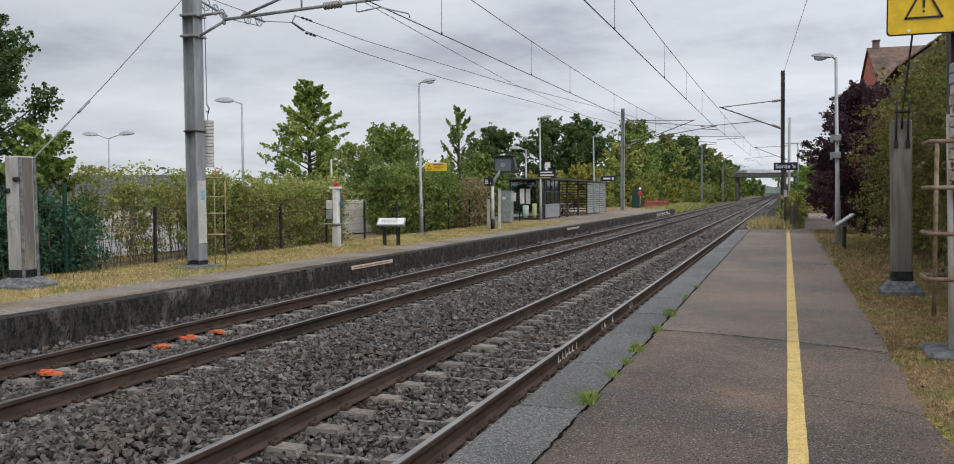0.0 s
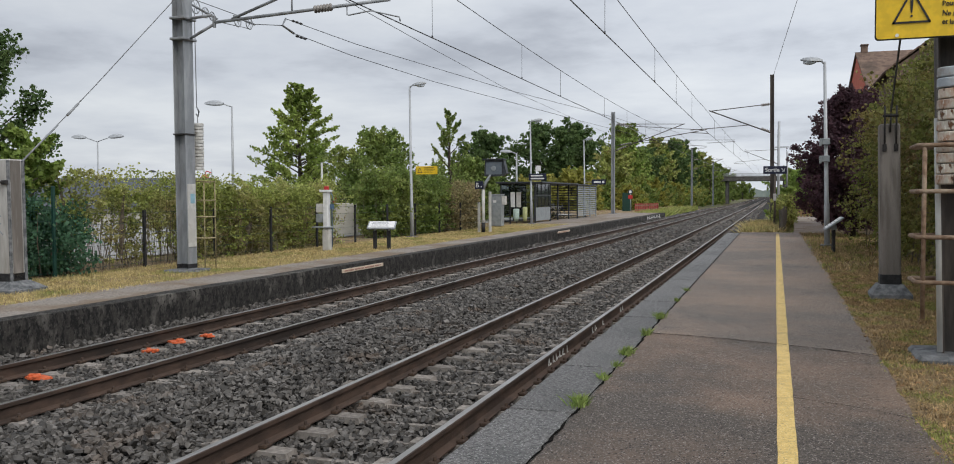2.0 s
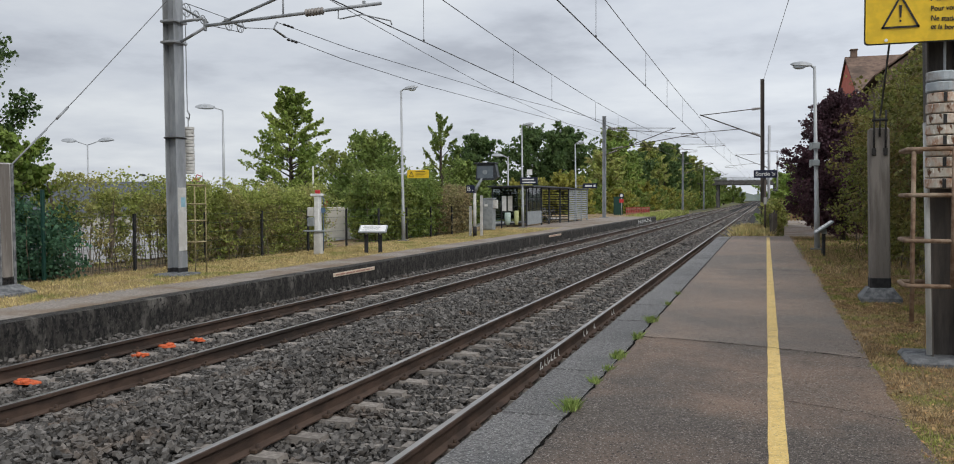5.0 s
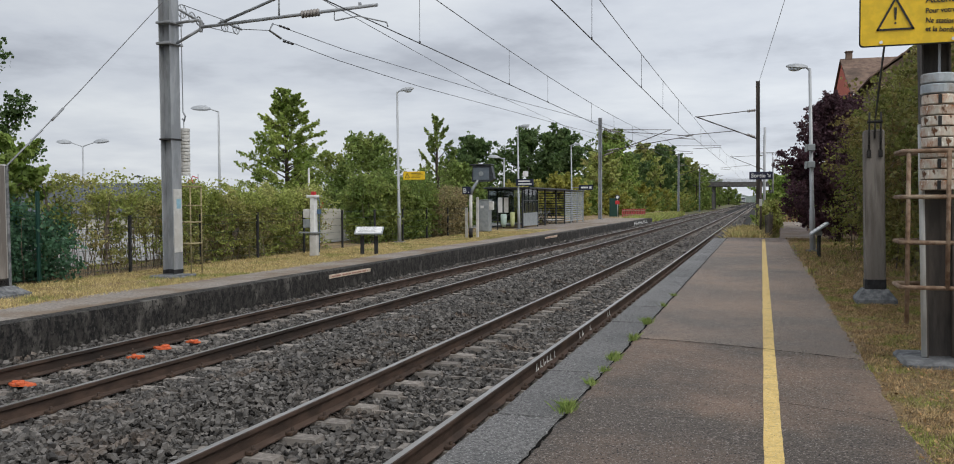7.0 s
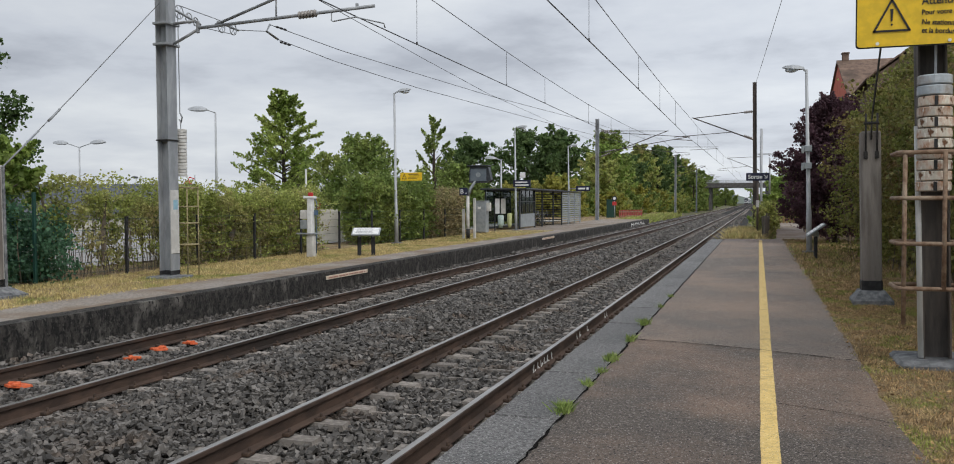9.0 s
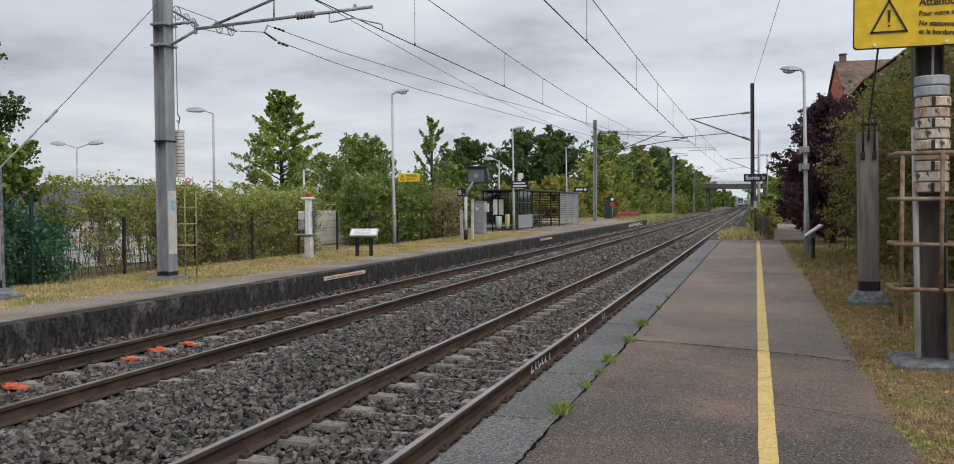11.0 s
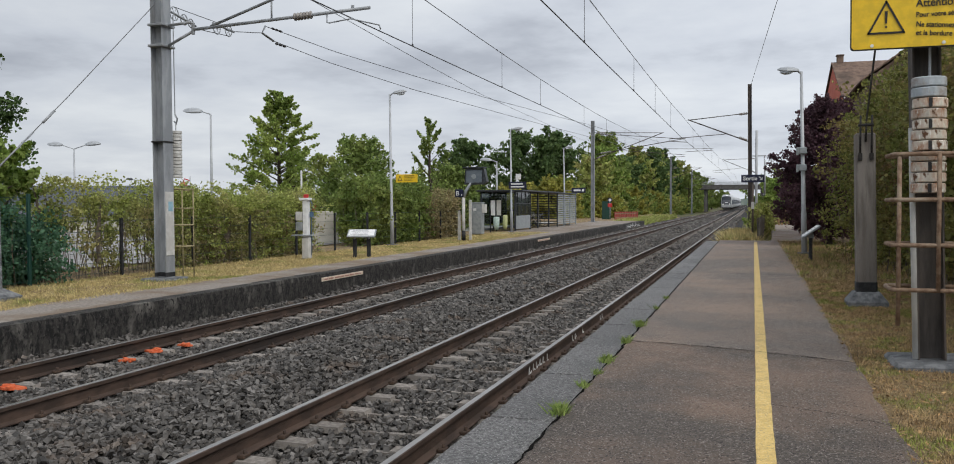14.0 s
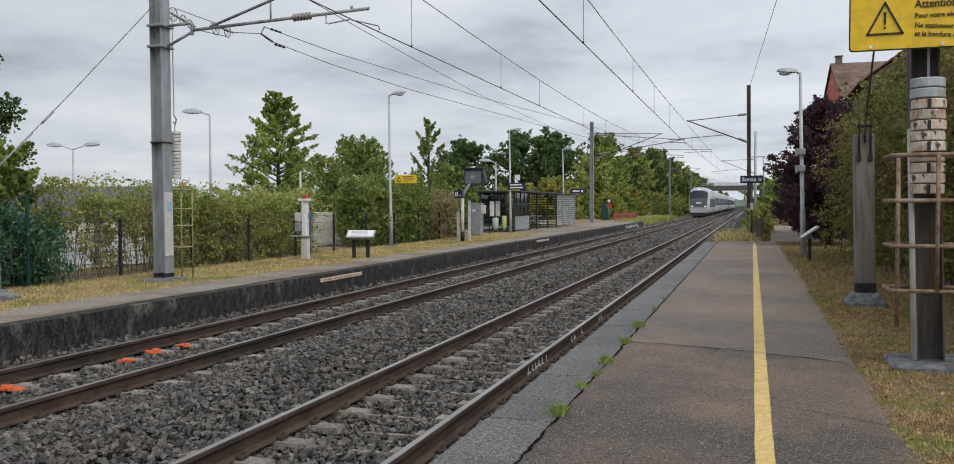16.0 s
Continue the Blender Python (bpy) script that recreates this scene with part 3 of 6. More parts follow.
def make_left_deck(bm):
    r = random.Random(7)
    ys = [-8 + 0.8 * k for k in range(105)]
    cols = []
    for y in ys:
        e = -10.45 + r.uniform(-0.12, 0.12) + (0.0 if y < 42 else -2.6)
        cols.append([bm.verts.new((x, y, z)) for x, z in ((-9.36, Z_L), (-9.8, Z_L + 0.003), (e, Z_L + 0.004))])
    for a, b in zip(cols, cols[1:]):
        for i in range(2):
            bm.faces.new((a[i], a[i + 1], b[i + 1], b[i]))


solid("platform_left", M_ASPHALT_L, "worn pale asphalt strip along the platform edge", "platform", make_left_deck, "structure")


def verge(name, x0, x1, y0, y1, z, label, seed, step=0.5):
    def go(bm):
        r = random.Random(seed)
        xs = [x0 + (x1 - x0) * i / max(2, int(abs(x1 - x0) / step)) for i in range(max(2, int(abs(x1 - x0) / step)) + 1)]
        ys = [y0 + (y1 - y0) * i / int((y1 - y0) / (step * 2)) for i in range(int((y1 - y0) / (step * 2)) + 1)]
        rows = [[bm.verts.new((x, y, z + r.uniform(-0.02, 0.02))) for x in xs] for y in ys]
        for a, b in zip(rows, rows[1:]):
            for i in range(len(xs) - 1):
                bm.faces.new((a[i], a[i + 1], b[i + 1], b[i]))
    return solid(name, M_GRASS, label, "verge", go, "structure")


verge("verge_left", -30.0, -9.9, -8, 76.4, Z_L - 0.02, "dry yellow-green grass verge behind the platform", 1)
verge("verge_left_far", -30.0, -11.5, 76.4, 125, Z_L - 0.03, "grassy bank past the platform's end", 3)


def make_bank(bm):
    rows = [[bm.verts.new((x, 76.4 + k * 3, z)) for x, z in ((-11.5, Z_L - 0.03), (-10.6, -0.05), (-9.0, -0.34))] for k in range(17)]
    for a, b in zip(rows, rows[1:]):
        for i in range(2):
            bm.faces.new((a[i], a[i + 1], b[i + 1], b[i]))


solid("bank", M_GRASS, "grassy slope from the verge down to the track", "bank", make_bank, "structure")


def make_car_park(bm):
    rows = [[bm.verts.new((x, y, Z_L + 0.01)) for x in (-75.0, -40.0, -22.0, -15.4)] for y in (4.0, 20.0, 36.0, 70.0)]
    for a, b in zip(rows, rows[1:]):
        for i in range(3):
            bm.faces.new((a[i], a[i + 1], b[i + 1], b[i]))


solid("car_park", mat("pale_car_park", (0.27, 0.265, 0.255), (0.36, 0.355, 0.345), 3, 0.9, 0, 0.2, 40, c3=(0.2, 0.195, 0.19), sscale=0.3), "pale grey car park surface behind the hedge", "car park", make_car_park, "structure")
verge("verge_right", 0.78, 9.0, -8, 70, Z_R - 0.03, "dry yellow-green grass verge beside the platform", 2)


def blades(name, n, xr, yr, z, size, seed, material, label, keep=None):
    r = np.random.default_rng(seed)
    x, y = r.uniform(*xr, n), r.uniform(*yr, n)
    if keep:
        ok = keep(x, y)
        x, y = x[ok], y[ok]
    n = len(x)
    h = size * r.uniform(0.4, 1.5, n)
    a = r.uniform(0, 2 * np.pi, n)
    t = r.normal(0, 0.55, (n, 2)) * h[:, None]
    w = 0.16 * size
    p = np.stack([x, y, np.full(n, z)], 1)
    side = np.stack([np.cos(a) * w, np.sin(a) * w, np.zeros(n)], 1)
    v = np.stack([p - side, p + side, p + np.concatenate([t, h[:, None]], 1)], 1).reshape(-1, 3)
    ob = new(name, from_arrays(name, v, np.arange(n * 3).reshape(n, 3), material))
    return tagged(ob, label, "grass", "", "stuff")


blades("dry_grass", 90000, (-13.2, -10.3), (9, 45), Z_L - 0.02, 0.05, 21, M_BLADE_L, "short dry yellowish grass on the verge")
blades("dry_grass", 120000, (0.80, 2.9), (4, 17), Z_R - 0.035, 0.034, 22, M_BLADE, "short dry yellowish grass on the verge", lambda x, y: x > 0.84 + 0.035 * np.sin(y * 2.1) + 0.03 * np.sin(y * 7.3) + 0.025 * np.sin(y * 17.0))
blades("dry_grass", 16000, (0.82, 2.9), (17, 33), Z_R - 0.035, 0.07, 24, M_BLADE, "short dry yellowish grass on the verge")
blades("wild_grass", 7000, (-1.1, 0.15), (33.3, 45), 0.15, 0.38, 23, M_BLADE_L, "tall wild grass past the platform's end")


def make_litter(name, n, xr, yr, z, size, seed):
    """Curled fallen leaves and bits of straw lying on the grass."""
    r = np.random.default_rng(seed)
    c = np.stack([r.uniform(*xr, n), r.uniform(*yr, n), np.full(n, z) + r.uniform(0, 0.012, n)], 1)
    a, h = r.uniform(0, 2 * np.pi, n), size * r.uniform(0.4, 1.2, n)
    u = np.stack([np.cos(a), np.sin(a), r.normal(0, 0.25, n)], 1) * h[:, None]
    w = np.stack([-np.sin(a), np.cos(a), r.normal(0, 0.3, n)], 1) * (h * r.uniform(0.25, 0.6, n))[:, None]
    v = np.stack([c - u, c + w, c + u, c - w], 1).reshape(-1, 3)
    ob = new(name, from_arrays(name, v, np.arange(n * 4).reshape(n, 4), M_LITTER))
    return tagged(ob, "brown fallen leaves and straw scattered on the ground", "litter", "", "stuff")


make_litter("leaf_litter", 9000, (0.82, 2.9), (4.3, 16), Z_R - 0.012, 0.017, 26)
make_litter("leaf_litter", 900, (-2.35, -1.7), (4.0, 13), -0.17, 0.022, 28)
make_litter("leaf_litter", 1500, (1.3, 3.2), (12, 26), Z_R - 0.02, 0.03, 27)

blades("wild_grass", 9000, (-11.9, -9.3), (76.6, 112), -0.15, 0.5, 25, M_LEAF_HEDGE, "tall wild grass on the slope past the platform")

# ---------------------------------------------------------------- masts and lamps


def h_beam(bm, w, d, h, z0=0.0, t=0.016):
    """A broad-flanged beam: flanges across x, web between them."""
    for s in (-1, 1):
        box(bm, (s * (w - t) / 2, 0, z0 + h / 2), (t, d, h), 0.003)
    box(bm, (0, 0, z0 + h / 2), (w - 2 * t, t, h))


def street_head(bm, at, way, size=0.55):
    """A flat tapering lantern at the end of an arm; way is the sign of x in which it points."""
    x, y, z = at
    k = way * size
    prof = [(0, 0.035, 0.04), (0.22, 0.11, 0.085), (0.55, 0.14, 0.095), (0.85, 0.10, 0.065), (1.0, 0.03, 0.02)]
    rows = []
    for u, w, h in prof:
        s = size / 0.55
        rows.append([bm.verts.new((x + u * k, y + a * w * s, z + b * h * s + u * 0.06)) for a, b in ((-1, -0.3), (-0.7, 0.6), (0, 1), (0.7, 0.6), (1, -0.3), (0, -0.55))])
    for a, b in zip(rows, rows[1:]):
        for i in range(6):
            bm.faces.new((a[i], a[(i + 1) % 6], b[(i + 1) % 6], b[i]))
    bm.faces.new(rows[0])
    bm.faces.new(rows[-1][::-1])


def platform_lamp(loc, top, way, lean=0.0, arm=0.12):
    root = thing("platform_lamp", "tall grey galvanised lamp post with a flat lantern", "street lamp", loc, "lamps along the platforms", 0, (0, lean))
    bm = bmesh.new()
    tube(bm, [(0, 0, 0), (0, 0, 1.1), (0, 0, 1.15), (0, 0, top)], [0.075, 0.07, 0.058, 0.036], 10)
    tube(bm, [(0, 0, top - 0.06), (way * 0.08, 0, top + 0.02), (way * (arm + 0.05), 0, top + 0.03)], 0.026, 8)
    part("pole", bm, M_POLE, root)
    bm = bmesh.new()
    box(bm, (0, 0, 0.02), (0.34, 0.34, 0.04), 0.008)
    part("base_plate", bm, M_FOOT, root)
    bm = bmesh.new()
    street_head(bm, (way * arm, 0, top + 0.03), way)
    head = part("lantern", bm, M_HEAD, root)
    bm = bmesh.new()
    bmesh.ops.create_uvsphere(bm, u_segments=12, v_segments=8, radius=1.0, matrix=Matrix.Translation((way * (arm + 0.32), 0, top + 0.02)) @ Matrix.Diagonal((0.17, 0.1, 0.075, 1)))
    part("lens", bm, M_LENS, head, "pale glass lens")
    return root


lamp_a = platform_lamp((-12.83, 29.7, Z_L), 5.6, 1, -0.6)
lamp_b = platform_lamp((-12.3, 44.5, Z_L), 5.45, 1, -0.6)
lamp_c = platform_lamp((-12.75, 60.3, Z_L), 5.45, 1, -0.9)
lamp_r = platform_lamp((1.30, 24.6, Z_R), 4.85, -1, -1.4, 0.05)


def mast(name, loc, top, material, w=0.27, d=0.3, lean=0.0, label="grey galvanised steel catenary mast", foot=True):
    root = thing(name, label, "mast", loc, "catenary masts", 0, (0, lean))
    bm = bmesh.new()
    h_beam(bm, w, d, top)
    part("beam", bm, material, root)
    if foot:
        bm = bmesh.new()
        box(bm, (0, 0, -0.01), (w + 0.42, d + 0.42, 0.1), 0.03)
        part("foundation", bm, M_FOOT, root)
    return root


mast_1 = mast("catenary_mast", (-11.54, 14.96, Z_L), 8.2, M_STEEL, lean=-0.2)
mast_2 = mast("catenary_mast", (-12.6, 70.6, Z_L), 8.3, M_STEEL)
mast_3 = mast("catenary_mast", (-11.4, 127.5, -0.4), 9.0, M_STEEL)
mast_4 = mast("catenary_mast", (-12.2, 184, -0.4), 9.0, M_STEEL)
mast_r1 = mast("catenary_mast", (1.44, 8.16, Z_R), 7.8, M_DARKSTEEL, 0.22, 0.22, -1.6, "dark weathered steel catenary mast with rust stains")
mast_r2 = mast("catenary_mast", (-0.16, 47.4, -0.4), 8.45, M_DARKSTEEL, 0.2, 0.2, -0.5, "dark weathered steel catenary mast with rust stains")
mast_r3 = mast("catenary_mast", (0.22, 103, -0.4), 9.6, M_DARKSTEEL, 0.2, 0.2, 0, "dark weathered steel catenary mast with rust stains")

# ---------------------------------------------------------------- hedges and trees


def hedge(name, label, line, height, depth, material, n, leaf, seed, z0, gaps=0.0, category="hedge"):
    """A row of shrubs: a thicket of upright shoots, leafy above and bare or brown lower down."""
    r = np.random.default_rng(seed)
    (x0, y0), (x1, y1) = line
    length = math.hypot(x1 - x0, y1 - y0)
    k = int(length / 0.03)
    t = r.uniform(0, 1, k)
    bushes = np.sort(r.uniform(0, 1, max(3, int(length / 0.9))))
    away = np.clip(np.abs(t[:, None] - bushes[None]).min(1) * length / 0.6, 0, 1)
    top = height * (0.97 - 0.1 * away ** 2 + 0.03 * np.sin(t * length * 1.9 + seed)) * r.uniform(0.8, 1.03, k)
    foot = np.stack([x0 + (x1 - x0) * t + r.normal(0, depth * 0.24, k), y0 + (y1 - y0) * t, np.full(k, z0 - 0.04)], 1)
    tip = foot + np.stack([r.normal(0, depth * 0.2, k), r.normal(0, 0.3, k), top], 1)
    root = thing(name, label, category)
    thick = r.uniform(0.004, 0.011, k)[:, None]
    a = r.uniform(0, 2 * np.pi, k)
    side = np.stack([np.cos(a), np.sin(a), np.zeros(k)], 1) * thick
    bow = (foot + tip) * 0.5 + r.normal(0, 0.06, (k, 3)) * (1, 1, 0)
    v = np.stack([foot - side, foot + side, bow + side * 0.8, tip, bow - side * 0.8], 1).reshape(-1, 3)
    stems = new("stem_growth", from_arrays("stem_growth", v, np.arange(k * 5).reshape(k, 5), M_TWIG))
    stems.parent = root

    def sprays(m, lo, hi, power, size):
        """m leaves in small sprays strung along the shoots between the shares lo and hi of their height."""
        c = max(8, m // 26)
        p = r.choice(k, c, p=(1.0 - 0.7 * gaps * away) / (1.0 - 0.7 * gaps * away).sum())
        f = lo + (hi - lo) * r.uniform(0, 1, c) ** power
        bare = r.uniform(0, 1, c) < gaps * 1.25 * (1.0 - f)
        p, f = p[~bare], f[~bare]
        at = foot[p] + (tip[p] - foot[p]) * f[:, None] + r.normal(0, 1, (len(p), 3)) * (depth * 0.16, 0.1, 0.05)
        pick = r.integers(0, len(p), m)
        return at[pick] + r.normal(0, 1, (m, 3)) * (size * r.uniform(0.6, 1.2, len(p)))[pick][:, None] * (1.0, 1.0, 0.7)

    ob = new("foliage", leaf_mesh("foliage", sprays(n, 0.03, 1.0, 0.75, 0.085 + 0.3 * leaf), leaf, material, r))
    ob.parent = root
    if name == "boundary_hedge" and gaps < 0.4:
        ob = new("dry_growth", leaf_mesh("dry_growth", sprays(int(n * 0.25), 0.0, 0.75, 1.2, 0.12), leaf * 0.8, M_LEAF_DULL, r, 0.0, 1.6))
        ob.parent = root
    return root


hedge("boundary_hedge", "green and brown clipped boundary hedge behind the fence", ((-13.72, 17.6), (-13.72, 24.9)), 2.15, 0.75, M_LEAF_HEDGE, 62000, 0.06, 31, Z_L, 0.3)
hedge("boundary_hedge", "thin sparse hedge with gaps behind the green fence", ((-13.72, 13.6), (-13.72, 18.0)), 2.2, 0.7, M_LEAF_HEDGE, 11500, 0.06, 32, Z_L, 0.78)
hedge("boundary_hedge", "dull reddish-brown clipped hedge beyond the fence", ((-13.7, 34.8), (-13.7, 39.0)), 2.2, 0.8, M_LEAF_DULL, 22000, 0.09, 33, Z_L, 0.15)
hedge("spruce_shrub", "dense dark blue-green shrub behind the fence", ((-13.9, 9.4), (-13.7, 13.8)), 1.7, 1.1, M_LEAF_SPRUCE, 26000, 0.07, 34, Z_L, 0.0, "shrub")
hedge("green_shrub", "tall leafy green shrub behind the lamp post", ((-14.2, 28.9), (-13.95, 35.0)), 2.75, 1.4, M_LEAF_GREEN, 60000, 0.095, 35, Z_L, 0.0, "shrub")
tree("broadleaf_tree", "bright green young tree standing behind the hedge", (-23.6, 39.9, -0.5), 8.2, 3.3, M_LEAF_YOUNG, 42000, 0.115, 47, 0.1, "tall", 34)
tree("broadleaf_tree", "dark leafy tree beside the fence", (-15.7, 13.3, -0.2), 5.8, 1.6, M_LEAF_DARK, 60000, 0.07, 42, 0.12, "round", 48)
tree("broadleaf_tree", "light green overhanging tree beside the fence", (-14.0, 13.2, -0.2), 3.4, 0.85, M_LEAF_BRIGHT, 4500, 0.11, 43, 0.55, "round", 8)
tree("broadleaf_tree", "wide green tree with loose twigs behind the hedge", (-18.2, 38.4, -0.5), 5.4, 2.9, M_LEAF_GREEN, 26000, 0.125, 44, 0.15, "round", 26)
tree("conifer", "slim spiky green conifer behind the hedge", (-17.9, 47.0, -0.5), 7.3, 2.3, M_LEAF_GREEN, 14000, 0.1, 45, 0.1, "cone", 13)
tree("broadleaf_tree", "green bushy tree behind the platform shelter", (-18.4, 52.0, -0.5), 4.6, 2.6, M_LEAF_GREEN, 12000, 0.2, 46, 0.1, "round", 26)
tree("broadleaf_tree", "yellowish green bush behind the shelter", (-17.0, 60.0, -0.5), 3.4, 2.2, M_LEAF_YELLOW, 12000, 0.2, 47, 0.1, "round", 26)
for i, (x, y, h, s, m) in enumerate([(-37, 112, 10.6, 5.4, M_LEAF_DARK), (-32, 122, 12.4, 5.8, M_LEAF_DARK), (-26.5, 118, 12.0, 5.6, M_LEAF_DARK), (-22, 132, 12.6, 5.0, M_LEAF_GREEN)]):
    tree("broadleaf_tree", "tall dark green woodland tree", (x, y, -0.5), h, s, m, 15000, 0.38, 50 + i, 0.06, "round", 30, "woodland trees")
rr = random.Random(17)
for i in range(21):
    y = 87 + i * 8.05
    x = -18.2 - rr.uniform(0, 3.0)
    h = (min(13.2, 6.9 + (y - 84) * 0.058) + rr.uniform(-1.2, 1.2)) * (0.6 if y < 96 else 1.0)
    m = (M_LEAF_YELLOW, M_LEAF_GREEN, M_LEAF_HEDGE, M_LEAF_GREEN, M_LEAF_BRIGHT)[i % 5] if y < 125 else (M_LEAF_GREEN, M_LEAF_DARK, M_LEAF_HEDGE)[i % 3]
    tree("broadleaf_tree", "leafy tree on the bank beside the railway", (x, y, -0.5), h, 3.7, m, 9500, 0.3 + 0.0012 * (y - 84), 70 + i, 0.04, "round", 22, "trees along the bank")
    tree("broadleaf_bush", "bushy yellow-green growth at the foot of the bank", (-15.2 + rr.uniform(-0.5, 0.5), y + 4, -0.5), 3.4 + rr.uniform(-0.6, 1.0), 2.0, (M_LEAF_YELLOW, M_LEAF_HEDGE, M_LEAF_GREEN)[i % 3], 4000, 0.24, 110 + i, 0.02, "round", 12, "bushes along the bank")
for i, (x, y, h) in enumerate(((-14.3, 206, 9.0), (-14.0, 221, 8.0), (-15.8, 246, 11.0), (-16.5, 262, 11.5), (-15.5, 280, 10.5), (-16.0, 305, 11.0), (-15.0, 335, 10.0))):
    tree("broadleaf_tree", "leafy tree on the bank beside the railway", (x, y, -0.5), h, 2.6, M_LEAF_GREEN, 5000, 0.5, 140 + i, 0.03, "round", 14, "trees along the bank")
tree("copper_beech", "dark purple-leaved tree beside the path", (2.35, 30.2, 0.3), 4.75, 1.8, M_LEAF_PURPLE, 100000, 0.072, 61, 0.15, "round", 70)
hedge("garden_hedge", "tall green and russet garden hedge beside the platform", ((3.9, 6.5), (2.9, 24.0)), 3.5, 1.5, M_LEAF_RIGHT, 120000, 0.066, 62, Z_R, 0.0)
hedge("garden_hedge", "tall green and russet garden hedge beside the platform", ((4.3, 8.0), (3.7, 20.5)), 5.0, 1.5, M_LEAF_RIGHT, 90000, 0.075, 63, Z_R, 0.0)
hedge("garden_hedge", "green and russet garden hedge beside the copper beech", ((3.6, 20.0), (3.2, 26.5)), 4.6, 1.4, M_LEAF_RIGHT, 56000, 0.075, 65, Z_R, 0.0)
hedge("wild_shrub", "straggly green shrub at the platform's end", ((0.3, 39.5), (0.6, 50.0)), 1.75, 0.5, M_LEAF_HEDGE, 11000, 0.12, 64, 0.1, 0.1, "shrub")


# ---------------------------------------------------------------- the train


def train_body(bm, sections):
    """Skin through cross sections (y, list of (x, z))."""
    rows = [[bm.verts.new((x, y, z)) for x, z in pts] for y, pts in sections]
    k = len(rows[0])
    for a, b in zip(rows, rows[1:]):
        for i in range(k):
            bm.faces.new((a[i], a[(i + 1) % k], b[(i + 1) % k], b[i])).smooth = True
    bm.faces.new(rows[0][::-1])
    bm.faces.new(rows[-1])


def section(w, z0, z1, shoulder):
    """Half-rounded car section of half width w from z0 up to z1."""
    return [(-w * 0.9, z0), (-w, z0 + 0.4), (-w, shoulder), (-w * 0.9, shoulder + (z1 - shoulder) * 0.6), (-w * 0.55, z1 - 0.06), (0, z1), (w * 0.55, z1 - 0.06), (w * 0.9, shoulder + (z1 - shoulder) * 0.6), (w, shoulder), (w, z0 + 0.4), (w * 0.9, z0)]


M_TRAINSILVER = mat("silver_train_paint", (0.5, 0.51, 0.525), (0.42, 0.43, 0.445), 3, 0.35, 0.25, 0.02, 30)
M_TRAINDARK = mat("blue_grey_train_band", (0.075, 0.085, 0.11), (0.095, 0.105, 0.13), 3, 0.8, 0, 0.02, 30, spec=0.08)
M_TRAINGLASS = plain("train_window_glass", (0.025, 0.03, 0.038), 0.3, spec=0.3)
M_TRAINGREY = plain("grey_train_nose_paint", (0.085, 0.09, 0.105), 0.5, spec=0.3)
M_TRAINLAMP = plain("lit_headlamp", (0.9, 0.9, 0.85), 0.3, 0, 1.0)
M_BOGIE = mat("bogie_black", (0.02, 0.019, 0.018), (0.04, 0.037, 0.034), 9, 0.7, 0.2, 0.2, 40)

train = thing("high_speed_train", "silver and blue-grey high-speed train with lit headlamps", "train", (AXIS_L, 128, 0))

NOSE = ((0.0, 0.88, 1.4, 1.2, 0.62), (0.18, 0.95, 2.1, 1.8, 0.58), (0.42, 0.98, 2.72, 2.35, 0.5), (0.75, 0.99, 3.25, 2.75, 0.45), (1.15, 1.0, 3.8, 3.0, 0.45), (2.1, 1.0, 4.3, 3.1, 0.45))


def nose_shell(i0, i1, skip):
    """A patch of the nose's own surface, set a little proud of it."""
    bm = bmesh.new()
    rows = [[bm.verts.new((x * 1.012, y - 0.05, z + 0.035)) for x, z in section(1.42 * k, zb, zt, s2)[2 + skip:9 - skip]] for y, k, zt, s2, zb in NOSE[i0:i1 + 1]]
    for a, b in zip(rows, rows[1:]):
        for i in range(len(a) - 1):
            bm.faces.new((a[i], a[i + 1], b[i + 1], b[i])).smooth = True
    return bm


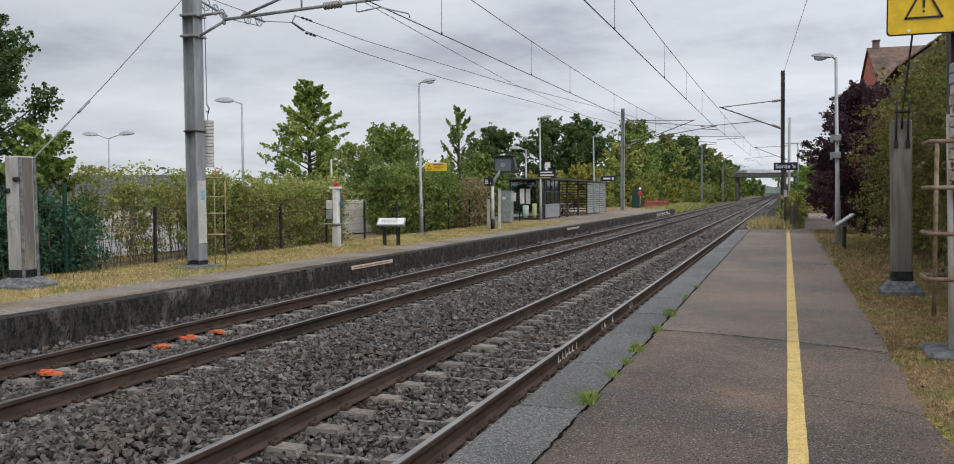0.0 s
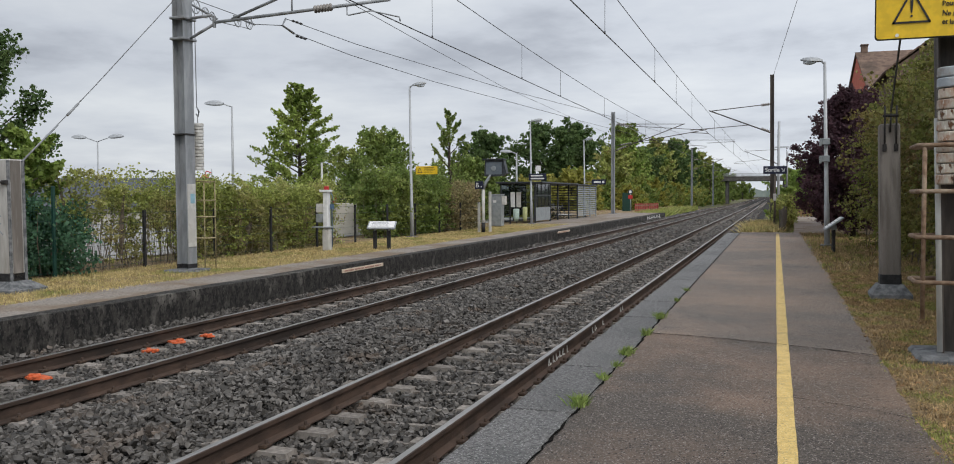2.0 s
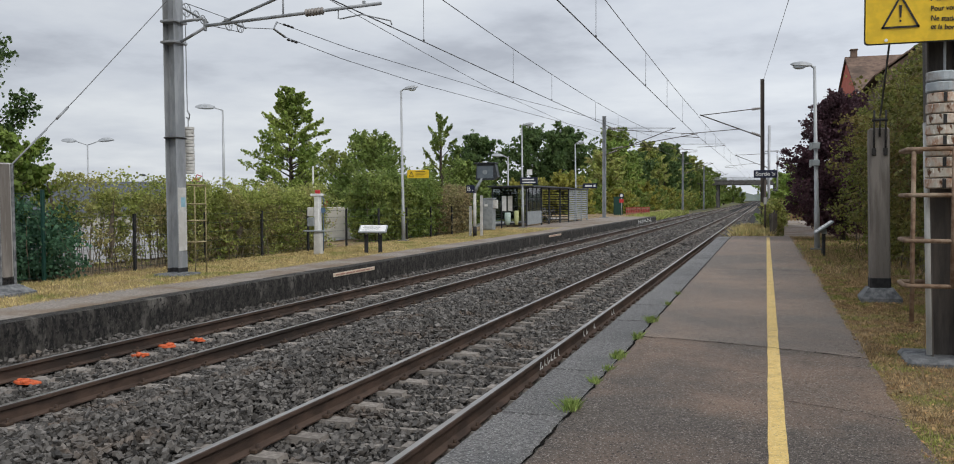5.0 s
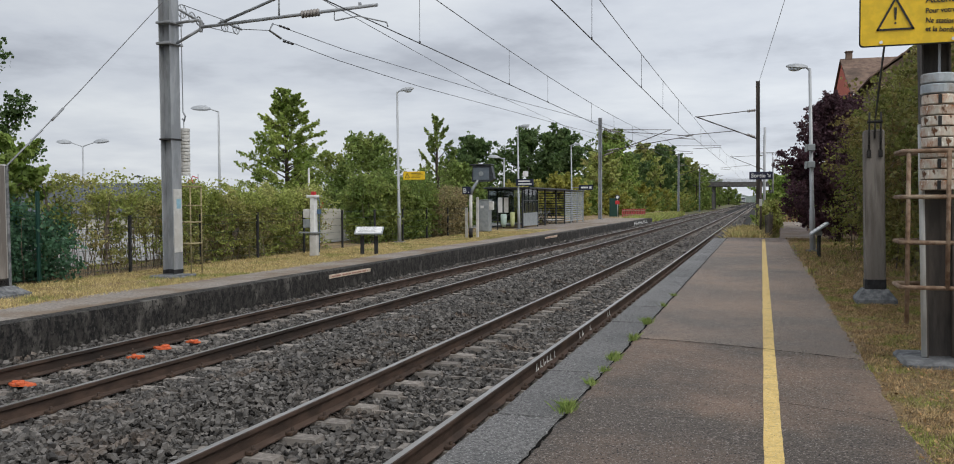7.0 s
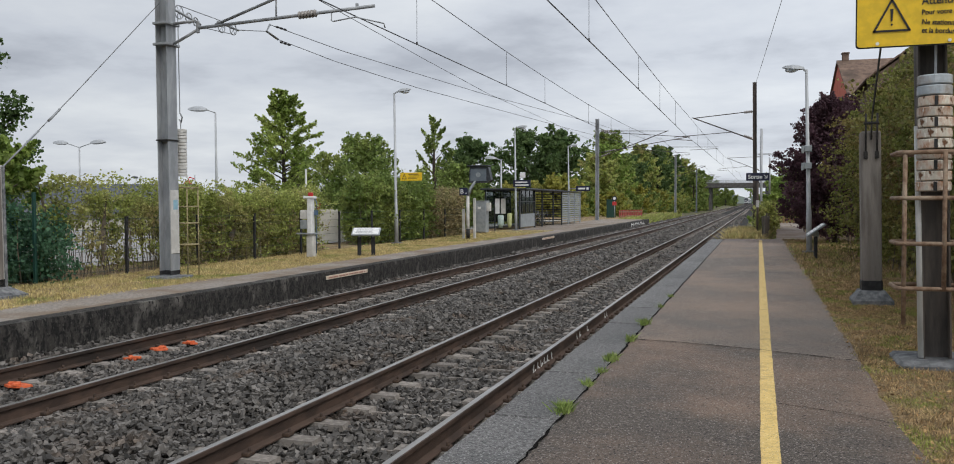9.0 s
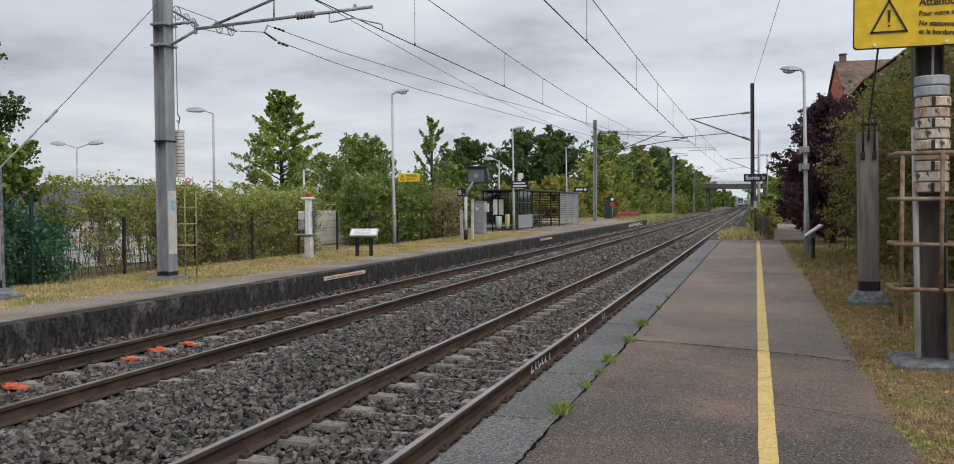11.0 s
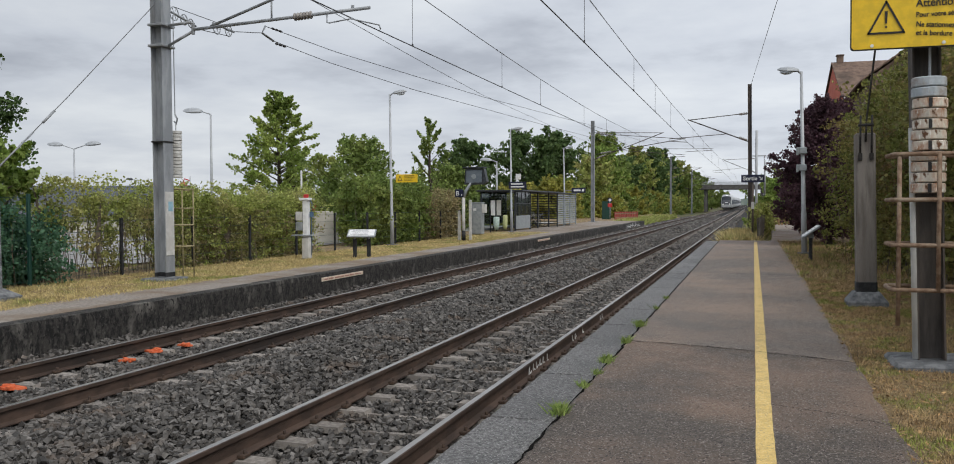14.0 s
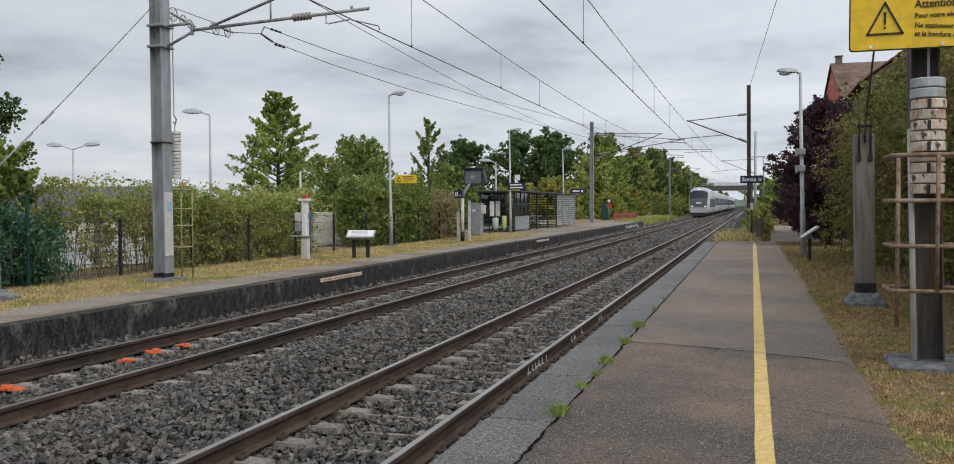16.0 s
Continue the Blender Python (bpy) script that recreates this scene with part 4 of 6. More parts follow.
def coach(parent, y0, length, name, nose):
    """One car of the train from y0 backwards; a power car has the sloping nose at its front."""
    z0, z1, sh, w = 0.45, 4.15, 3.0, 1.42
    bm = bmesh.new()
    if nose:
        sec = []
        for y, k, zt, s2, zb in NOSE + ((length, 1.0, 4.3, 3.1, 0.45),):
            sec.append((y0 + y, section(w * k, zb, zt, s2)))
        train_body(bm, sec)
    else:
        train_body(bm, [(y0, section(w, z0, z1, sh)), (y0 + length, section(w, z0, z1, sh))])
    body = part(name, bm, M_TRAINSILVER, parent)
    for s in (-1, 1):
        bm = bmesh.new()
        a = y0 + (4.6 if nose else 0.6)
        box(bm, (s * (w + 0.004), (a + y0 + length - 0.5) / 2, 2.25 if not nose else 2.0), (0.02, length - (5.1 if nose else 1.1), 1.25), 0.004)
        part("side_band", bm, M_TRAINDARK, body, "dark blue-grey side band")
        if not nose:
            for k in range(8):
                bm = bmesh.new()
                box(bm, (s * (w + 0.012), y0 + 1.9 + k * (length - 3.8) / 7, 2.35), (0.02, 1.35, 0.72), 0.006)
                part("side_window", bm, M_TRAINGLASS, body)
    for e in ((2.9, length - 2.9) if nose else (0.0,)):
        bm = bmesh.new()
        box(bm, (0, y0 + e, 0.46), (2.3, 3.2, 0.42), 0.06)
        for s in (-0.75, 0.75):
            for d in (-1.2, 1.2):
                prism(bm, [(0.45 * math.cos(q * math.pi / 8), 0.46 + 0.45 * math.sin(q * math.pi / 8)) for q in range(16)], -0.06, 0.06, Matrix.Translation((s, y0 + e + d, 0)) @ Matrix.Rotation(radians(90), 4, "Z"))
        part("bogie", bm, M_BOGIE, body)
    return body


power = coach(train, 0.0, 22.0, "power_car", True)
part("windscreen", nose_shell(2, 4, 1), M_TRAINGLASS, power, "wide dark windscreen")
part("nose_panel", nose_shell(0, 2, 1), M_TRAINGREY, power, "dark blue-grey nose panel")
bm = bmesh.new()
box(bm, (0, 0.08, 2.0), (0.7, 0.1, 0.22), 0.04, Matrix.Rotation(radians(-22), 3, "X"))
part("badge", bm, M_WHITE, power, "plain white badge shape")
for s in (-1, 1):
    bm = bmesh.new()
    box(bm, (s * 0.9, 0.03, 1.5), (0.26, 0.14, 0.15), 0.03)
    part("headlamp", bm, M_TRAINLAMP, power, "lit white headlamp")
bm = bmesh.new()
box(bm, (0, 1.45, 4.0), (0.4, 0.08, 0.06), 0.02)
part("top_lamp", bm, M_TRAINLAMP, power, "lit white roof lamp")
bm = bmesh.new()
prism(bm, [(-1.05, 0.18), (1.05, 0.18), (1.22, 0.62), (-1.22, 0.62)], -0.05, 1.6)
part("snow_plough", bm, M_BOGIE, power, "black plough under the nose")
for k in range(9):
    coach(train, 22.5 + k * 18.9, 18.4, "coach", False)
bm = bmesh.new()
tube(bm, [(0, 17.5, 4.05), (0, 18.8, 4.75), (0, 17.6, 5.38)], 0.03, 6)
box(bm, (0, 17.6, 5.4), (1.5, 0.25, 0.05), 0.01)
part("pantograph", bm, M_DARKGREY, power)

# ---------------------------------------------------------------- overhead line


def wire(name, pts, r, label, group="overhead wires"):
    bm = bmesh.new()
    tube(bm, pts, r, 5)
    return tagged(new(name, done(bm, name, M_WIRE)), label, "wire", group)


def sagged(x0, x1, y0, y1, hi, low, n=14):
    return [(x0 + (x1 - x0) * i / n, y0 + (y1 - y0) * i / n, low + (hi - low) * (2 * i / n - 1) ** 2) for i in range(n + 1)]


def span(x0, x1, y0, y1, hi, low, zc, drops):
    """A messenger wire, the contact wire under it and the droppers between."""
    top = sagged(x0, x1, y0, y1, hi, low)
    root = thing("catenary_span", "thin dark overhead wire span with droppers", "overhead line", (0, 0, 0), "overhead wires")
    bm = bmesh.new()
    tube(bm, top, 0.0105, 5)
    part("messenger_wire", bm, M_WIRE, root)
    bm = bmesh.new()
    tube(bm, [(x0 + (x1 - x0) * i / 8, y0 + (y1 - y0) * i / 8, zc) for i in range(9)], 0.0125, 5)
    part("contact_wire", bm, M_WIRE, root)
    for y in drops:
        f = (y - y0) / (y1 - y0)
        x = x0 + (x1 - x0) * f
        bm = bmesh.new()
        tube(bm, [(x, y, zc), (x, y, low + (hi - low) * (2 * f - 1) ** 2)], 0.006, 4)
        box(bm, (x, y, zc + 0.02), (0.03, 0.05, 0.06))
        part("dropper", bm, M_WIRE, root)


span(-7.25, -7.45, -40, 14.96, 6.95, 6.35, 5.48, [3, 9])
span(-7.45, -7.5, 14.96, 70.6, 6.86, 6.33, 5.48, [18.5, 25.9, 31.0, 39.6, 46, 53, 60])
span(-7.5, -7.4, 70.6, 127.5, 6.95, 6.4, 5.48, [80, 90, 100, 112])
span(-7.4, -7.4, 127.5, 184, 6.95, 6.4, 5.48, [140, 155])
span(-7.4, -7.4, 184, 300, 6.95, 6.2, 5.48, [220])
span(-3.3, -3.5, -40, 8.16, 6.58, 6.6, 5.40, [0])
span(-3.5, -3.72, 8.16, 47.4, 6.58, 6.45, 5.40, [13, 18.9, 27.5, 34, 41])
span(-3.72, -3.3, 47.4, 103, 6.6, 6.45, 5.40, [56, 66, 78, 90])
span(-3.3, -3.3, 103, 160, 7.0, 6.45, 5.40, [120])
span(-3.3, -3.3, 160, 300, 7.0, 6.3, 5.40, [])
wire("anchor_wire", [(-11.9, 19.5, 6.42), (-11.65, 23.0, 6.32), (-10.6, 34.5, 6.27), (-9.0, 50, 6.4), (-7.9, 66, 6.5)], 0.010, "thin tensioned overhead wire running to its anchor mast")
wire("anchor_wire", [(-11.75, 19.7, 6.06), (-11.6, 22.5, 5.93), (-11.3, 28, 5.85), (-10.0, 45, 5.86), (-8.6, 64, 5.95)], 0.010, "thin tensioned overhead wire running to its anchor mast")
wire("anchor_wire", [(-8.9, 14.9, 6.25), (-9.6, 24, 6.2), (-10.3, 33, 6.2), (-12.4, 70.4, 6.6)], 0.008, "thin overhead wire crossing to the next mast")
wire("anchor_wire", [(-0.16, 47.4, 8.05), (1.2, 14, 7.9), (1.44, 8.16, 7.9)], 0.009, "thin earth wire between the mast tops")


def disc_insulator(bm, a, b, n, r):
    a, b = Vector(a), Vector(b)
    pts, rad = [], []
    for i in range(n):
        for f, k in ((0.05, 0.45), (0.3, 1.0), (0.6, 1.0), (0.9, 0.45)):
            pts.append(a.lerp(b, (i + f) / n))
            rad.append(r * k)
    tube(bm, pts, rad, 10)


def cantilever(y, x_mast, s, hi=0.0, name_label="grey tubular steel cantilever arm on its mast"):
    """A tubular bracket from the mast out over the track; s = 1 reaches towards +x."""
    root = thing("cantilever_arm", name_label, "cantilever", (x_mast, y, hi), "cantilever arms")
    q = lambda dx, z: (s * dx, 0, z)
    bm = bmesh.new()
    tube(bm, [q(0.12, 5.52), q(0.70, 5.55)], 0.03, 8)
    tube(bm, [q(0.14, 5.10), q(0.74, 5.36)], 0.03, 8)
    box(bm, q(0.76, 5.42), (0.06, 0.06, 0.24), 0.01)
    for z in (5.10, 5.52):
        box(bm, q(0.0, z), (0.36, 0.42, 0.05), 0.01)
    part("bracket", bm, M_STEEL, root)
    bm = bmesh.new()
    tube(bm, [q(0.76, 5.40), q(4.66, 5.56)], 0.033, 8)
    part("main_tube", bm, M_STEEL, root)
    bm = bmesh.new()
    tube(bm, [q(1.18, 5.44), q(2.56, 5.86), q(4.1, 6.42), q(4.15, 6.9)], 0.03, 8)
    tube(bm, [q(2.56, 5.86), q(2.56, 5.48)], 0.02, 6)
    part("stay_tube", bm, M_STEEL, root)
    bm = bmesh.new()
    disc_insulator(bm, q(3.05, 5.492), q(3.45, 5.51), 6, 0.075)
    part("insulator", bm, M_INSUL, root, "ribbed grey ceramic insulator")
    bm = bmesh.new()
    tube(bm, [q(3.76, 5.52), q(3.76, 5.34), q(3.8, 5.33), q(4.26, 5.38), q(4.85, 5.22), q(4.87, 5.14)], 0.014, 6)
    box(bm, q(4.3, 5.58), (0.05, 0.04, 0.1))
    part("registration_arm", bm, M_STEEL, root)
    return root


def wide_cantilever(y, x_mast, s, reach, z_hi, z_lo, z_tip):
    """A long bracket: level top stay, diagonal strut with insulators, drop post and steady arm."""
    root = thing("cantilever_arm", "dark tubular steel cantilever arm with insulators", "cantilever", (x_mast, y, 0), "cantilever arms")
    q = lambda dx, z: (s * dx, 0, z)
    bm = bmesh.new()
    tube(bm, [q(0.1, z_hi), q(reach, z_tip)], 0.025, 6)
    part("top_stay", bm, M_DARKSTEEL, root)
    bm = bmesh.new()
    tube(bm, [q(0.1, z_lo), q(reach * 1.02, z_tip + 0.03)], 0.034, 6)
    part("strut", bm, M_DARKSTEEL, root)
    for a, b in ((z_hi, z_tip), (z_lo, z_tip)):
        bm = bmesh.new()
        disc_insulator(bm, q(reach * 0.06, a + (b - a) * 0.06), q(reach * 0.19, a + (b - a) * 0.19), 5, 0.08)
        part("insulator", bm, M_INSUL, root, "ribbed grey ceramic insulator")
    bm = bmesh.new()
    zr = z_lo + 0.33
    tube(bm, [q(reach * 0.36, z_lo + (z_tip - z_lo) * 0.36), q(reach * 1.32, zr - 0.08), q(reach * 1.32, zr - 0.2), q(reach * 1.02, zr - 0.28)], 0.02, 6)
    part("steady_arm", bm, M_DARKSTEEL, root)
    return root


cantilever(14.96, -11.54, 1)
wide_cantilever(70.6, -12.6, 1, 5.6, 7.67, 5.45, 7.5)
wide_cantilever(71.6, -12.6, 1, 7.2, 7.65, 5.95, 7.05)
wide_cantilever(127.5, -11.4, 1, 4.2, 6.9, 5.4, 6.9)
wide_cantilever(184, -12.2, 1, 4.6, 6.9, 5.4, 6.9)
wide_cantilever(47.4, -0.16, -1, 3.15, 6.55, 5.06, 6.28)
wide_cantilever(103, 0.22, -1, 3.6, 6.9, 5.3, 6.8)


def pulley(bm, c, r, ax=(0.8, 0.6, 0)):
    """A spoked wheel."""
    c = Vector(c)
    u, v = Vector((ax[0], ax[1], ax[2])).normalized(), Vector((0, 0, 1))
    tube(bm, [c + (u * math.cos(k * math.pi / 10) + v * math.sin(k * math.pi / 10)) * r for k in range(21)], 0.012, 5, False)
    for k in range(3):
        d = u * math.cos(k * math.pi / 3) + v * math.sin(k * math.pi / 3)
        tube(bm, [c - d * r, c + d * r], 0.008, 4)


tensioner = thing("wire_tensioner", "steel pulley tensioner with cables hung from its mast", "tensioner", (-11.54, 14.96, 0))
bm = bmesh.new()
for c, rr_ in (((0.0, 0.42, 5.86), 0.14), ((0.0, 0.75, 5.80), 0.11), ((0.0, 0.98, 5.77), 0.09)):
    pulley(bm, c, rr_, (0, 1, 0))
tube(bm, [(0, 0.1, 5.9), (0, 0.42, 5.86), (0, 1.15, 5.74)], 0.025, 6)
part("fixed_pulley", bm, M_STEEL, tensioner)
bm = bmesh.new()
for c, rr_ in (((-0.05, 2.0, 5.86), 0.13), ((-0.08, 2.5, 5.9), 0.13)):
    pulley(bm, c, rr_, (0, 1, 0))
tube(bm, [(-0.05, 1.85, 5.95), (-0.1, 2.75, 5.92)], 0.025, 6)
part("moving_pulley", bm, M_STEEL, tensioner)
bm = bmesh.new()
tube(bm, [(0, 0.42, 6.0), (-0.05, 2.0, 5.99)], 0.008, 4)
tube(bm, [(0, 0.98, 5.68), (-0.08, 2.5, 5.78)], 0.008, 4)
tube(bm, [(-0.1, 2.75, 5.93), (-0.3, 4.3, 6.2)], 0.009, 4)
part("cable", bm, M_WIRE, tensioner)
bm = bmesh.new()
tube(bm, [(-0.36, 4.55, 6.42), (-0.3, 4.3, 6.2), (-0.21, 4.7, 6.06)], 0.03, 6)
part("yoke", bm, M_STEEL, tensioner)
for z, y in ((6.42, 4.55), (6.06, 4.74)):
    bm = bmesh.new()
    disc_insulator(bm, (-0.34, y + 0.25, z), (-0.3, y + 0.75, z - 0.01), 3, 0.03)
    part("strain_insulator", bm, M_CHAR, tensioner)
bm = bmesh.new()
tube(bm, [(0.06, 0.3, 5.8), (0.06, 0.32, 3.75)], 0.011, 5)
tube(bm, [(0.06, 0.32, 3.75), (0.10, 0.34, 3.66), (0.06, 0.36, 3.56), (0.02, 0.34, 3.62)], 0.018, 6)
tube(bm, [(0.06, 0.34, 3.6), (0.06, 0.34, 3.34)], 0.011, 5)
part("weight_cable", bm, M_STEEL, tensioner)


def weight_stack(loc, n, r, h, material, top_mat, label):
    root = thing("tension_weight", label, "counterweight", loc, "tension weights")
    bm = bmesh.new()
    k = 18
    prism(bm, [(r * math.cos(i * 2 * math.pi / k), r * math.sin(i * 2 * math.pi / k)) for i in range(k)], 0.004, h - 0.004, Matrix.Rotation(radians(90), 4, "X"))
    bmesh.ops.bevel(bm, geom=[e for e in bm.edges if abs(e.verts[0].co.z - e.verts[1].co.z) < 1e-5], offset=0.008, segments=1, affect="EDGES")
    plate = done(bm, "weight_plate", material)
    cap = plate.copy()
    cap.materials.clear()
    cap.materials.append(top_mat)
    rd = random.Random(3)
    for i in range(n):
        ob = new("weight_plate", cap if i >= n - 2 else plate)
        ob.parent = root
        ob.matrix_basis = pose(rd.uniform(-0.006, 0.006), rd.uniform(-0.006, 0.006), (i + 1) * h, 0, 0, 20 * rd.randrange(18) + rd.uniform(-3, 3))
    return root


wl_ = weight_stack((-11.48, 15.32, 2.36), 14, 0.105, 0.0705, M_OFFWHITE, M_OFFWHITE, "tall stack of cream round tension weights hanging on a mast")
wr_ = weight_stack((1.37, 7.93, 1.855), 11, 0.133, 0.0868, M_WEIGHT, M_WEIGHTTOP, "rust-streaked white tension weights stacked against a mast")
for i in (1, 3, 5, 7, 9):
    bm = bmesh.new()
    box(bm, (-0.012, -0.131, i * 0.0868 + 0.043), (0.026, 0.014, 0.074))
    part("slot", bm, M_INK, wr_, "black slot in the weight plates")
bm = bmesh.new()
tube(bm, [(0, 0, 0.5), (0, 0, 5.2)], 0.011, 5)
part("hanger_rod", bm, M_STEEL, wr_)


def rounded_hoop(bm, x0, x1, y0, y1, z, r, tube_r):
    pts = []
    for cx, cy, a0 in ((x1 - r, y1 - r, 0), (x0 + r, y1 - r, 90), (x0 + r, y0 + r, 180), (x1 - r, y0 + r, 270)):
        for k in range(5):
            a = radians(a0 + k * 22.5)
            pts.append((cx + r * math.cos(a), cy + r * math.sin(a), z))
    pts.append(pts[0])
    tube(bm, pts, tube_r, 8, False)


def cage(loc, w, d, zs, posts, material, label, tr=0.018):
    root = thing("weight_guard", label, "guard cage", loc, "weight guard cages")
    for z in zs:
        bm = bmesh.new()
        rounded_hoop(bm, -w / 2, w / 2, -d / 2, d / 2, z, 0.06, tr)
        part("hoop", bm, material, root)
    for x, y, za, zb in posts:
        bm = bmesh.new()
        tube(bm, [(x, y, za), (x, y, zb)], tr, 8)
        part("upright", bm, material, root)
    bm = bmesh.new()
    box(bm, (0.0, d * 0.35, zs[0] - 0.02), (0.04, d * 0.4, 0.03))
    part("fixing", bm, material, root)
    return root


cage((1.40, 7.96, 0), 0.64, 0.42, (2.26, 1.89, 1.52, 1.155), ((-0.27, -0.2, 0.86, 2.27), (0.02, -0.215, 1.14, 2.27), (0.29, -0.2, 0.86, 2.27)), M_CAGE, "rusty brown tubular steel guard around the tension weights")
cage((-11.46, 15.45, 0), 0.3, 0.42, (2.2, 1.8, 1.45, 1.0), ((-0.12, -0.18, 0.34, 2.2), (0.13, -0.18, 0.34, 2.2), (0.13, 0.19, 0.34, 2.2)), M_CAGE_L, "yellowish tubular steel guard cage below tension weights", 0.014)
bm = bmesh.new()
tube(bm, [(-0.125, -0.10, 0.05), (-0.125, -0.10, 2.0)], 0.024, 8)
part("conduit", bm, M_CONDUIT, mast_r1, "white plastic cable conduit")
bm = bmesh.new()
box(bm, (0.142, 0.0, 1.15), (0.012, 0.26, 1.3), 0.003)
part("notice", bm, M_OFFWHITE, mast_1, "white weathered notice plate")
bm = bmesh.new()
box(bm, (0.15, 0.02, 1.5), (0.006, 0.14, 0.2))
part("notice_print", bm, plain("pale_blue_print", (0.3, 0.5, 0.6), 0.5), mast_1)
bm = bmesh.new()
box(bm, (0, 0, 2.82), (0.31, 0.34, 0.03), 0.004)
part("strap", bm, M_CHAR, mast_1)
bm = bmesh.new()
h_beam(bm, 0.276, 0.306, 0.09, 0.06, 0.02)
part("tar_band", bm, M_TAR, mast_1, "dark tarred foot of the beam")


def anchor_post(loc, w, d, h, material, label, lean=0.0, foot=0.5):
    root = thing("anchor_post", label, "post", loc, "guy anchor posts", 0, (0, lean))
    bm = bmesh.new()
    box(bm, (0, 0, h / 2 + 0.08), (w, d, h), 0.02)
    part("shaft", bm, material, root)
    bm = bmesh.new()
    box(bm, (0, 0, 0.24), (w + 0.012, d + 0.012, 0.19), 0.02)
    part("tar_band", bm, M_TAR, root, "black tarred band")
    bm = bmesh.new()
    a = foot / 2
    lo = [bm.verts.new((sx * a, sy * a, -0.03)) for sx, sy in ((-1, -1), (1, -1), (1, 1), (-1, 1))]
    md = [bm.verts.new((sx * a, sy * a, 0.06)) for sx, sy in ((-1, -1), (1, -1), (1, 1), (-1, 1))]
    hi = [bm.verts.new((sx * (w / 2 + 0.03), sy * (d / 2 + 0.03), 0.19)) for sx, sy in ((-1, -1), (1, -1), (1, 1), (-1, 1))]
    for p, q2 in ((lo, md), (md, hi)):
        for i in range(4):
            bm.faces.new((p[i], p[(i + 1) % 4], q2[(i + 1) % 4], q2[i]))
    bm.faces.new(hi)
    part("concrete_foot", bm, M_FOOT, root)
    return root


post_r = anchor_post((1.46, 12.72, Z_R - 0.02), 0.25, 0.25, 2.24, M_POST, "weathered grey-brown square guy anchor post with black foot", -1.1)
bm = bmesh.new()
for x in (-0.07, 0.07):
    tube(bm, [(x, -0.14, 1.98), (x + 0.01, -0.14, 2.55)], 0.014, 6)
    box(bm, (x, -0.14, 2.0), (0.05, 0.03, 0.1), 0.006)
tube(bm, [(-0.09, -0.14, 2.42), (0.1, -0.14, 2.42)], 0.02, 6)
tube(bm, [(0, -0.14, 2.2), (0.01, -0.14, 2.45)], 0.013, 6)
part("anchor_rod", bm, M_CHAR, post_r, "black iron anchor rod clamp")
wire("guy_cable", [(1.42, 12.55, 2.95), (1.44, 8.3, 7.4)], 0.013, "dark steel guy cable from post to mast", "guy cables")
post_l = anchor_post((-11.87, 10.9, Z_L - 0.02), 0.3, 0.34, 2.1, mat("pale_concrete", (0.34, 0.33, 0.31), (0.46, 0.45, 0.43), 7, 0.85, 0, 0.25, 50, c3=(0.27, 0.25, 0.22), sscale=2, stretch=(1, 1, 0.2)), "pale grey square guy anchor post with rust streaks", -0.6, 0.75)
# side face of the post: brown, and coloured darker to carry its shade
for y, w, m, nm in ((0.0, 0.2, M_POST, "recess"), (-0.145, 0.05, M_FOOT, "flange"), (0.145, 0.05, M_FOOT, "flange")):
    bm = bmesh.new()
    box(bm, (0.156 if w < 0.1 else 0.152, y, 1.17), (0.03 if w < 0.1 else 0.008, w, 1.98), 0.004)
    part(nm, bm, m, post_l, "brown recess with its shade put into the colour" if w > 0.1 else "")
for x, z in ((-0.1, 1.62), (0.12, 1.8)):
    bm = bmesh.new()
    box(bm, (x, -0.19, z), (0.13, 0.05, 0.07), 0.012)
    tube(bm, [(x - 0.02, -0.24, z), (x - 0.02, -0.1, z)], 0.018, 6)
    part("clamp", bm, M_CHAR, post_l, "dark iron rod clamp")
bm = bmesh.new()
tube(bm, [(-0.24, -0.2, 1.46), (-0.08, -0.2, 1.64)], 0.014, 6)
part("anchor_rod", bm, M_CHAR, post_l)
bm = bmesh.new()
for k, (x, z, w, h) in enumerate(((-0.06, 1.36, 0.1, 0.02), (-0.09, 1.3, 0.02, 0.12), (-0.04, 1.27, 0.1, 0.02), (-0.05, 1.12, 0.11, 0.02), (-0.08, 1.05, 0.02, 0.13), (-0.05, 0.95, 0.02, 0.14), (0.0, 0.98, 0.09, 0.02))):
    box(bm, (x, -0.172, z), (w, 0.004, h), 0, Matrix.Rotation(radians((-20, 12, 25, -15, 8, 0, 40)[k]), 3, "Y"))
part("scrawl", bm, M_STEEL, post_l, "grey painted strokes")
guy = wire("guy_cable", [(-11.85, 11.0, 2.35), (-11.73, 12.6, 3.82), (-11.6, 14.82, 5.92)], 0.008, "steel guy cable from post to mast with turnbuckle", "guy cables")
bm = bmesh.new()
tube(bm, [(-11.765, 12.05, 3.31), (-11.75, 12.3, 3.54)], 0.022, 8)
tube(bm, [(-11.85, 11.0, 2.35), (-11.78, 11.85, 3.13)], 0.016, 6)
part("turnbuckle", bm, M_STEEL, guy)

# ---------------------------------------------------------------- signs and platform furniture


def bars(bm, x0, x1, z, h, y=0.0):
    box(bm, ((x0 + x1) / 2, y, z), (abs(x1 - x0), 0.003, h))


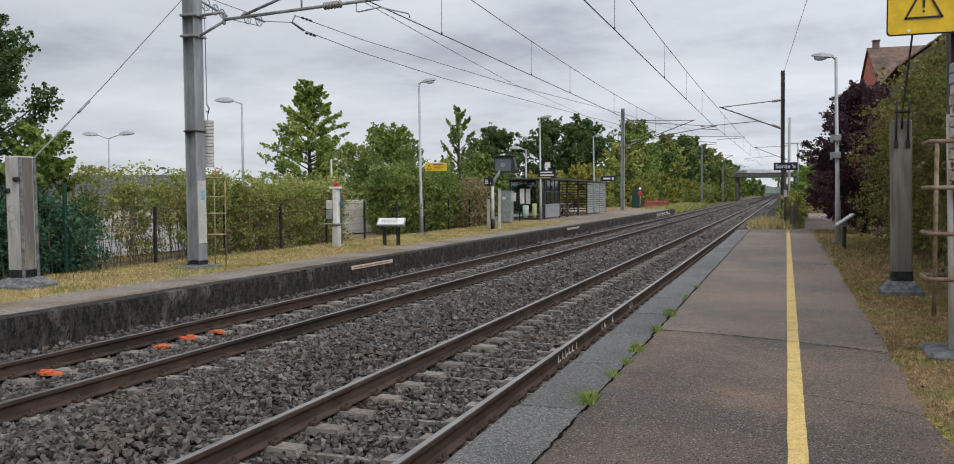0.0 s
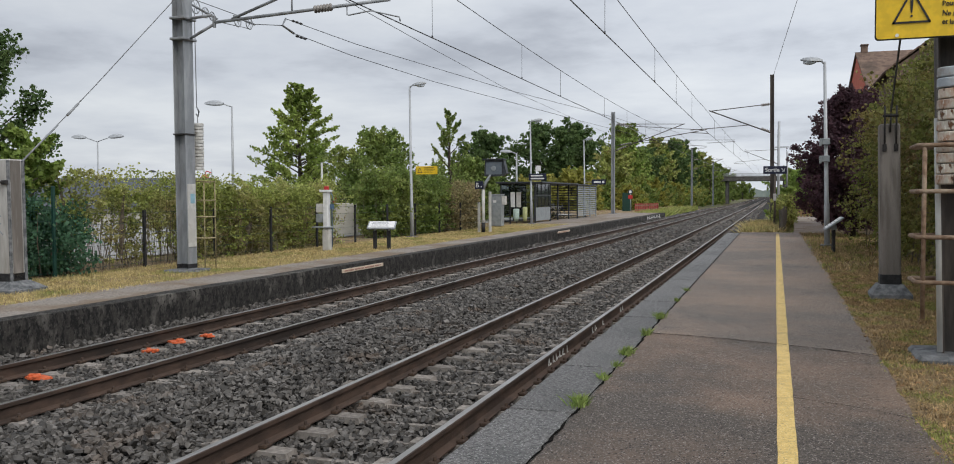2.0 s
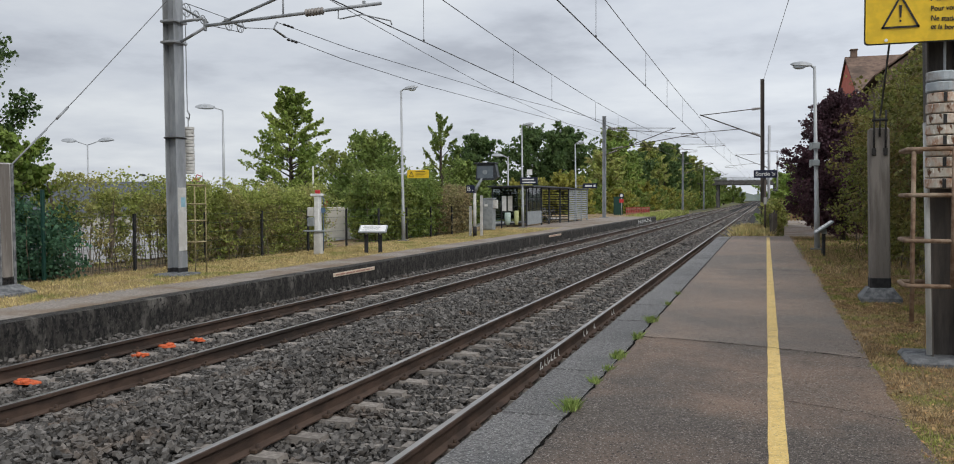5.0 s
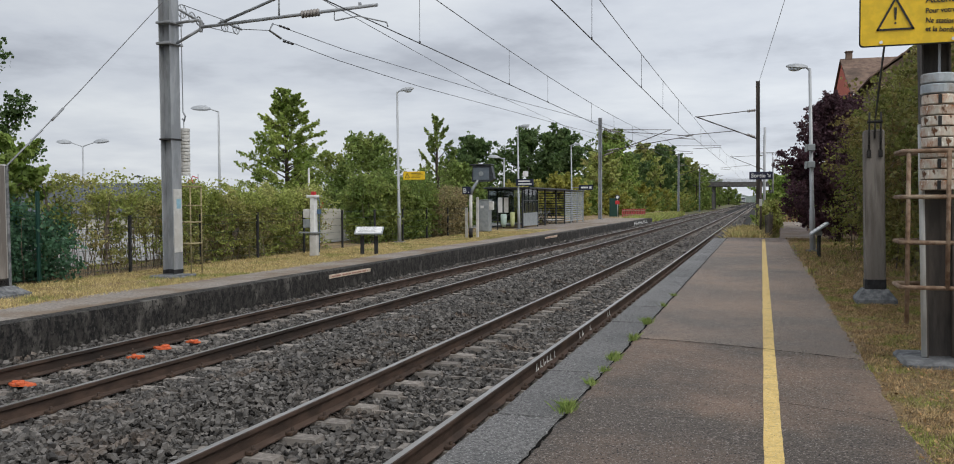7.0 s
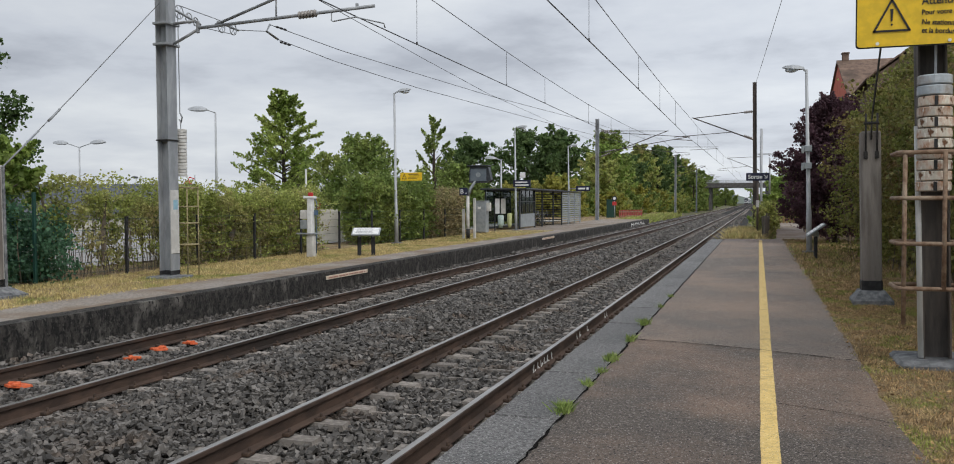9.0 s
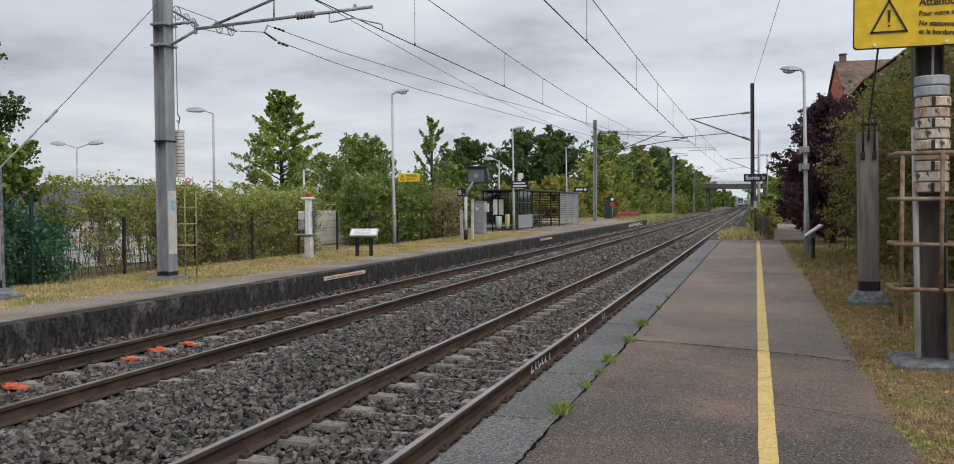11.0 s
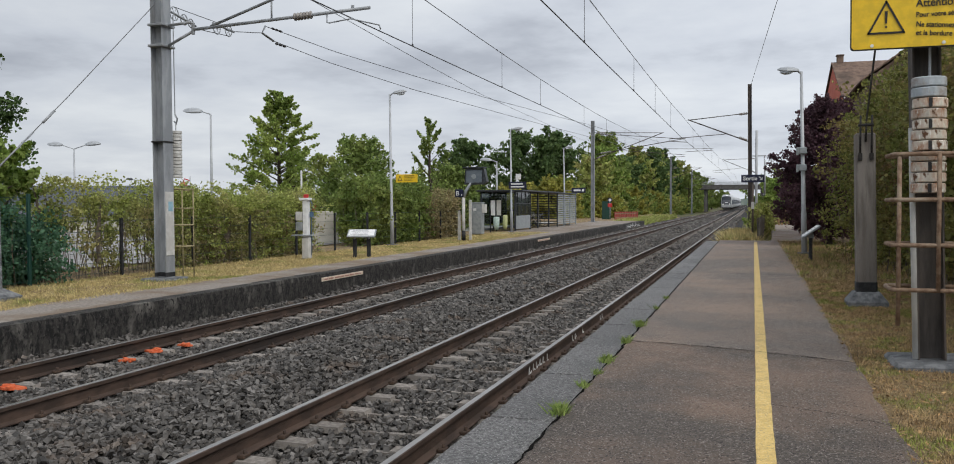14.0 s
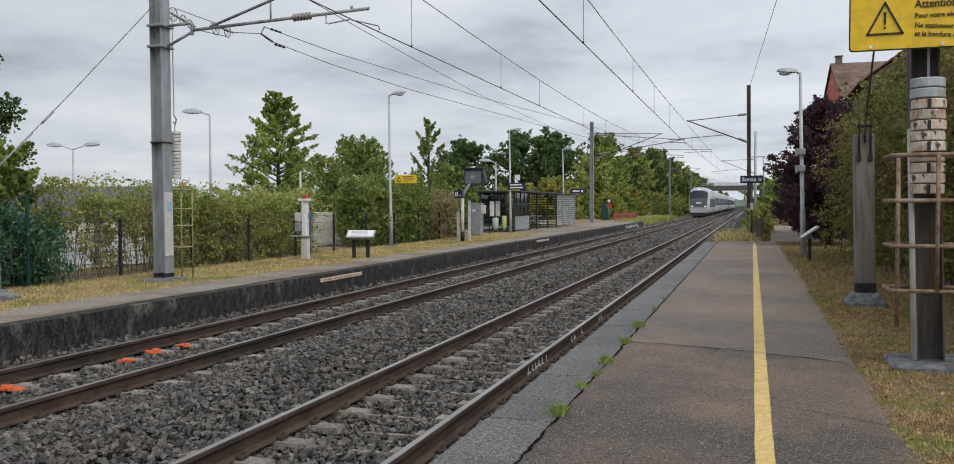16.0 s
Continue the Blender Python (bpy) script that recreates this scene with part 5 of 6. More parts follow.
def rounded_plate(bm, w, h, t, r):
    pts = []
    for cx, cz, a0 in ((w / 2 - r, h / 2 - r, 0), (-w / 2 + r, h / 2 - r, 90), (-w / 2 + r, -h / 2 + r, 180), (w / 2 - r, -h / 2 + r, 270)):
        pts += [(cx + r * math.cos(radians(a0 + k * 22.5)), cz + r * math.sin(radians(a0 + k * 22.5))) for k in range(5)]
    prism(bm, pts, 0, t)


warning = thing("warning_sign", "large yellow warning sign with black triangle and text", "sign", (1.43, 7.83, 3.53), "", 0)
bm = bmesh.new()
rounded_plate(bm, 1.35, 0.81, 0.012, 0.03)
part("rim", bm, M_INK, warning, "dark rim of the plate")
bm = bmesh.new()
rounded_plate(bm, 1.33, 0.79, 0.008, 0.027)
bmesh.ops.translate(bm, vec=(0, -0.006, 0), verts=bm.verts)
part("face", bm, M_SIGNY, warning)
bm = bmesh.new()
tri = [(Vector((-0.537, -0.013, -0.272)), Vector((-0.273, -0.013, -0.272))), (Vector((-0.273, -0.013, -0.272)), Vector((-0.405, -0.013, -0.02))), (Vector((-0.405, -0.013, -0.02)), Vector((-0.537, -0.013, -0.272)))]
for a, b in tri:
    d = b - a
    box(bm, (a + b) / 2, (d.length + 0.016, 0.004, 0.016), 0, Matrix.Rotation(-math.atan2(d.z, d.x), 3, "Y"))
prism(bm, [(-0.417, -0.095), (-0.393, -0.095), (-0.399, -0.195), (-0.411, -0.195)], -0.014, -0.010)
prism(bm, [(-0.405 + 0.009 * math.cos(k * 0.785), -0.222 + 0.009 * math.sin(k * 0.785)) for k in range(8)], -0.014, -0.010)
part("triangle", bm, M_INK, warning, "black warning triangle with exclamation mark")
for body, size, x, z in (("Attention", 0.092, -0.185, -0.075), ("Pour votre sécurité", 0.058, -0.185, -0.157), ("Ne stationnez pas", 0.058, -0.185, -0.232), ("et la bordure du quai", 0.058, -0.185, -0.3)):
    t = letters(body, size, M_INK, warning, bold=0.012)
    t.matrix_basis = Matrix.Translation((x, -0.010, z)) @ Matrix.Diagonal((0.86, 1, 1, 1)) @ (Matrix.Shear("XZ", 4, (0.0, 0.0)) if body[0] in "AP" else Matrix(((1, 0, 0.2, 0), (0, 1, 0, 0), (0, 0, 1, 0), (0, 0, 0, 1))))
for x in (-0.51, 0.02, 0.51):
    bm = bmesh.new()
    prism(bm, [(x + 0.014 * math.cos(k * 0.785), -0.372 + 0.014 * math.sin(k * 0.785)) for k in range(8)], -0.016, -0.008)
    part("bolt", bm, M_WHITE, warning)
bm = bmesh.new()
box(bm, (0, 0.13, -0.2), (0.34, 0.24, 0.05), 0.006)
part("bracket", bm, M_STEEL, warning)


def blue_sign(loc, w, h, label, rz=0, post=None):
    root = thing("station_sign", label, "sign", loc, "", rz)
    bm = bmesh.new()
    box(bm, (0, 0, 0), (w, 0.05, h), 0.008)
    part("panel", bm, M_BLUE, root)
    return root


exit_sign = blue_sign((-0.04, 38.9, 2.91), 0.95, 0.33, "dark blue exit sign with white lettering on a post")
t = letters("Sortie", 0.24, M_WHITE, exit_sign, bold=0.02)
t.matrix_basis = Matrix.Translation((-0.40, -0.032, -0.075))
bm = bmesh.new()
box(bm, (0.32, -0.03, 0.01), (0.19, 0.006, 0.03), 0, Matrix.Rotation(radians(45), 3, "Y"))
box(bm, (0.38, -0.03, -0.01), (0.03, 0.006, 0.12))
box(bm, (0.335, -0.03, -0.055), (0.12, 0.006, 0.03))
part("arrow", bm, M_WHITE, exit_sign, "white arrow pointing down")
bm = bmesh.new()
tube(bm, [(0.0, 0.07, -2.75), (0.0, 0.07, 0.15)], 0.045, 8)
part("post", bm, M_DARKSTEEL, exit_sign)
bm = bmesh.new()
box(bm, (0.0, -0.0, -1.15), (0.13, 0.02, 0.3), 0.004)
part("plate", bm, M_OFFWHITE, exit_sign, "small pale plate")
sign_pole = thing("signal_pole", "slim grey pole with a small crossbar", "pole", (0.14, 52.0, -0.3))
bm = bmesh.new()
tube(bm, [(0, 0, 0), (0, 0, 6.3)], 0.07, 8)
box(bm, (0.15, 0, 4.85), (0.75, 0.06, 0.06), 0.01)
tube(bm, [(0.45, 0, 2.6), (0.45, 0, 4.6)], 0.05, 6)
part("pole", bm, M_POLE, sign_pole)

sign_b = blue_sign((-11.62, 33.9, 2.31), 0.36, 0.32, "dark blue platform letter sign with a white B")
t = letters("B", 0.27, M_WHITE, sign_b)
t.matrix_basis = Matrix.Translation((-0.14, -0.032, -0.09))
bm = bmesh.new()
prism(bm, [(0.11 + 0.025 * math.cos(k * 0.785), -0.07 + 0.025 * math.sin(k * 0.785)) for k in range(8)], -0.032, -0.026)
part("dot", bm, M_WHITE, sign_b)

display = thing("information_display", "dark hooded screen on a slanting arm and pale post", "display screen", (-11.42, 34.0, Z_L))
bm = bmesh.new()
tube(bm, [(-0.05, 0, 0), (-0.05, 0, 1.85)], 0.07, 10)
part("post", bm, M_OFFWHITE, display)
bm = bmesh.new()
tube(bm, [(-0.05, 0, 0), (-0.05, 0, 0.42)], 0.085, 10)
part("post_foot", bm, M_TAR, display, "black post foot")
bm = bmesh.new()
tube(bm, [(-0.05, 0, 1.8), (0.05, 0, 2.05), (0.42, 0.05, 2.65)], [0.07, 0.065, 0.06], 10)
part("arm", bm, M_GREYMETAL, display)
bm = bmesh.new()
prism(bm, [(0.0, 2.33), (0.78, 2.33), (0.82, 2.98), (0.04, 3.0)], -0.02, 0.3)
prism(bm, [(0.78, 2.33), (0.96, 2.45), (0.84, 2.98), (0.80, 2.98)], -0.02, 0.3)
part("screen_case", bm, M_DARKGREY, display)
bm = bmesh.new()
box(bm, (0.42, 0.12, 3.03), (0.9, 0.5, 0.05), 0.01)
part("hood", bm, M_DARKGREY, display)
bm = bmesh.new()
box(bm, (0.42, -0.028, 2.66), (0.68, 0.012, 0.5))
part("panel", bm, mat("display_back_panel", (0.12, 0.145, 0.17), (0.15, 0.175, 0.2), 5, 0.4, 0.1, 0), display)
bm = bmesh.new()
tube(bm, [(0.42, -0.06, 2.66), (0.42, 0.02, 2.66)], 0.1, 12)
part("joint", bm, M_GREYMETAL, display)
for x, y, h in ((-0.28, 0.3, 1.25), (0.14, 0.5, 1.7)):
    root = thing("marker_post", "slim pale concrete marker post beside the display", "post", (-11.45 + x, 33.9 + y, Z_L), "pale marker posts")
    bm = bmesh.new()
    box(bm, (0, 0, h / 2), (0.1, 0.1, h), 0.012)
    part("shaft", bm, M_OFFWHITE, root)

cabinet = thing("electrical_cabinet", "grey sheet-metal electrical cabinet standing on the verge", "cabinet", (-13.0, 40.6, Z_L))
bm = bmesh.new()
box(bm, (0, 0, 0.8), (0.62, 0.5, 1.52), 0.02)
part("body", bm, M_GREYMETAL, cabinet)
bm = bmesh.new()
box(bm, (0, 0, 1.58), (0.68, 0.56, 0.05), 0.012)
part("roof", bm, M_GREYMETAL, cabinet)
bm = bmesh.new()
box(bm, (0, -0.256, 0.8), (0.54, 0.012, 1.4), 0.004)
door = part("door", bm, M_GREYMETAL, cabinet)
bm = bmesh.new()
box(bm, (-0.02, -0.27, 1.25), (0.16, 0.01, 0.12))
part("label_plate", bm, M_WHITE, door)
bm = bmesh.new()
box(bm, (0.42, -0.1, 1.3), (0.2, 0.2, 0.42), 0.015)
part("meter_box", bm, M_OFFWHITE, cabinet, "small cream meter box")

terminal = thing("ticket_terminal", "white metal post terminal with red top and side boxes", "terminal", (-12.02, 21.75, Z_L))
bm = bmesh.new()
box(bm, (0, 0, 0.86), (0.15, 0.18, 1.68), 0.015)
part("column", bm, M_WHITE, terminal)
bm = bmesh.new()
box(bm, (-0.02, 0, 1.68), (0.3, 0.24, 0.07), 0.012)
part("cap", bm, M_WHITE, terminal)
bm = bmesh.new()
box(bm, (0.0, 0, 1.76), (0.16, 0.05, 0.12), 0.02)
part("top_sign", bm, M_RED, terminal, "small red sign")
for z, m, l in ((1.2, M_OFFWHITE, "cream box"), (0.92, M_GREYMETAL, "grey box")):
    bm = bmesh.new()
    box(bm, (-0.19, 0.0, z), (0.2, 0.2, 0.25), 0.012)
    part("side_box", bm, m, terminal, l)
bm = bmesh.new()
box(bm, (-0.12, -0.02, 0.66), (0.55, 0.3, 0.04), 0.008)
part("shelf", bm, M_GREYMETAL, terminal)
bm = bmesh.new()
box(bm, (0.02, -0.012, 0.3), (0.21, 0.22, 0.6), 0.015)
part("pedestal", bm, M_OFFWHITE, terminal, "scribbled white pedestal")
bm = bmesh.new()
tube(bm, [(0.14, 0.05, 0.1), (0.14, 0.05, 1.3), (0.16, 0.05, 1.55), (0.1, 0.05, 1.66)], 0.014, 6)
box(bm, (0.17, 0.0, 1.25), (0.12, 0.02, 0.14))
part("cable", bm, plain("blue_grey_cable", (0.1, 0.17, 0.27), 0.5), terminal)


def lectern(loc, rz, label, lean):
    """A tilted information panel on two dark legs; lean is the panel's slope."""
    root = thing("information_lectern", label, "information panel", loc, "tilted information panels", rz)
    for x in (-0.2, 0.2):
        bm = bmesh.new()
        box(bm, (x, 0, 0.27), (0.11, 0.06, 0.54), 0.008)
        part("leg", bm, M_TAR, root)
        bm = bmesh.new()
        box(bm, (x, 0.0, 0.59), (0.05, 0.12, 0.12), 0.01)
        part("clamp", bm, M_GREYMETAL, root)
    a = radians(lean)
    tilt = Matrix.Rotation(a, 3, "X")
    at = lambda x, v, n: (x, v * math.cos(a) - n * math.sin(a), 0.69 + v * math.sin(a) + n * math.cos(a))
    bm = bmesh.new()
    box(bm, at(0, 0, 0), (0.82, 0.5, 0.045), 0.012, tilt)
    panel = part("panel", bm, M_GREYMETAL, root)
    bm = bmesh.new()
    box(bm, at(0, 0, 0.026), (0.74, 0.42, 0.01), 0.002, tilt)
    part("face", bm, M_WHITE, panel, "white printed face")
    bm = bmesh.new()
    for i in range(4):
        box(bm, at(-0.05, -0.14 + i * 0.09, 0.033), (0.5 - 0.05 * (i % 2), 0.022, 0.005), 0, tilt)
    part("print_bar", bm, plain("grey_print", (0.35, 0.36, 0.37), 0.6), panel)
    return root


lectern((-10.78, 22.75, Z_L), 18, "white tilted information panel on two black legs", 22)
lectern((1.32, 22.4, Z_R - 0.02), -90, "white tilted information panel on two black legs", 36)

# strips and marks on the left platform wall
for y0, y1, z, label in ((17.0, 19.1, 0.215, "long cream nameplate strip fixed to the platform wall"), (37.0, 39.3, 0.24, "short cream plate fixed to the platform wall")):
    strip = thing("wall_plate", label, "plate", (-9.03, 0, 0), "wall plates")
    bm = bmesh.new()
    box(bm, (0.0, (y0 + y1) / 2, z), (0.02, y1 - y0, 0.085), 0.004)
    part("plate", bm, mat("cream_plate", (0.62, 0.5, 0.39), (0.7, 0.6, 0.5), 12, 0.7, 0, 0.1, 50, c3=(0.5, 0.38, 0.28), sscale=4), strip)
    bm = bmesh.new()
    rd = random.Random(int(y0))
    y = y0 + 0.1
    while y < y1 - 0.2:
        k = rd.uniform(0.05, 0.28)
        box(bm, (0.012, y + k / 2, z), (0.004, k, 0.028))
        y += k + 0.05
    part("print_bar", bm, plain("faded_red_print", (0.42, 0.2, 0.15), 0.7), strip)
rd = random.Random(12)
scr = thing("painted_scribble", "white painted scribble on the end of the platform wall", "graffiti", (-9.03, 0, 0))
bm = bmesh.new()
for k in range(8):
    y = 65 + k * 1.0
    box(bm, (0.01, y, 0.14 + rd.uniform(-0.03, 0.03)), (0.006, 0.16, 0.3), 0, Matrix.Rotation(radians(rd.uniform(-25, 25)), 3, "X"))
    box(bm, (0.01, y + 0.4, 0.12 + rd.uniform(-0.1, 0.1)), (0.006, 0.7, 0.05))
part("stroke", bm, M_WHITE, scr)
chalk = thing("chalk_marks", "white chalk strokes on the rail web", "chalk marks", (AXIS_R + 0.735 + 0.014, 0, -0.09))
for k, (y, h) in enumerate(((9.85, 0.13), (10.05, 0.09), (10.2, 0.1), (10.38, 0.09), (10.55, 0.1), (10.78, 0.13), (12.4, 0.1), (12.6, 0.08), (13.2, 0.09), (14.8, 0.09), (15.0, 0.08))):
    bm = bmesh.new()
    box(bm, (0.0, y, 0), (0.006, 0.022, h), 0, Matrix.Rotation(radians(rd.uniform(-20, 20)), 3, "X"))
    box(bm, (0.0, y + 0.05, -h * 0.42), (0.006, 0.11, 0.018), 0, Matrix.Rotation(radians(rd.uniform(-25, 25)), 3, "X"))
    part("stroke", bm, M_WHITE, chalk)

# orange paint marks on the far track
for x, y, w, d in ((-7.88, 7.55, 0.28, 0.2), (-7.80, 9.3, 0.2, 0.13), (-7.95, 10.05, 0.26, 0.2), (-7.85, 10.6, 0.2, 0.12)):
    mark = thing("paint_mark", "bright orange spray paint on a sleeper and its clips", "paint mark", (x, y, -0.163), "orange paint marks")
    bm = bmesh.new()
    k = 11
    ring = [bm.verts.new((w * 0.6 * rd.uniform(0.6, 1.1) * math.cos(i * 2 * math.pi / k), d * 0.5 * rd.uniform(0.6, 1.1) * math.sin(i * 2 * math.pi / k), 0.012)) for i in range(k)]
    low = [bm.verts.new((v.co.x * 1.06, v.co.y * 1.06, -0.012)) for v in ring]
    bm.faces.new(ring)
    for i in range(k):
        bm.faces.new((ring[i], low[i], low[(i + 1) % k], ring[(i + 1) % k]))
    for _ in range(3):
        box(bm, (rd.uniform(-0.1, 0.1), rd.uniform(-0.06, 0.06), 0.02), (0.09, 0.05, 0.035), 0.008, Matrix.Rotation(rd.uniform(0, 3), 3, "Z"))
    part("patch", bm, M_ORANGE, mark)

# weeds in the joint of the platform edge
for i, (x, y, s, n) in enumerate(((-1.2, 5.5, 0.11, 420), (-1.2, 7.4, 0.11, 260), (-1.19, 6.85, 0.09, 60), (-1.2, 6.35, 0.1, 70), (-1.2, 9.7, 0.12, 220), (-1.19, 8.5, 0.12, 90), (-1.2, 11.3, 0.1, 50), (-1.19, 12.6, 0.08, 60))):
    r5 = np.random.default_rng(300 + i)
    a = r5.normal(0, 0.022 * s / 0.12, (n, 2)) * (1.0, 2.2)
    h = 0.75 * s * r5.uniform(0.3, 1.0, n)
    t2 = r5.normal(0, 0.5, (n, 2)) * h[:, None]
    ang = r5.uniform(0, 6.28, n)
    sd = np.stack([np.cos(ang), np.sin(ang), np.zeros(n)], 1) * 0.004
    p = np.stack([a[:, 0], a[:, 1], np.zeros(n)], 1)
    v = np.stack([p - sd, p + sd, p + np.concatenate([t2 * 0.5, 0.6 * h[:, None]], 1) + sd, p + np.concatenate([t2, h[:, None]], 1)], 1).reshape(-1, 3)
    weed = thing("weed_tuft", "small fresh green weed tuft in the platform joint", "weed", (x, y, Z_R - 0.005), "weeds in the joint")
    ob = new("leaves", from_arrays("leaves", v, np.arange(n * 4).reshape(n, 4), M_TUFT))
    ob.parent = weed

# yellow sign and number boards on lamp posts
ysign = thing("warning_sign", "small yellow warning sign on a lamp post", "sign", (-12.2, 29.62, 2.82))
bm = bmesh.new()
box(bm, (0, 0, 0), (0.86, 0.02, 0.3), 0.006)
part("plate", bm, M_SIGNY, ysign)
bm = bmesh.new()
for a, b in (((-0.35, -0.08), (-0.17, -0.08)), ((-0.17, -0.08), (-0.26, 0.09)), ((-0.26, 0.09), (-0.35, -0.08))):
    tube(bm, [(a[0], -0.014, a[1]), (b[0], -0.014, b[1])], 0.009, 4)
part("triangle", bm, M_INK, ysign)
bm = bmesh.new()
bars(bm, -0.1, 0.3, 0.09, 0.035, -0.013)
for k in range(3):
    bars(bm, -0.1, 0.34 - 0.05 * k, 0.03 - k * 0.05, 0.014, -0.013)
part("print_bar", bm, plain("brown_print", (0.2, 0.13, 0.01), 0.6), ysign)
bm = bmesh.new()
box(bm, (-0.46, 0.05, 0), (0.2, 0.05, 0.05))
part("bracket", bm, M_STEEL, ysign)
bsign = blue_sign((-11.95, 44.4, 2.85), 0.95, 0.36, "dark station name board on a lamp post")
bm = bmesh.new()
bars(bm, -0.35, 0.3, 0.07, 0.07, -0.03)
bars(bm, -0.35, 0.38, -0.08, 0.07, -0.03)
part("print_bar", bm, M_WHITE, bsign)
bm = bmesh.new()
box(bm, (0.05, -0.0, 0.45), (0.28, 0.04, 0.3), 0.01)
part("plate", bm, M_WHITE, bsign)
csign = blue_sign((-11.75, 60.2, 2.8), 1.0, 0.36, "dark blue exit sign on a lamp post")
bm = bmesh.new()
bars(bm, -0.35, 0.15, 0.0, 0.12, -0.03)
bars(bm, 0.25, 0.4, 0.0, 0.16, -0.03)
part("print_bar", bm, M_WHITE, csign)
bm = bmesh.new()
box(bm, (-0.7, 0.05, 0), (0.5, 0.05, 0.05))
part("bracket", bm, M_STEEL, csign)
for z in (2.3, 2.75):
    lb = thing("speaker_box", "small grey loudspeaker box on a lamp post", "loudspeaker", (1.2, 24.5, Z_R + z), "boxes on the lamp post")
    bm = bmesh.new()
    box(bm, (0.03, 0, 0), (0.2, 0.12, 0.17), 0.015)
    box(bm, (-0.1, -0.02, -0.02), (0.06, 0.16, 0.2), 0.01)
    part("case", bm, M_GREYMETAL, lb)
rs = thing("round_sign", "small round blue sign over a red plate on a post", "sign", (-13.3, 84.0, Z_L - 0.05))
bm = bmesh.new()
tube(bm, [(0, 0, 0), (0, 0, 2.1)], 0.04, 6)
part("post", bm, M_POLE, rs)
bm = bmesh.new()
prism(bm, [(0.24 * math.cos(k * 0.5236), 1.9 + 0.24 * math.sin(k * 0.5236)) for k in range(12)], -0.05, -0.03)
part("disc", bm, M_BLUE, rs, "dark blue disc")
bm = bmesh.new()
prism(bm, [(0.15 * math.cos(k * 0.5236), 1.9 + 0.15 * math.sin(k * 0.5236)) for k in range(12)], -0.06, -0.05)
part("centre", bm, M_WHITE, rs, "white centre")
bm = bmesh.new()
box(bm, (0, -0.06, 1.4), (0.42, 0.02, 0.36), 0.01)
part("plate", bm, M_RED, rs)

# ---------------------------------------------------------------- shelter
shelter = thing("platform_shelter", "dark grey metal and glass waiting shelter", "shelter", (0, 0, Z_L))
bm = bmesh.new()
box(bm, (-13.55, 51.15, 2.26), (2.7, 9.5, 0.09), 0.02)
part("roof", bm, M_DARKGREY, shelter)
bm = bmesh.new()
box(bm, (-14.75, 50.9, 0.05), (0.06, 8.0, 0.1))
box(bm, (-14.75, 50.9, 1.1), (0.05, 8.0, 0.05))
part("rear_rail", bm, M_DARKGREY, shelter)
for x, y in ((-14.75, 46.9), (-14.75, 49.4), (-14.75, 52.0), (-14.75, 54.9), (-12.75, 46.9), (-12.75, 50.3), (-12.75, 52.2), (-12.75, 55.2)):
    bm = bmesh.new()
    box(bm, (x, y, 1.12), (0.09, 0.09, 2.24), 0.008)
    part("post", bm, M_DARKGREY, shelter)
for y0, y1 in ((46.95, 49.35), (49.45, 51.95)):
    bm = bmesh.new()
    box(bm, (-14.75, (y0 + y1) / 2, 1.3), (0.02, y1 - y0 - 0.08, 1.9))
    ob = part("pane", bm, M_GLASS, shelter)
    ob.visible_shadow = False
for y in (46.9,):
    for k, (za, zb, m) in enumerate(((0.1, 0.85, M_GREYMETAL), (0.9, 2.2, M_GLASS))):
        bm = bmesh.new()
        box(bm, (-12.75, y + 1.72, (za + zb) / 2), (0.03, 3.35, zb - za))
        part("pane" if k else "lower_panel", bm, m, shelter)
    for q3 in range(4):
        bm = bmesh.new()
        box(bm, (-12.73, y + 0.4 + q3 * 0.88, 1.55), (0.04, 0.04, 1.3))
        part("glazing_bar", bm, M_DARKGREY, shelter)
    bm = bmesh.new()
    box(bm, (-12.73, y + 1.72, 1.55), (0.04, 3.35, 0.05))
    part("glazing_bar", bm, M_DARKGREY, shelter)
bm = bmesh.new()
box(bm, (-13.75, 46.9, 1.2), (1.9, 0.03, 1.9))
part("end_pane", bm, M_GLASS, shelter).visible_shadow = False
for x, m in ((-14.05, M_WHITE), (-13.7, M_OFFWHITE)):
    bm = bmesh.new()
    box(bm, (x, 46.86, 1.3), (0.26, 0.02, 0.85), 0.004)
    part("poster", bm, m, shelter, "pale timetable poster")
bin_ = thing("waste_bin", "clear green-tinted rubbish bag on a hoop stand", "bin", (-13.65, 46.2, Z_L))
bm = bmesh.new()
tube(bm, [(0, 0, 0.1), (0, 0, 0.3), (0, 0, 0.75), (0, 0, 0.8)], [0.1, 0.17, 0.18, 0.14], 10)
part("bag", bm, mat("bag_plastic", (0.36, 0.48, 0.44), (0.5, 0.6, 0.56), 9, 0.35, 0, 0.4, 20), bin_)
bm = bmesh.new()
tube(bm, [(0, 0, 0), (0, 0, 0.95)], 0.03, 6)
part("stand", bm, M_DARKGREY, bin_)
bin2 = thing("waste_bin", "yellow rubbish bag on a hoop stand", "bin", (-13.2, 46.4, Z_L))
bm = bmesh.new()
tube(bm, [(0, 0, 0.1), (0, 0, 0.3), (0, 0, 0.85), (0, 0, 0.9)], [0.08, 0.13, 0.14, 0.11], 10)
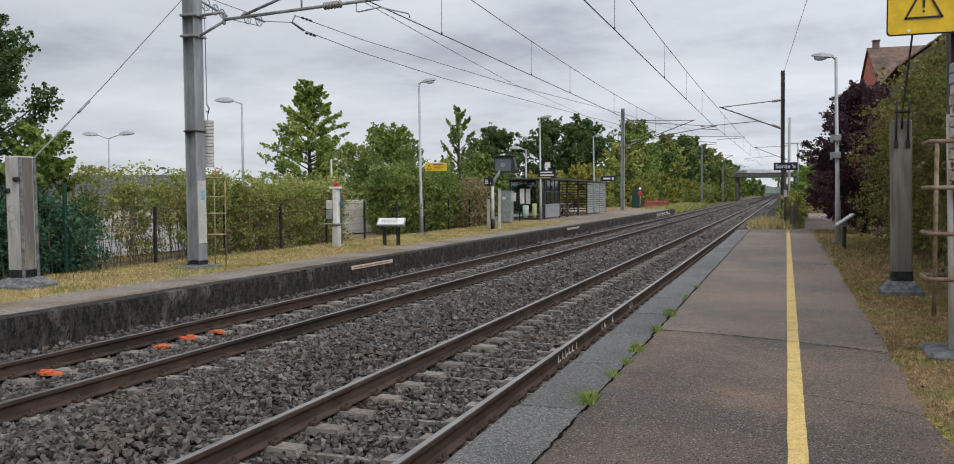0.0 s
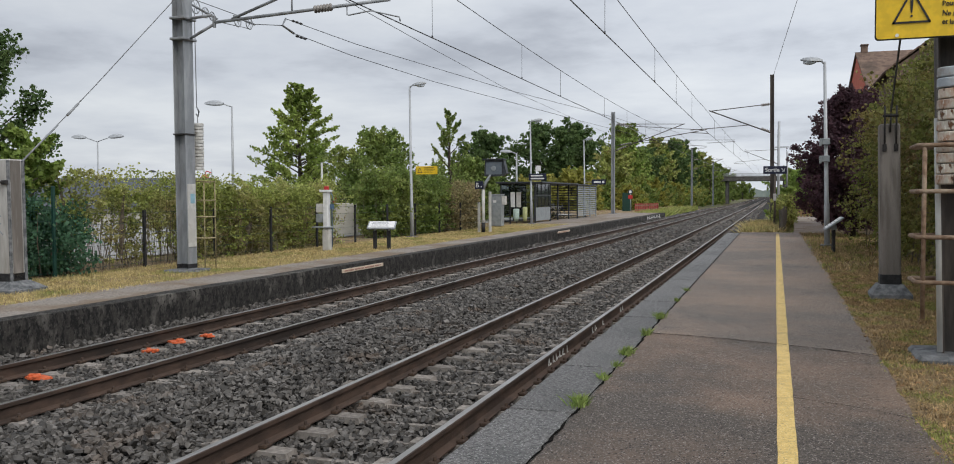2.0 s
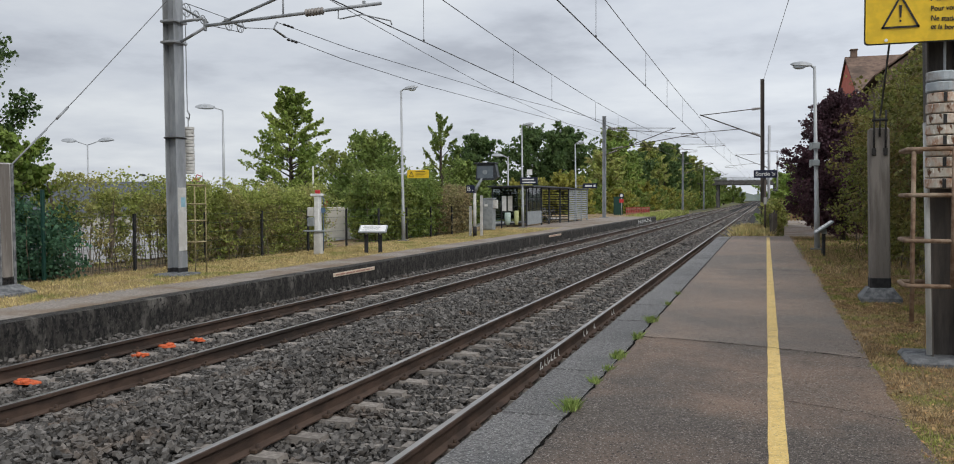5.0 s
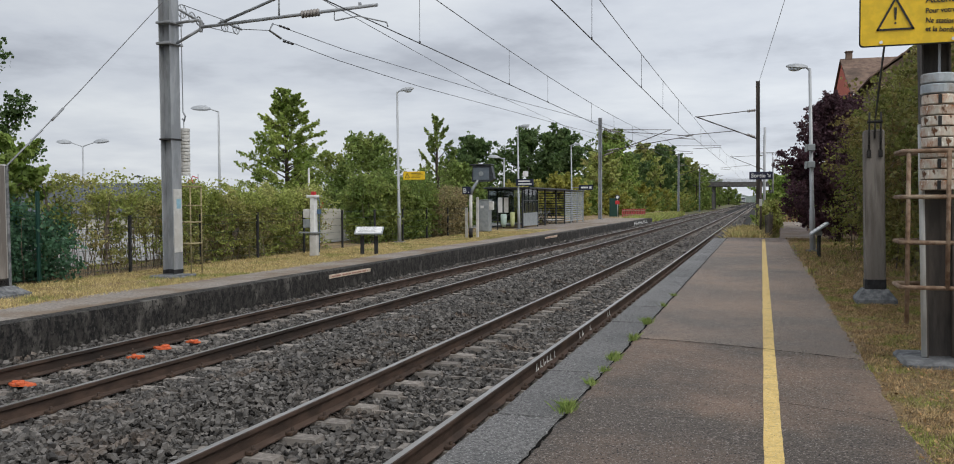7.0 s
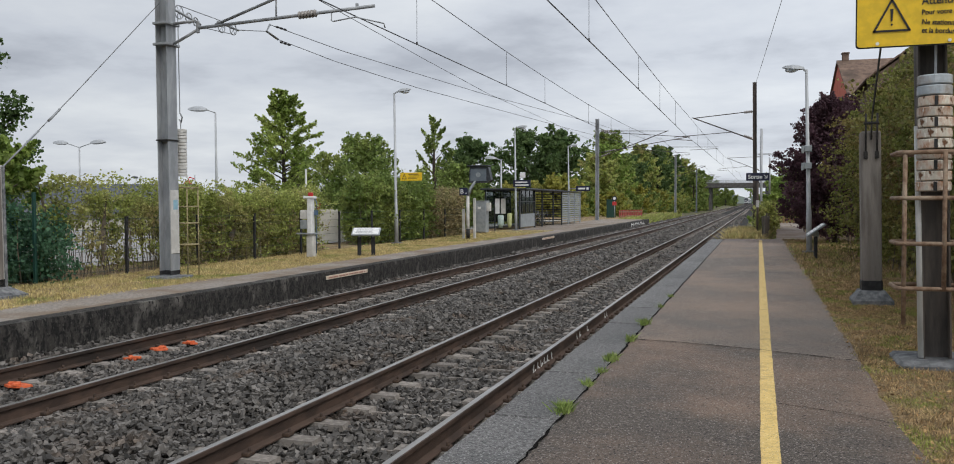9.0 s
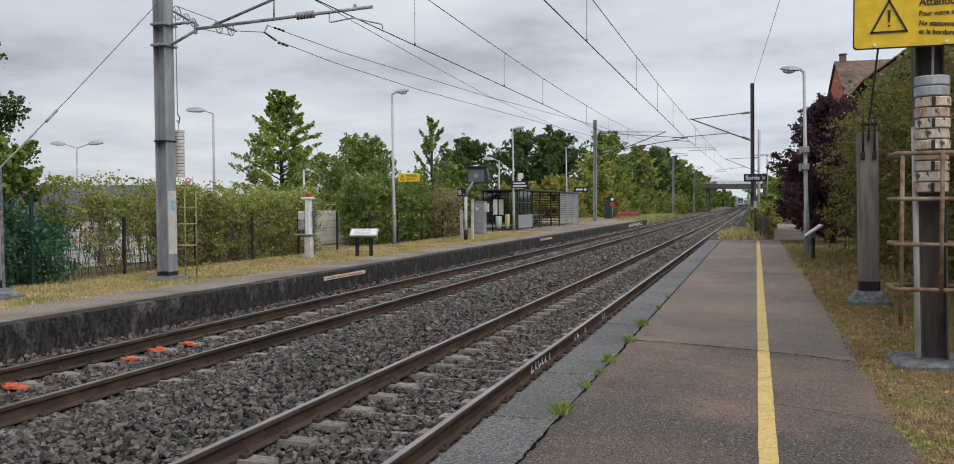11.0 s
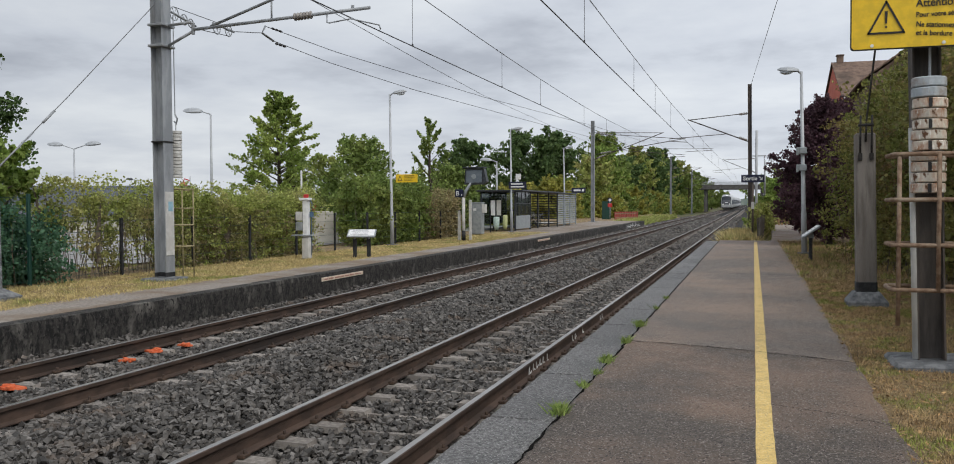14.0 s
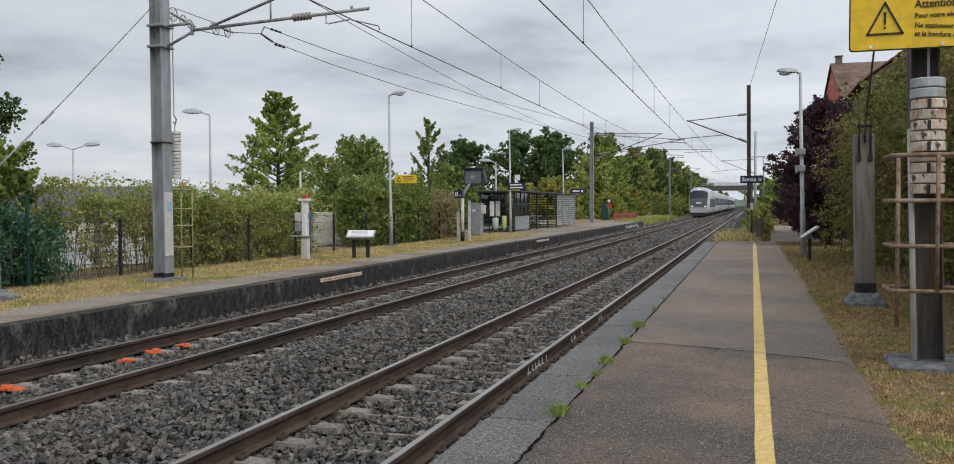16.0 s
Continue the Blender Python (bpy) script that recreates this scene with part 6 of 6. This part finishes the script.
part("bag", bm, mat("yellow_bag_plastic", (0.42, 0.45, 0.2), (0.5, 0.52, 0.28), 9, 0.35, 0, 0.4, 20), bin2)
bike_cage = thing("bicycle_shed", "pale grey slatted metal bicycle shed", "bicycle shed", (0, 0, Z_L))
bm = bmesh.new()
box(bm, (-13.4, 59.3, 2.24), (2.2, 6.6, 0.08), 0.015)
part("roof", bm, M_DARKGREY, bike_cage)
for k in range(14):
    bm = bmesh.new()
    box(bm, (-12.42, 59.3, 0.2 + k * 0.145), (0.03, 6.0, 0.1), 0.004)
    part("slat", bm, M_GREYMETAL, bike_cage)
for k in range(12):
    bm = bmesh.new()
    box(bm, (-13.3, 56.2, 0.2 + k * 0.165), (1.7, 0.03, 0.06), 0.004)
    part("slat", bm, M_DARKGREY, bike_cage)
for k, y in enumerate((56.2, 58.2, 60.3, 62.4)):
    bm = bmesh.new()
    box(bm, (-12.4, y, 1.1), (0.08, 0.08, 2.2), 0.006)
    part("post", bm, M_DARKGREY if k == 0 else M_GREYMETAL, bike_cage)


def bicycle(loc, rz, c):
    root = thing("bicycle", "parked bicycle leaning inside the shelter", "bicycle", loc, "parked bicycles", rz)
    for x in (-0.52, 0.52):
        bm = bmesh.new()
        tube(bm, [(x + 0.33 * math.cos(k * math.pi / 10), 0, 0.34 + 0.33 * math.sin(k * math.pi / 10)) for k in range(21)], 0.02, 6, False)
        part("wheel", bm, M_TAR, root)
    bm = bmesh.new()
    for a, b in (((-0.52, 0.34), (-0.1, 0.3)), ((-0.1, 0.3), (0.4, 0.85)), ((-0.1, 0.3), (-0.22, 0.9)), ((-0.2, 0.8), (0.38, 0.8)), ((-0.52, 0.34), (-0.2, 0.8)), ((0.52, 0.34), (0.38, 1.0))):
        tube(bm, [(a[0], 0, a[1]), (b[0], 0, b[1])], 0.018, 6)
    tube(bm, [(0.36, -0.25, 1.02), (0.36, 0.25, 1.02)], 0.014, 6)
    box(bm, (-0.23, 0, 0.93), (0.25, 0.12, 0.05), 0.015)
    part("frame", bm, c, root)


for k in range(4):
    bicycle((-14.0 + 0.1 * k, 53.4 + k * 0.75, Z_L), 15, (M_GREYMETAL, M_OFFWHITE, M_POLE, M_GREYMETAL)[k])

# ---------------------------------------------------------------- fence along the left boundary
fence = thing("boundary_fence", "dark green wire mesh boundary fence with steel posts", "fence")
for k in range(15):
    y = 8.0 + k * 2.52
    bm = bmesh.new()
    tall = 1.75 if k < 3 else 1.25
    box(bm, (-13.12, y, Z_L + tall / 2), (0.06, 0.06, tall), 0.006)
    part("post", bm, M_FENCE if k < 3 else M_TAR, fence)
bm = bmesh.new()
for k in range(9):
    tube(bm, [(-13.12, 7.5, Z_L + 0.08 + k * 0.2), (-13.12, 13.1, Z_L + 0.08 + k * 0.2)], 0.004, 4, False)
for k in range(56):
    tube(bm, [(-13.12, 7.5 + k * 0.1, Z_L + 0.05), (-13.12, 7.5 + k * 0.1, Z_L + 1.7)], 0.003, 4, False)
part("mesh_panel", bm, M_FENCE, fence)
for k in range(6):
    bm = bmesh.new()
    tube(bm, [(-13.12, 13.1, Z_L + 0.1 + k * 0.22), (-13.12, 43.2, Z_L + 0.1 + k * 0.22)], 0.004, 4, False)
    part("strand_wire", bm, M_FENCE, fence)

# ---------------------------------------------------------------- beyond the hedge
M_RENDER = mat("cream_render", (0.5, 0.47, 0.4), (0.58, 0.55, 0.48), 3, 0.9, 0, 0.15, 30, c3=(0.42, 0.38, 0.32), sscale=0.5)
M_SLATE = mat("blue_grey_roof_tile", (0.065, 0.075, 0.09), (0.1, 0.11, 0.125), 6, 0.7, 0, 0.2, 30, vary=0.12)
M_TILE = mat("brown_roof_tile", (0.13, 0.085, 0.065), (0.2, 0.135, 0.1), 5, 0.85, 0, 0.3, 30, c3=(0.09, 0.065, 0.05), sscale=0.7, vary=0.15)
M_BRICKRED = mat("salmon_red_render", (0.5, 0.125, 0.085), (0.56, 0.155, 0.105), 3, 0.85, 0, 0.1, 30)


def pitched_house(loc, rz, length, width, eave, ridge, wall_m, roof_m, label, courses=14, overhang=0.3):
    """Walls, two roof slopes in overlapping courses, a row of windows."""
    root = thing("house", label, "house", loc, "", rz)
    bm = bmesh.new()
    prism(bm, [(-width / 2, 0), (width / 2, 0), (width / 2, eave), (0, ridge), (-width / 2, eave)], -length / 2, length / 2)
    part("wall", bm, wall_m, root)
    sl = math.hypot(width / 2 + overhang, ridge - eave)
    an = math.atan2(ridge - eave, width / 2)
    roof = None
    for s in (-1, 1):
        for k in range(courses):
            f = (k + 0.5) / courses
            bm = bmesh.new()
            x = s * (width / 2 + overhang) * (1 - f)
            z = eave - overhang * math.tan(an) + (ridge - eave + overhang * math.tan(an)) * f + 0.1
            box(bm, (x, 0, z), (sl / courses * 1.25, length + 0.16, 0.05), 0.008, Matrix.Rotation(s * (an + 0.06), 3, "Y"))
            part("roof_course", bm, roof_m, root)
    return root


hall = pitched_house((-40.5, 44.0, -0.5), -66, 14, 8, 1.75, 3.45, M_RENDER, M_SLATE, "low cream hall with a blue-grey tiled roof", 12)
wallb = thing("garden_wall", "low pale wall seen through the hedge", "wall", (-16.1, 30.5, -0.3), "", 25)
bm = bmesh.new()
box(bm, (0.1, 0, 0.95), (1.0, 0.25, 1.9), 0.03)
part("panel", bm, M_RENDER, wallb)
house = pitched_house((8.26, 41.13, 0.0), 92.6, 10, 6.2, 6.15, 7.85, M_BRICKRED, M_TILE, "house with a red gable and brown tiled roof", 16, 0.25)
bm = bmesh.new()
box(bm, (0.0, 4.72, 8.0), (0.26, 0.26, 0.5), 0.02)
box(bm, (0.0, 4.72, 8.27), (0.32, 0.32, 0.06), 0.015)
part("chimney", bm, M_TILE, house)
bm = bmesh.new()
tube(bm, [(-3.4, -5.0, 6.02), (-3.4, 5.0, 6.02)], 0.06, 8)
part("gutter", bm, M_WHITE, house, "white eaves gutter")
bm = bmesh.new()
tube(bm, [(3.4, -5.0, 6.02), (3.4, 5.0, 6.02)], 0.06, 8)
part("gutter", bm, M_WHITE, house, "white eaves gutter")
house2 = pitched_house((6.4, 33.4, 0.0), 0, 6.6, 5.8, 5.85, 7.95, M_TILE, M_TILE, "neighbouring house with a brown tiled gable roof", 14, 0.25)


def far_lamp(loc, h, heads, label, arm=0.9, size=0.9, m=None):
    root = thing("street_lamp", label, "street lamp", loc, "street lamps behind the hedge")
    bm = bmesh.new()
    tube(bm, [(0, 0, 0), (0, 0, h)], [0.09, 0.045], 8)
    for s in heads:
        tube(bm, [(0, 0, h - 0.02), (s * arm * 0.9, s * 0.25, h + 0.3 * arm)], 0.035, 6)
    part("pole", bm, M_POLE, root)
    for s in heads:
        bm = bmesh.new()
        street_head(bm, (s * arm * 0.8, s * 0.22, h + 0.27 * arm), s, size)
        part("lantern", bm, m or M_HEAD, root)
    return root


far_lamp((-45.0, 48.8, -0.5), 6.3, (-1, 1), "tall grey street lamp with two flat heads", 1.0, 1.25)
far_lamp((-26.96, 38.8, -0.5), 7.1, (-1,), "tall grey street lamp with one flat head", 0.45, 1.15)
far_lamp((-54.3, 66.8, -0.5), 4.6, (-1,), "small distant street lamp", 0.5, 0.8, M_DARKGREY)
far_lamp((-15.6, 52.9, -0.3), 4.85, (-1,), "grey street lamp with one pale head behind the shelter", 0.3, 0.8)
lant = far_lamp((-49.7, 68.2, -0.5), 5.0, (), "decorative red hanging lantern on a post")
bm = bmesh.new()
tube(bm, [(0, 0, 4.6), (-0.6, 0, 4.8), (-0.75, 0, 4.5)], 0.05, 6)
tube(bm, [(-0.75, 0, 4.5), (-0.75, 0, 4.3), (-0.75, 0, 4.0), (-0.75, 0, 3.9)], [0.1, 0.35, 0.42, 0.2], 8)
part("lantern", bm, M_RED, lant, "red lantern with white globe")
thinp = thing("pole", "slim pale pole standing behind the fence", "pole", (-15.6, 27.9, -0.2))
bm = bmesh.new()
tube(bm, [(0, 0, 0), (0, 0, 3.3)], 0.04, 6)
part("shaft", bm, M_CONDUIT, thinp)

gs = thing("road_sign", "round red-rimmed road sign over a small blue plate", "sign", (-16.4, 30.0, -0.3))
bm = bmesh.new()
tube(bm, [(0.12, 0, 0), (0.12, 0, 2.4)], 0.03, 6)
part("post", bm, M_POLE, gs)
for rad, off, m, nm in ((0.27, 0.0, M_RED, "rim"), (0.2, -0.012, M_WHITE, "disc")):
    bm = bmesh.new()
    prism(bm, [(rad * math.cos(k * 0.3927), 2.1 + rad * math.sin(k * 0.3927)) for k in range(16)], -0.06 + off, -0.045 + off)
    part(nm, bm, m, gs)
bm = bmesh.new()
box(bm, (0.02, -0.06, 1.68), (0.3, 0.02, 0.28), 0.006)
part("plate", bm, plain("blue_plate_paint", (0.04, 0.11, 0.38), 0.5), gs)

# ---------------------------------------------------------------- far end: bridge, red fence, path, gate
M_BRIDGE = mat("bridge_concrete", (0.085, 0.08, 0.078), (0.13, 0.125, 0.12), 2, 0.9, 0, 0.2, 12, c3=(0.11, 0.1, 0.095), sscale=0.3)
bridge = thing("road_bridge", "grey concrete road bridge over the railway", "bridge", (0, 232, -0.5))
bm = bmesh.new()
box(bm, (0, 0, 6.25), (64, 8, 0.9), 0.08)
part("deck", bm, M_BRIDGE, bridge)
for s in (-3.9, 3.9):
    bm = bmesh.new()
    box(bm, (0, s, 6.85), (64, 0.25, 0.3), 0.03)
    part("kerb_beam", bm, M_BRIDGE, bridge)
    bm = bmesh.new()
    for z in (7.3, 7.7):
        tube(bm, [(-32, s, z), (32, s, z)], 0.05, 6)
    for k in range(33):
        tube(bm, [(-32 + 2 * k, s, 6.9), (-32 + 2 * k, s, 7.7)], 0.035, 5)
    part("railing", bm, M_POLE, bridge)
for x in (-11.8, 2.0):
    for y in (-2.8, 0, 2.8):
        bm = bmesh.new()
        box(bm, (x, y, 2.9), (0.7, 0.7, 5.8), 0.08)
        part("pier", bm, M_BRIDGE, bridge)
redf = thing("red_fence", "faded red metal barrier at the platform's end", "fence", (-12.3, 84.0, Z_L - 0.1), "", -25)
for z in (0.25, 0.65):
    bm = bmesh.new()
    box(bm, (0, 1.0, z), (0.05, 4.0, 0.08))
    part("rail", bm, M_CAGE, redf)
for k in range(14):
    bm = bmesh.new()
    box(bm, (0, -0.9 + k * 0.3, 0.42), (0.04, 0.2, 0.8))
    part("slat", bm, mat("faded_red", (0.24, 0.035, 0.035), (0.32, 0.055, 0.05), 9, 0.7, 0, 0.1) if k == 0 else bpy.data.materials["faded_red"], redf)
greenb = thing("privacy_screen", "dark green metal screen beside the platform's end", "panel", (-13.8, 85.0, Z_L - 0.05))
bm = bmesh.new()
box(bm, (0, 0, 0.9), (0.9, 0.06, 1.8), 0.01)
part("panel", bm, M_FENCE, greenb)


def make_path(bm):
    ys = [32.5 + k * 1.5 for k in range(18)]
    a = [bm.verts.new((0.62 + 0.02 * (y - 33), y, Z_R + 0.008)) for y in ys]
    b = [bm.verts.new((1.75 + 0.03 * (y - 33), y, Z_R + 0.008)) for y in ys]
    for i in range(len(ys) - 1):
        bm.faces.new((a[i], b[i], b[i + 1], a[i + 1]))


solid("path", M_ASPHALT_L, "pale asphalt footpath leading off the platform", "path", make_path, "structure")
M_BOARD = mat("weathered_fence_board", (0.09, 0.078, 0.065), (0.16, 0.14, 0.118), 9, 0.9, 0, 0.4, 40, stretch=(1, 1, 0.15), vary=0.25)
bfence = thing("board_fence", "weathered dark board fence beside the footpath", "fence", (0, 0, Z_R - 0.3))
rd = random.Random(9)
bm = bmesh.new()
box(bm, (0, 0, 0.55), (0.05, 0.24, 1.1), 0.008)
board = done(bm, "board", M_BOARD)
for k in range(46):
    ob = new("board", board)
    ob.parent = bfence
    y = 34.2 + k * 0.29
    ob.matrix_basis = pose(0.18 + (y - 34) * 0.042 + rd.uniform(-0.02, 0.02), y, rd.uniform(-0.08, 0.06), rd.uniform(-2, 2), rd.uniform(-3, 3), 0)
gate = thing("picket_gate", "brown wooden picket fence across the path", "fence", (2.0, 56.0, Z_R))
bm = bmesh.new()
box(bm, (0, 0, 0.5), (0.12, 0.03, 1.0), 0.006)
picket = done(bm, "picket", mat("brown_picket_wood", (0.2, 0.13, 0.06), (0.28, 0.19, 0.09), 9, 0.85, 0, 0.3, 40, vary=0.2))
for k in range(12):
    ob = new("picket", picket)
    ob.parent, ob.matrix_basis = gate, pose(-1.1 + k * 0.19, 0, 0)
for z in (0.25, 0.8):
    bm = bmesh.new()
    box(bm, (-0.05, 0.035, z), (2.3, 0.04, 0.09))
    part("cross_rail", bm, bpy.data.materials["brown_picket_wood"], gate)
tree("broadleaf_bush", "bright green bush behind the picket fence", (1.4, 60.0, 0), 3.2, 2.2, M_LEAF_BRIGHT, 6000, 0.2, 161, 0.05, "round", 12)
tree("broadleaf_tree", "distant green tree past the footpath", (3.5, 75.0, 0), 4.6, 3.4, M_LEAF_GREEN, 8000, 0.25, 162, 0.05, "round", 14)
for i in range(5):
    tree("broadleaf_tree", "hazy distant tree beside the railway", ((-16, 6, 9, -20, 14)[i], 250 + 28 * i, -0.5), 6.5 + i % 3, 5, M_LEAF_GREEN, 3500, 0.6, 170 + i, 0.03, "round", 10, "distant trees")

for i, (x, y, h) in enumerate(((-19.5, 440, 9), (-15.5, 445, 8.5), (-13.0, 452, 7.5), (-23, 436, 10))):
    tree("broadleaf_tree", "hazy distant tree beside the railway", (x, y, -0.5), h, 3.6, M_LEAF_GREEN, 3500, 0.7, 180 + i, 0.02, "round", 10, "distant trees")


def make_woods(bm):
    r = random.Random(77)
    n = 160
    base = [(-900 + 1800 * i / n, 900 + 60 * math.sin(i * 0.7)) for i in range(n + 1)]
    lo = [bm.verts.new((x, y, -1)) for x, y in base]
    hi = [bm.verts.new((x, y + 6, 7 + r.uniform(-2, 4))) for x, y in base]
    bk = [bm.verts.new((x, y + 40, -1)) for x, y in base]
    for i in range(n):
        bm.faces.new((lo[i], lo[i + 1], hi[i + 1], hi[i]))
        bm.faces.new((hi[i], hi[i + 1], bk[i + 1], bk[i]))


solid("backdrop_woods", mat("hazy_far_woods", (0.12, 0.15, 0.13), (0.17, 0.2, 0.18), 0.1, 0.95, 0, 0), "hazy grey-green line of far woods", "woods", make_woods, "structure")


# ---------------------------------------------------------------- what moves


def motions():
    """The train runs in along the far track, round the distant bend and then straight."""
    rows = []
    for k in range(0, 33):
        t = k * 0.5
        y = 128 + 64.0 * (16.0 - t)
        slope = -2 * max(0.0, y - 640.0) / 700.0
        rows.append((t, pose(AXIS_L + bend(y), y, 0, 0, 0, -math.degrees(math.atan(slope)))))
    walk(train, rows)


motions()
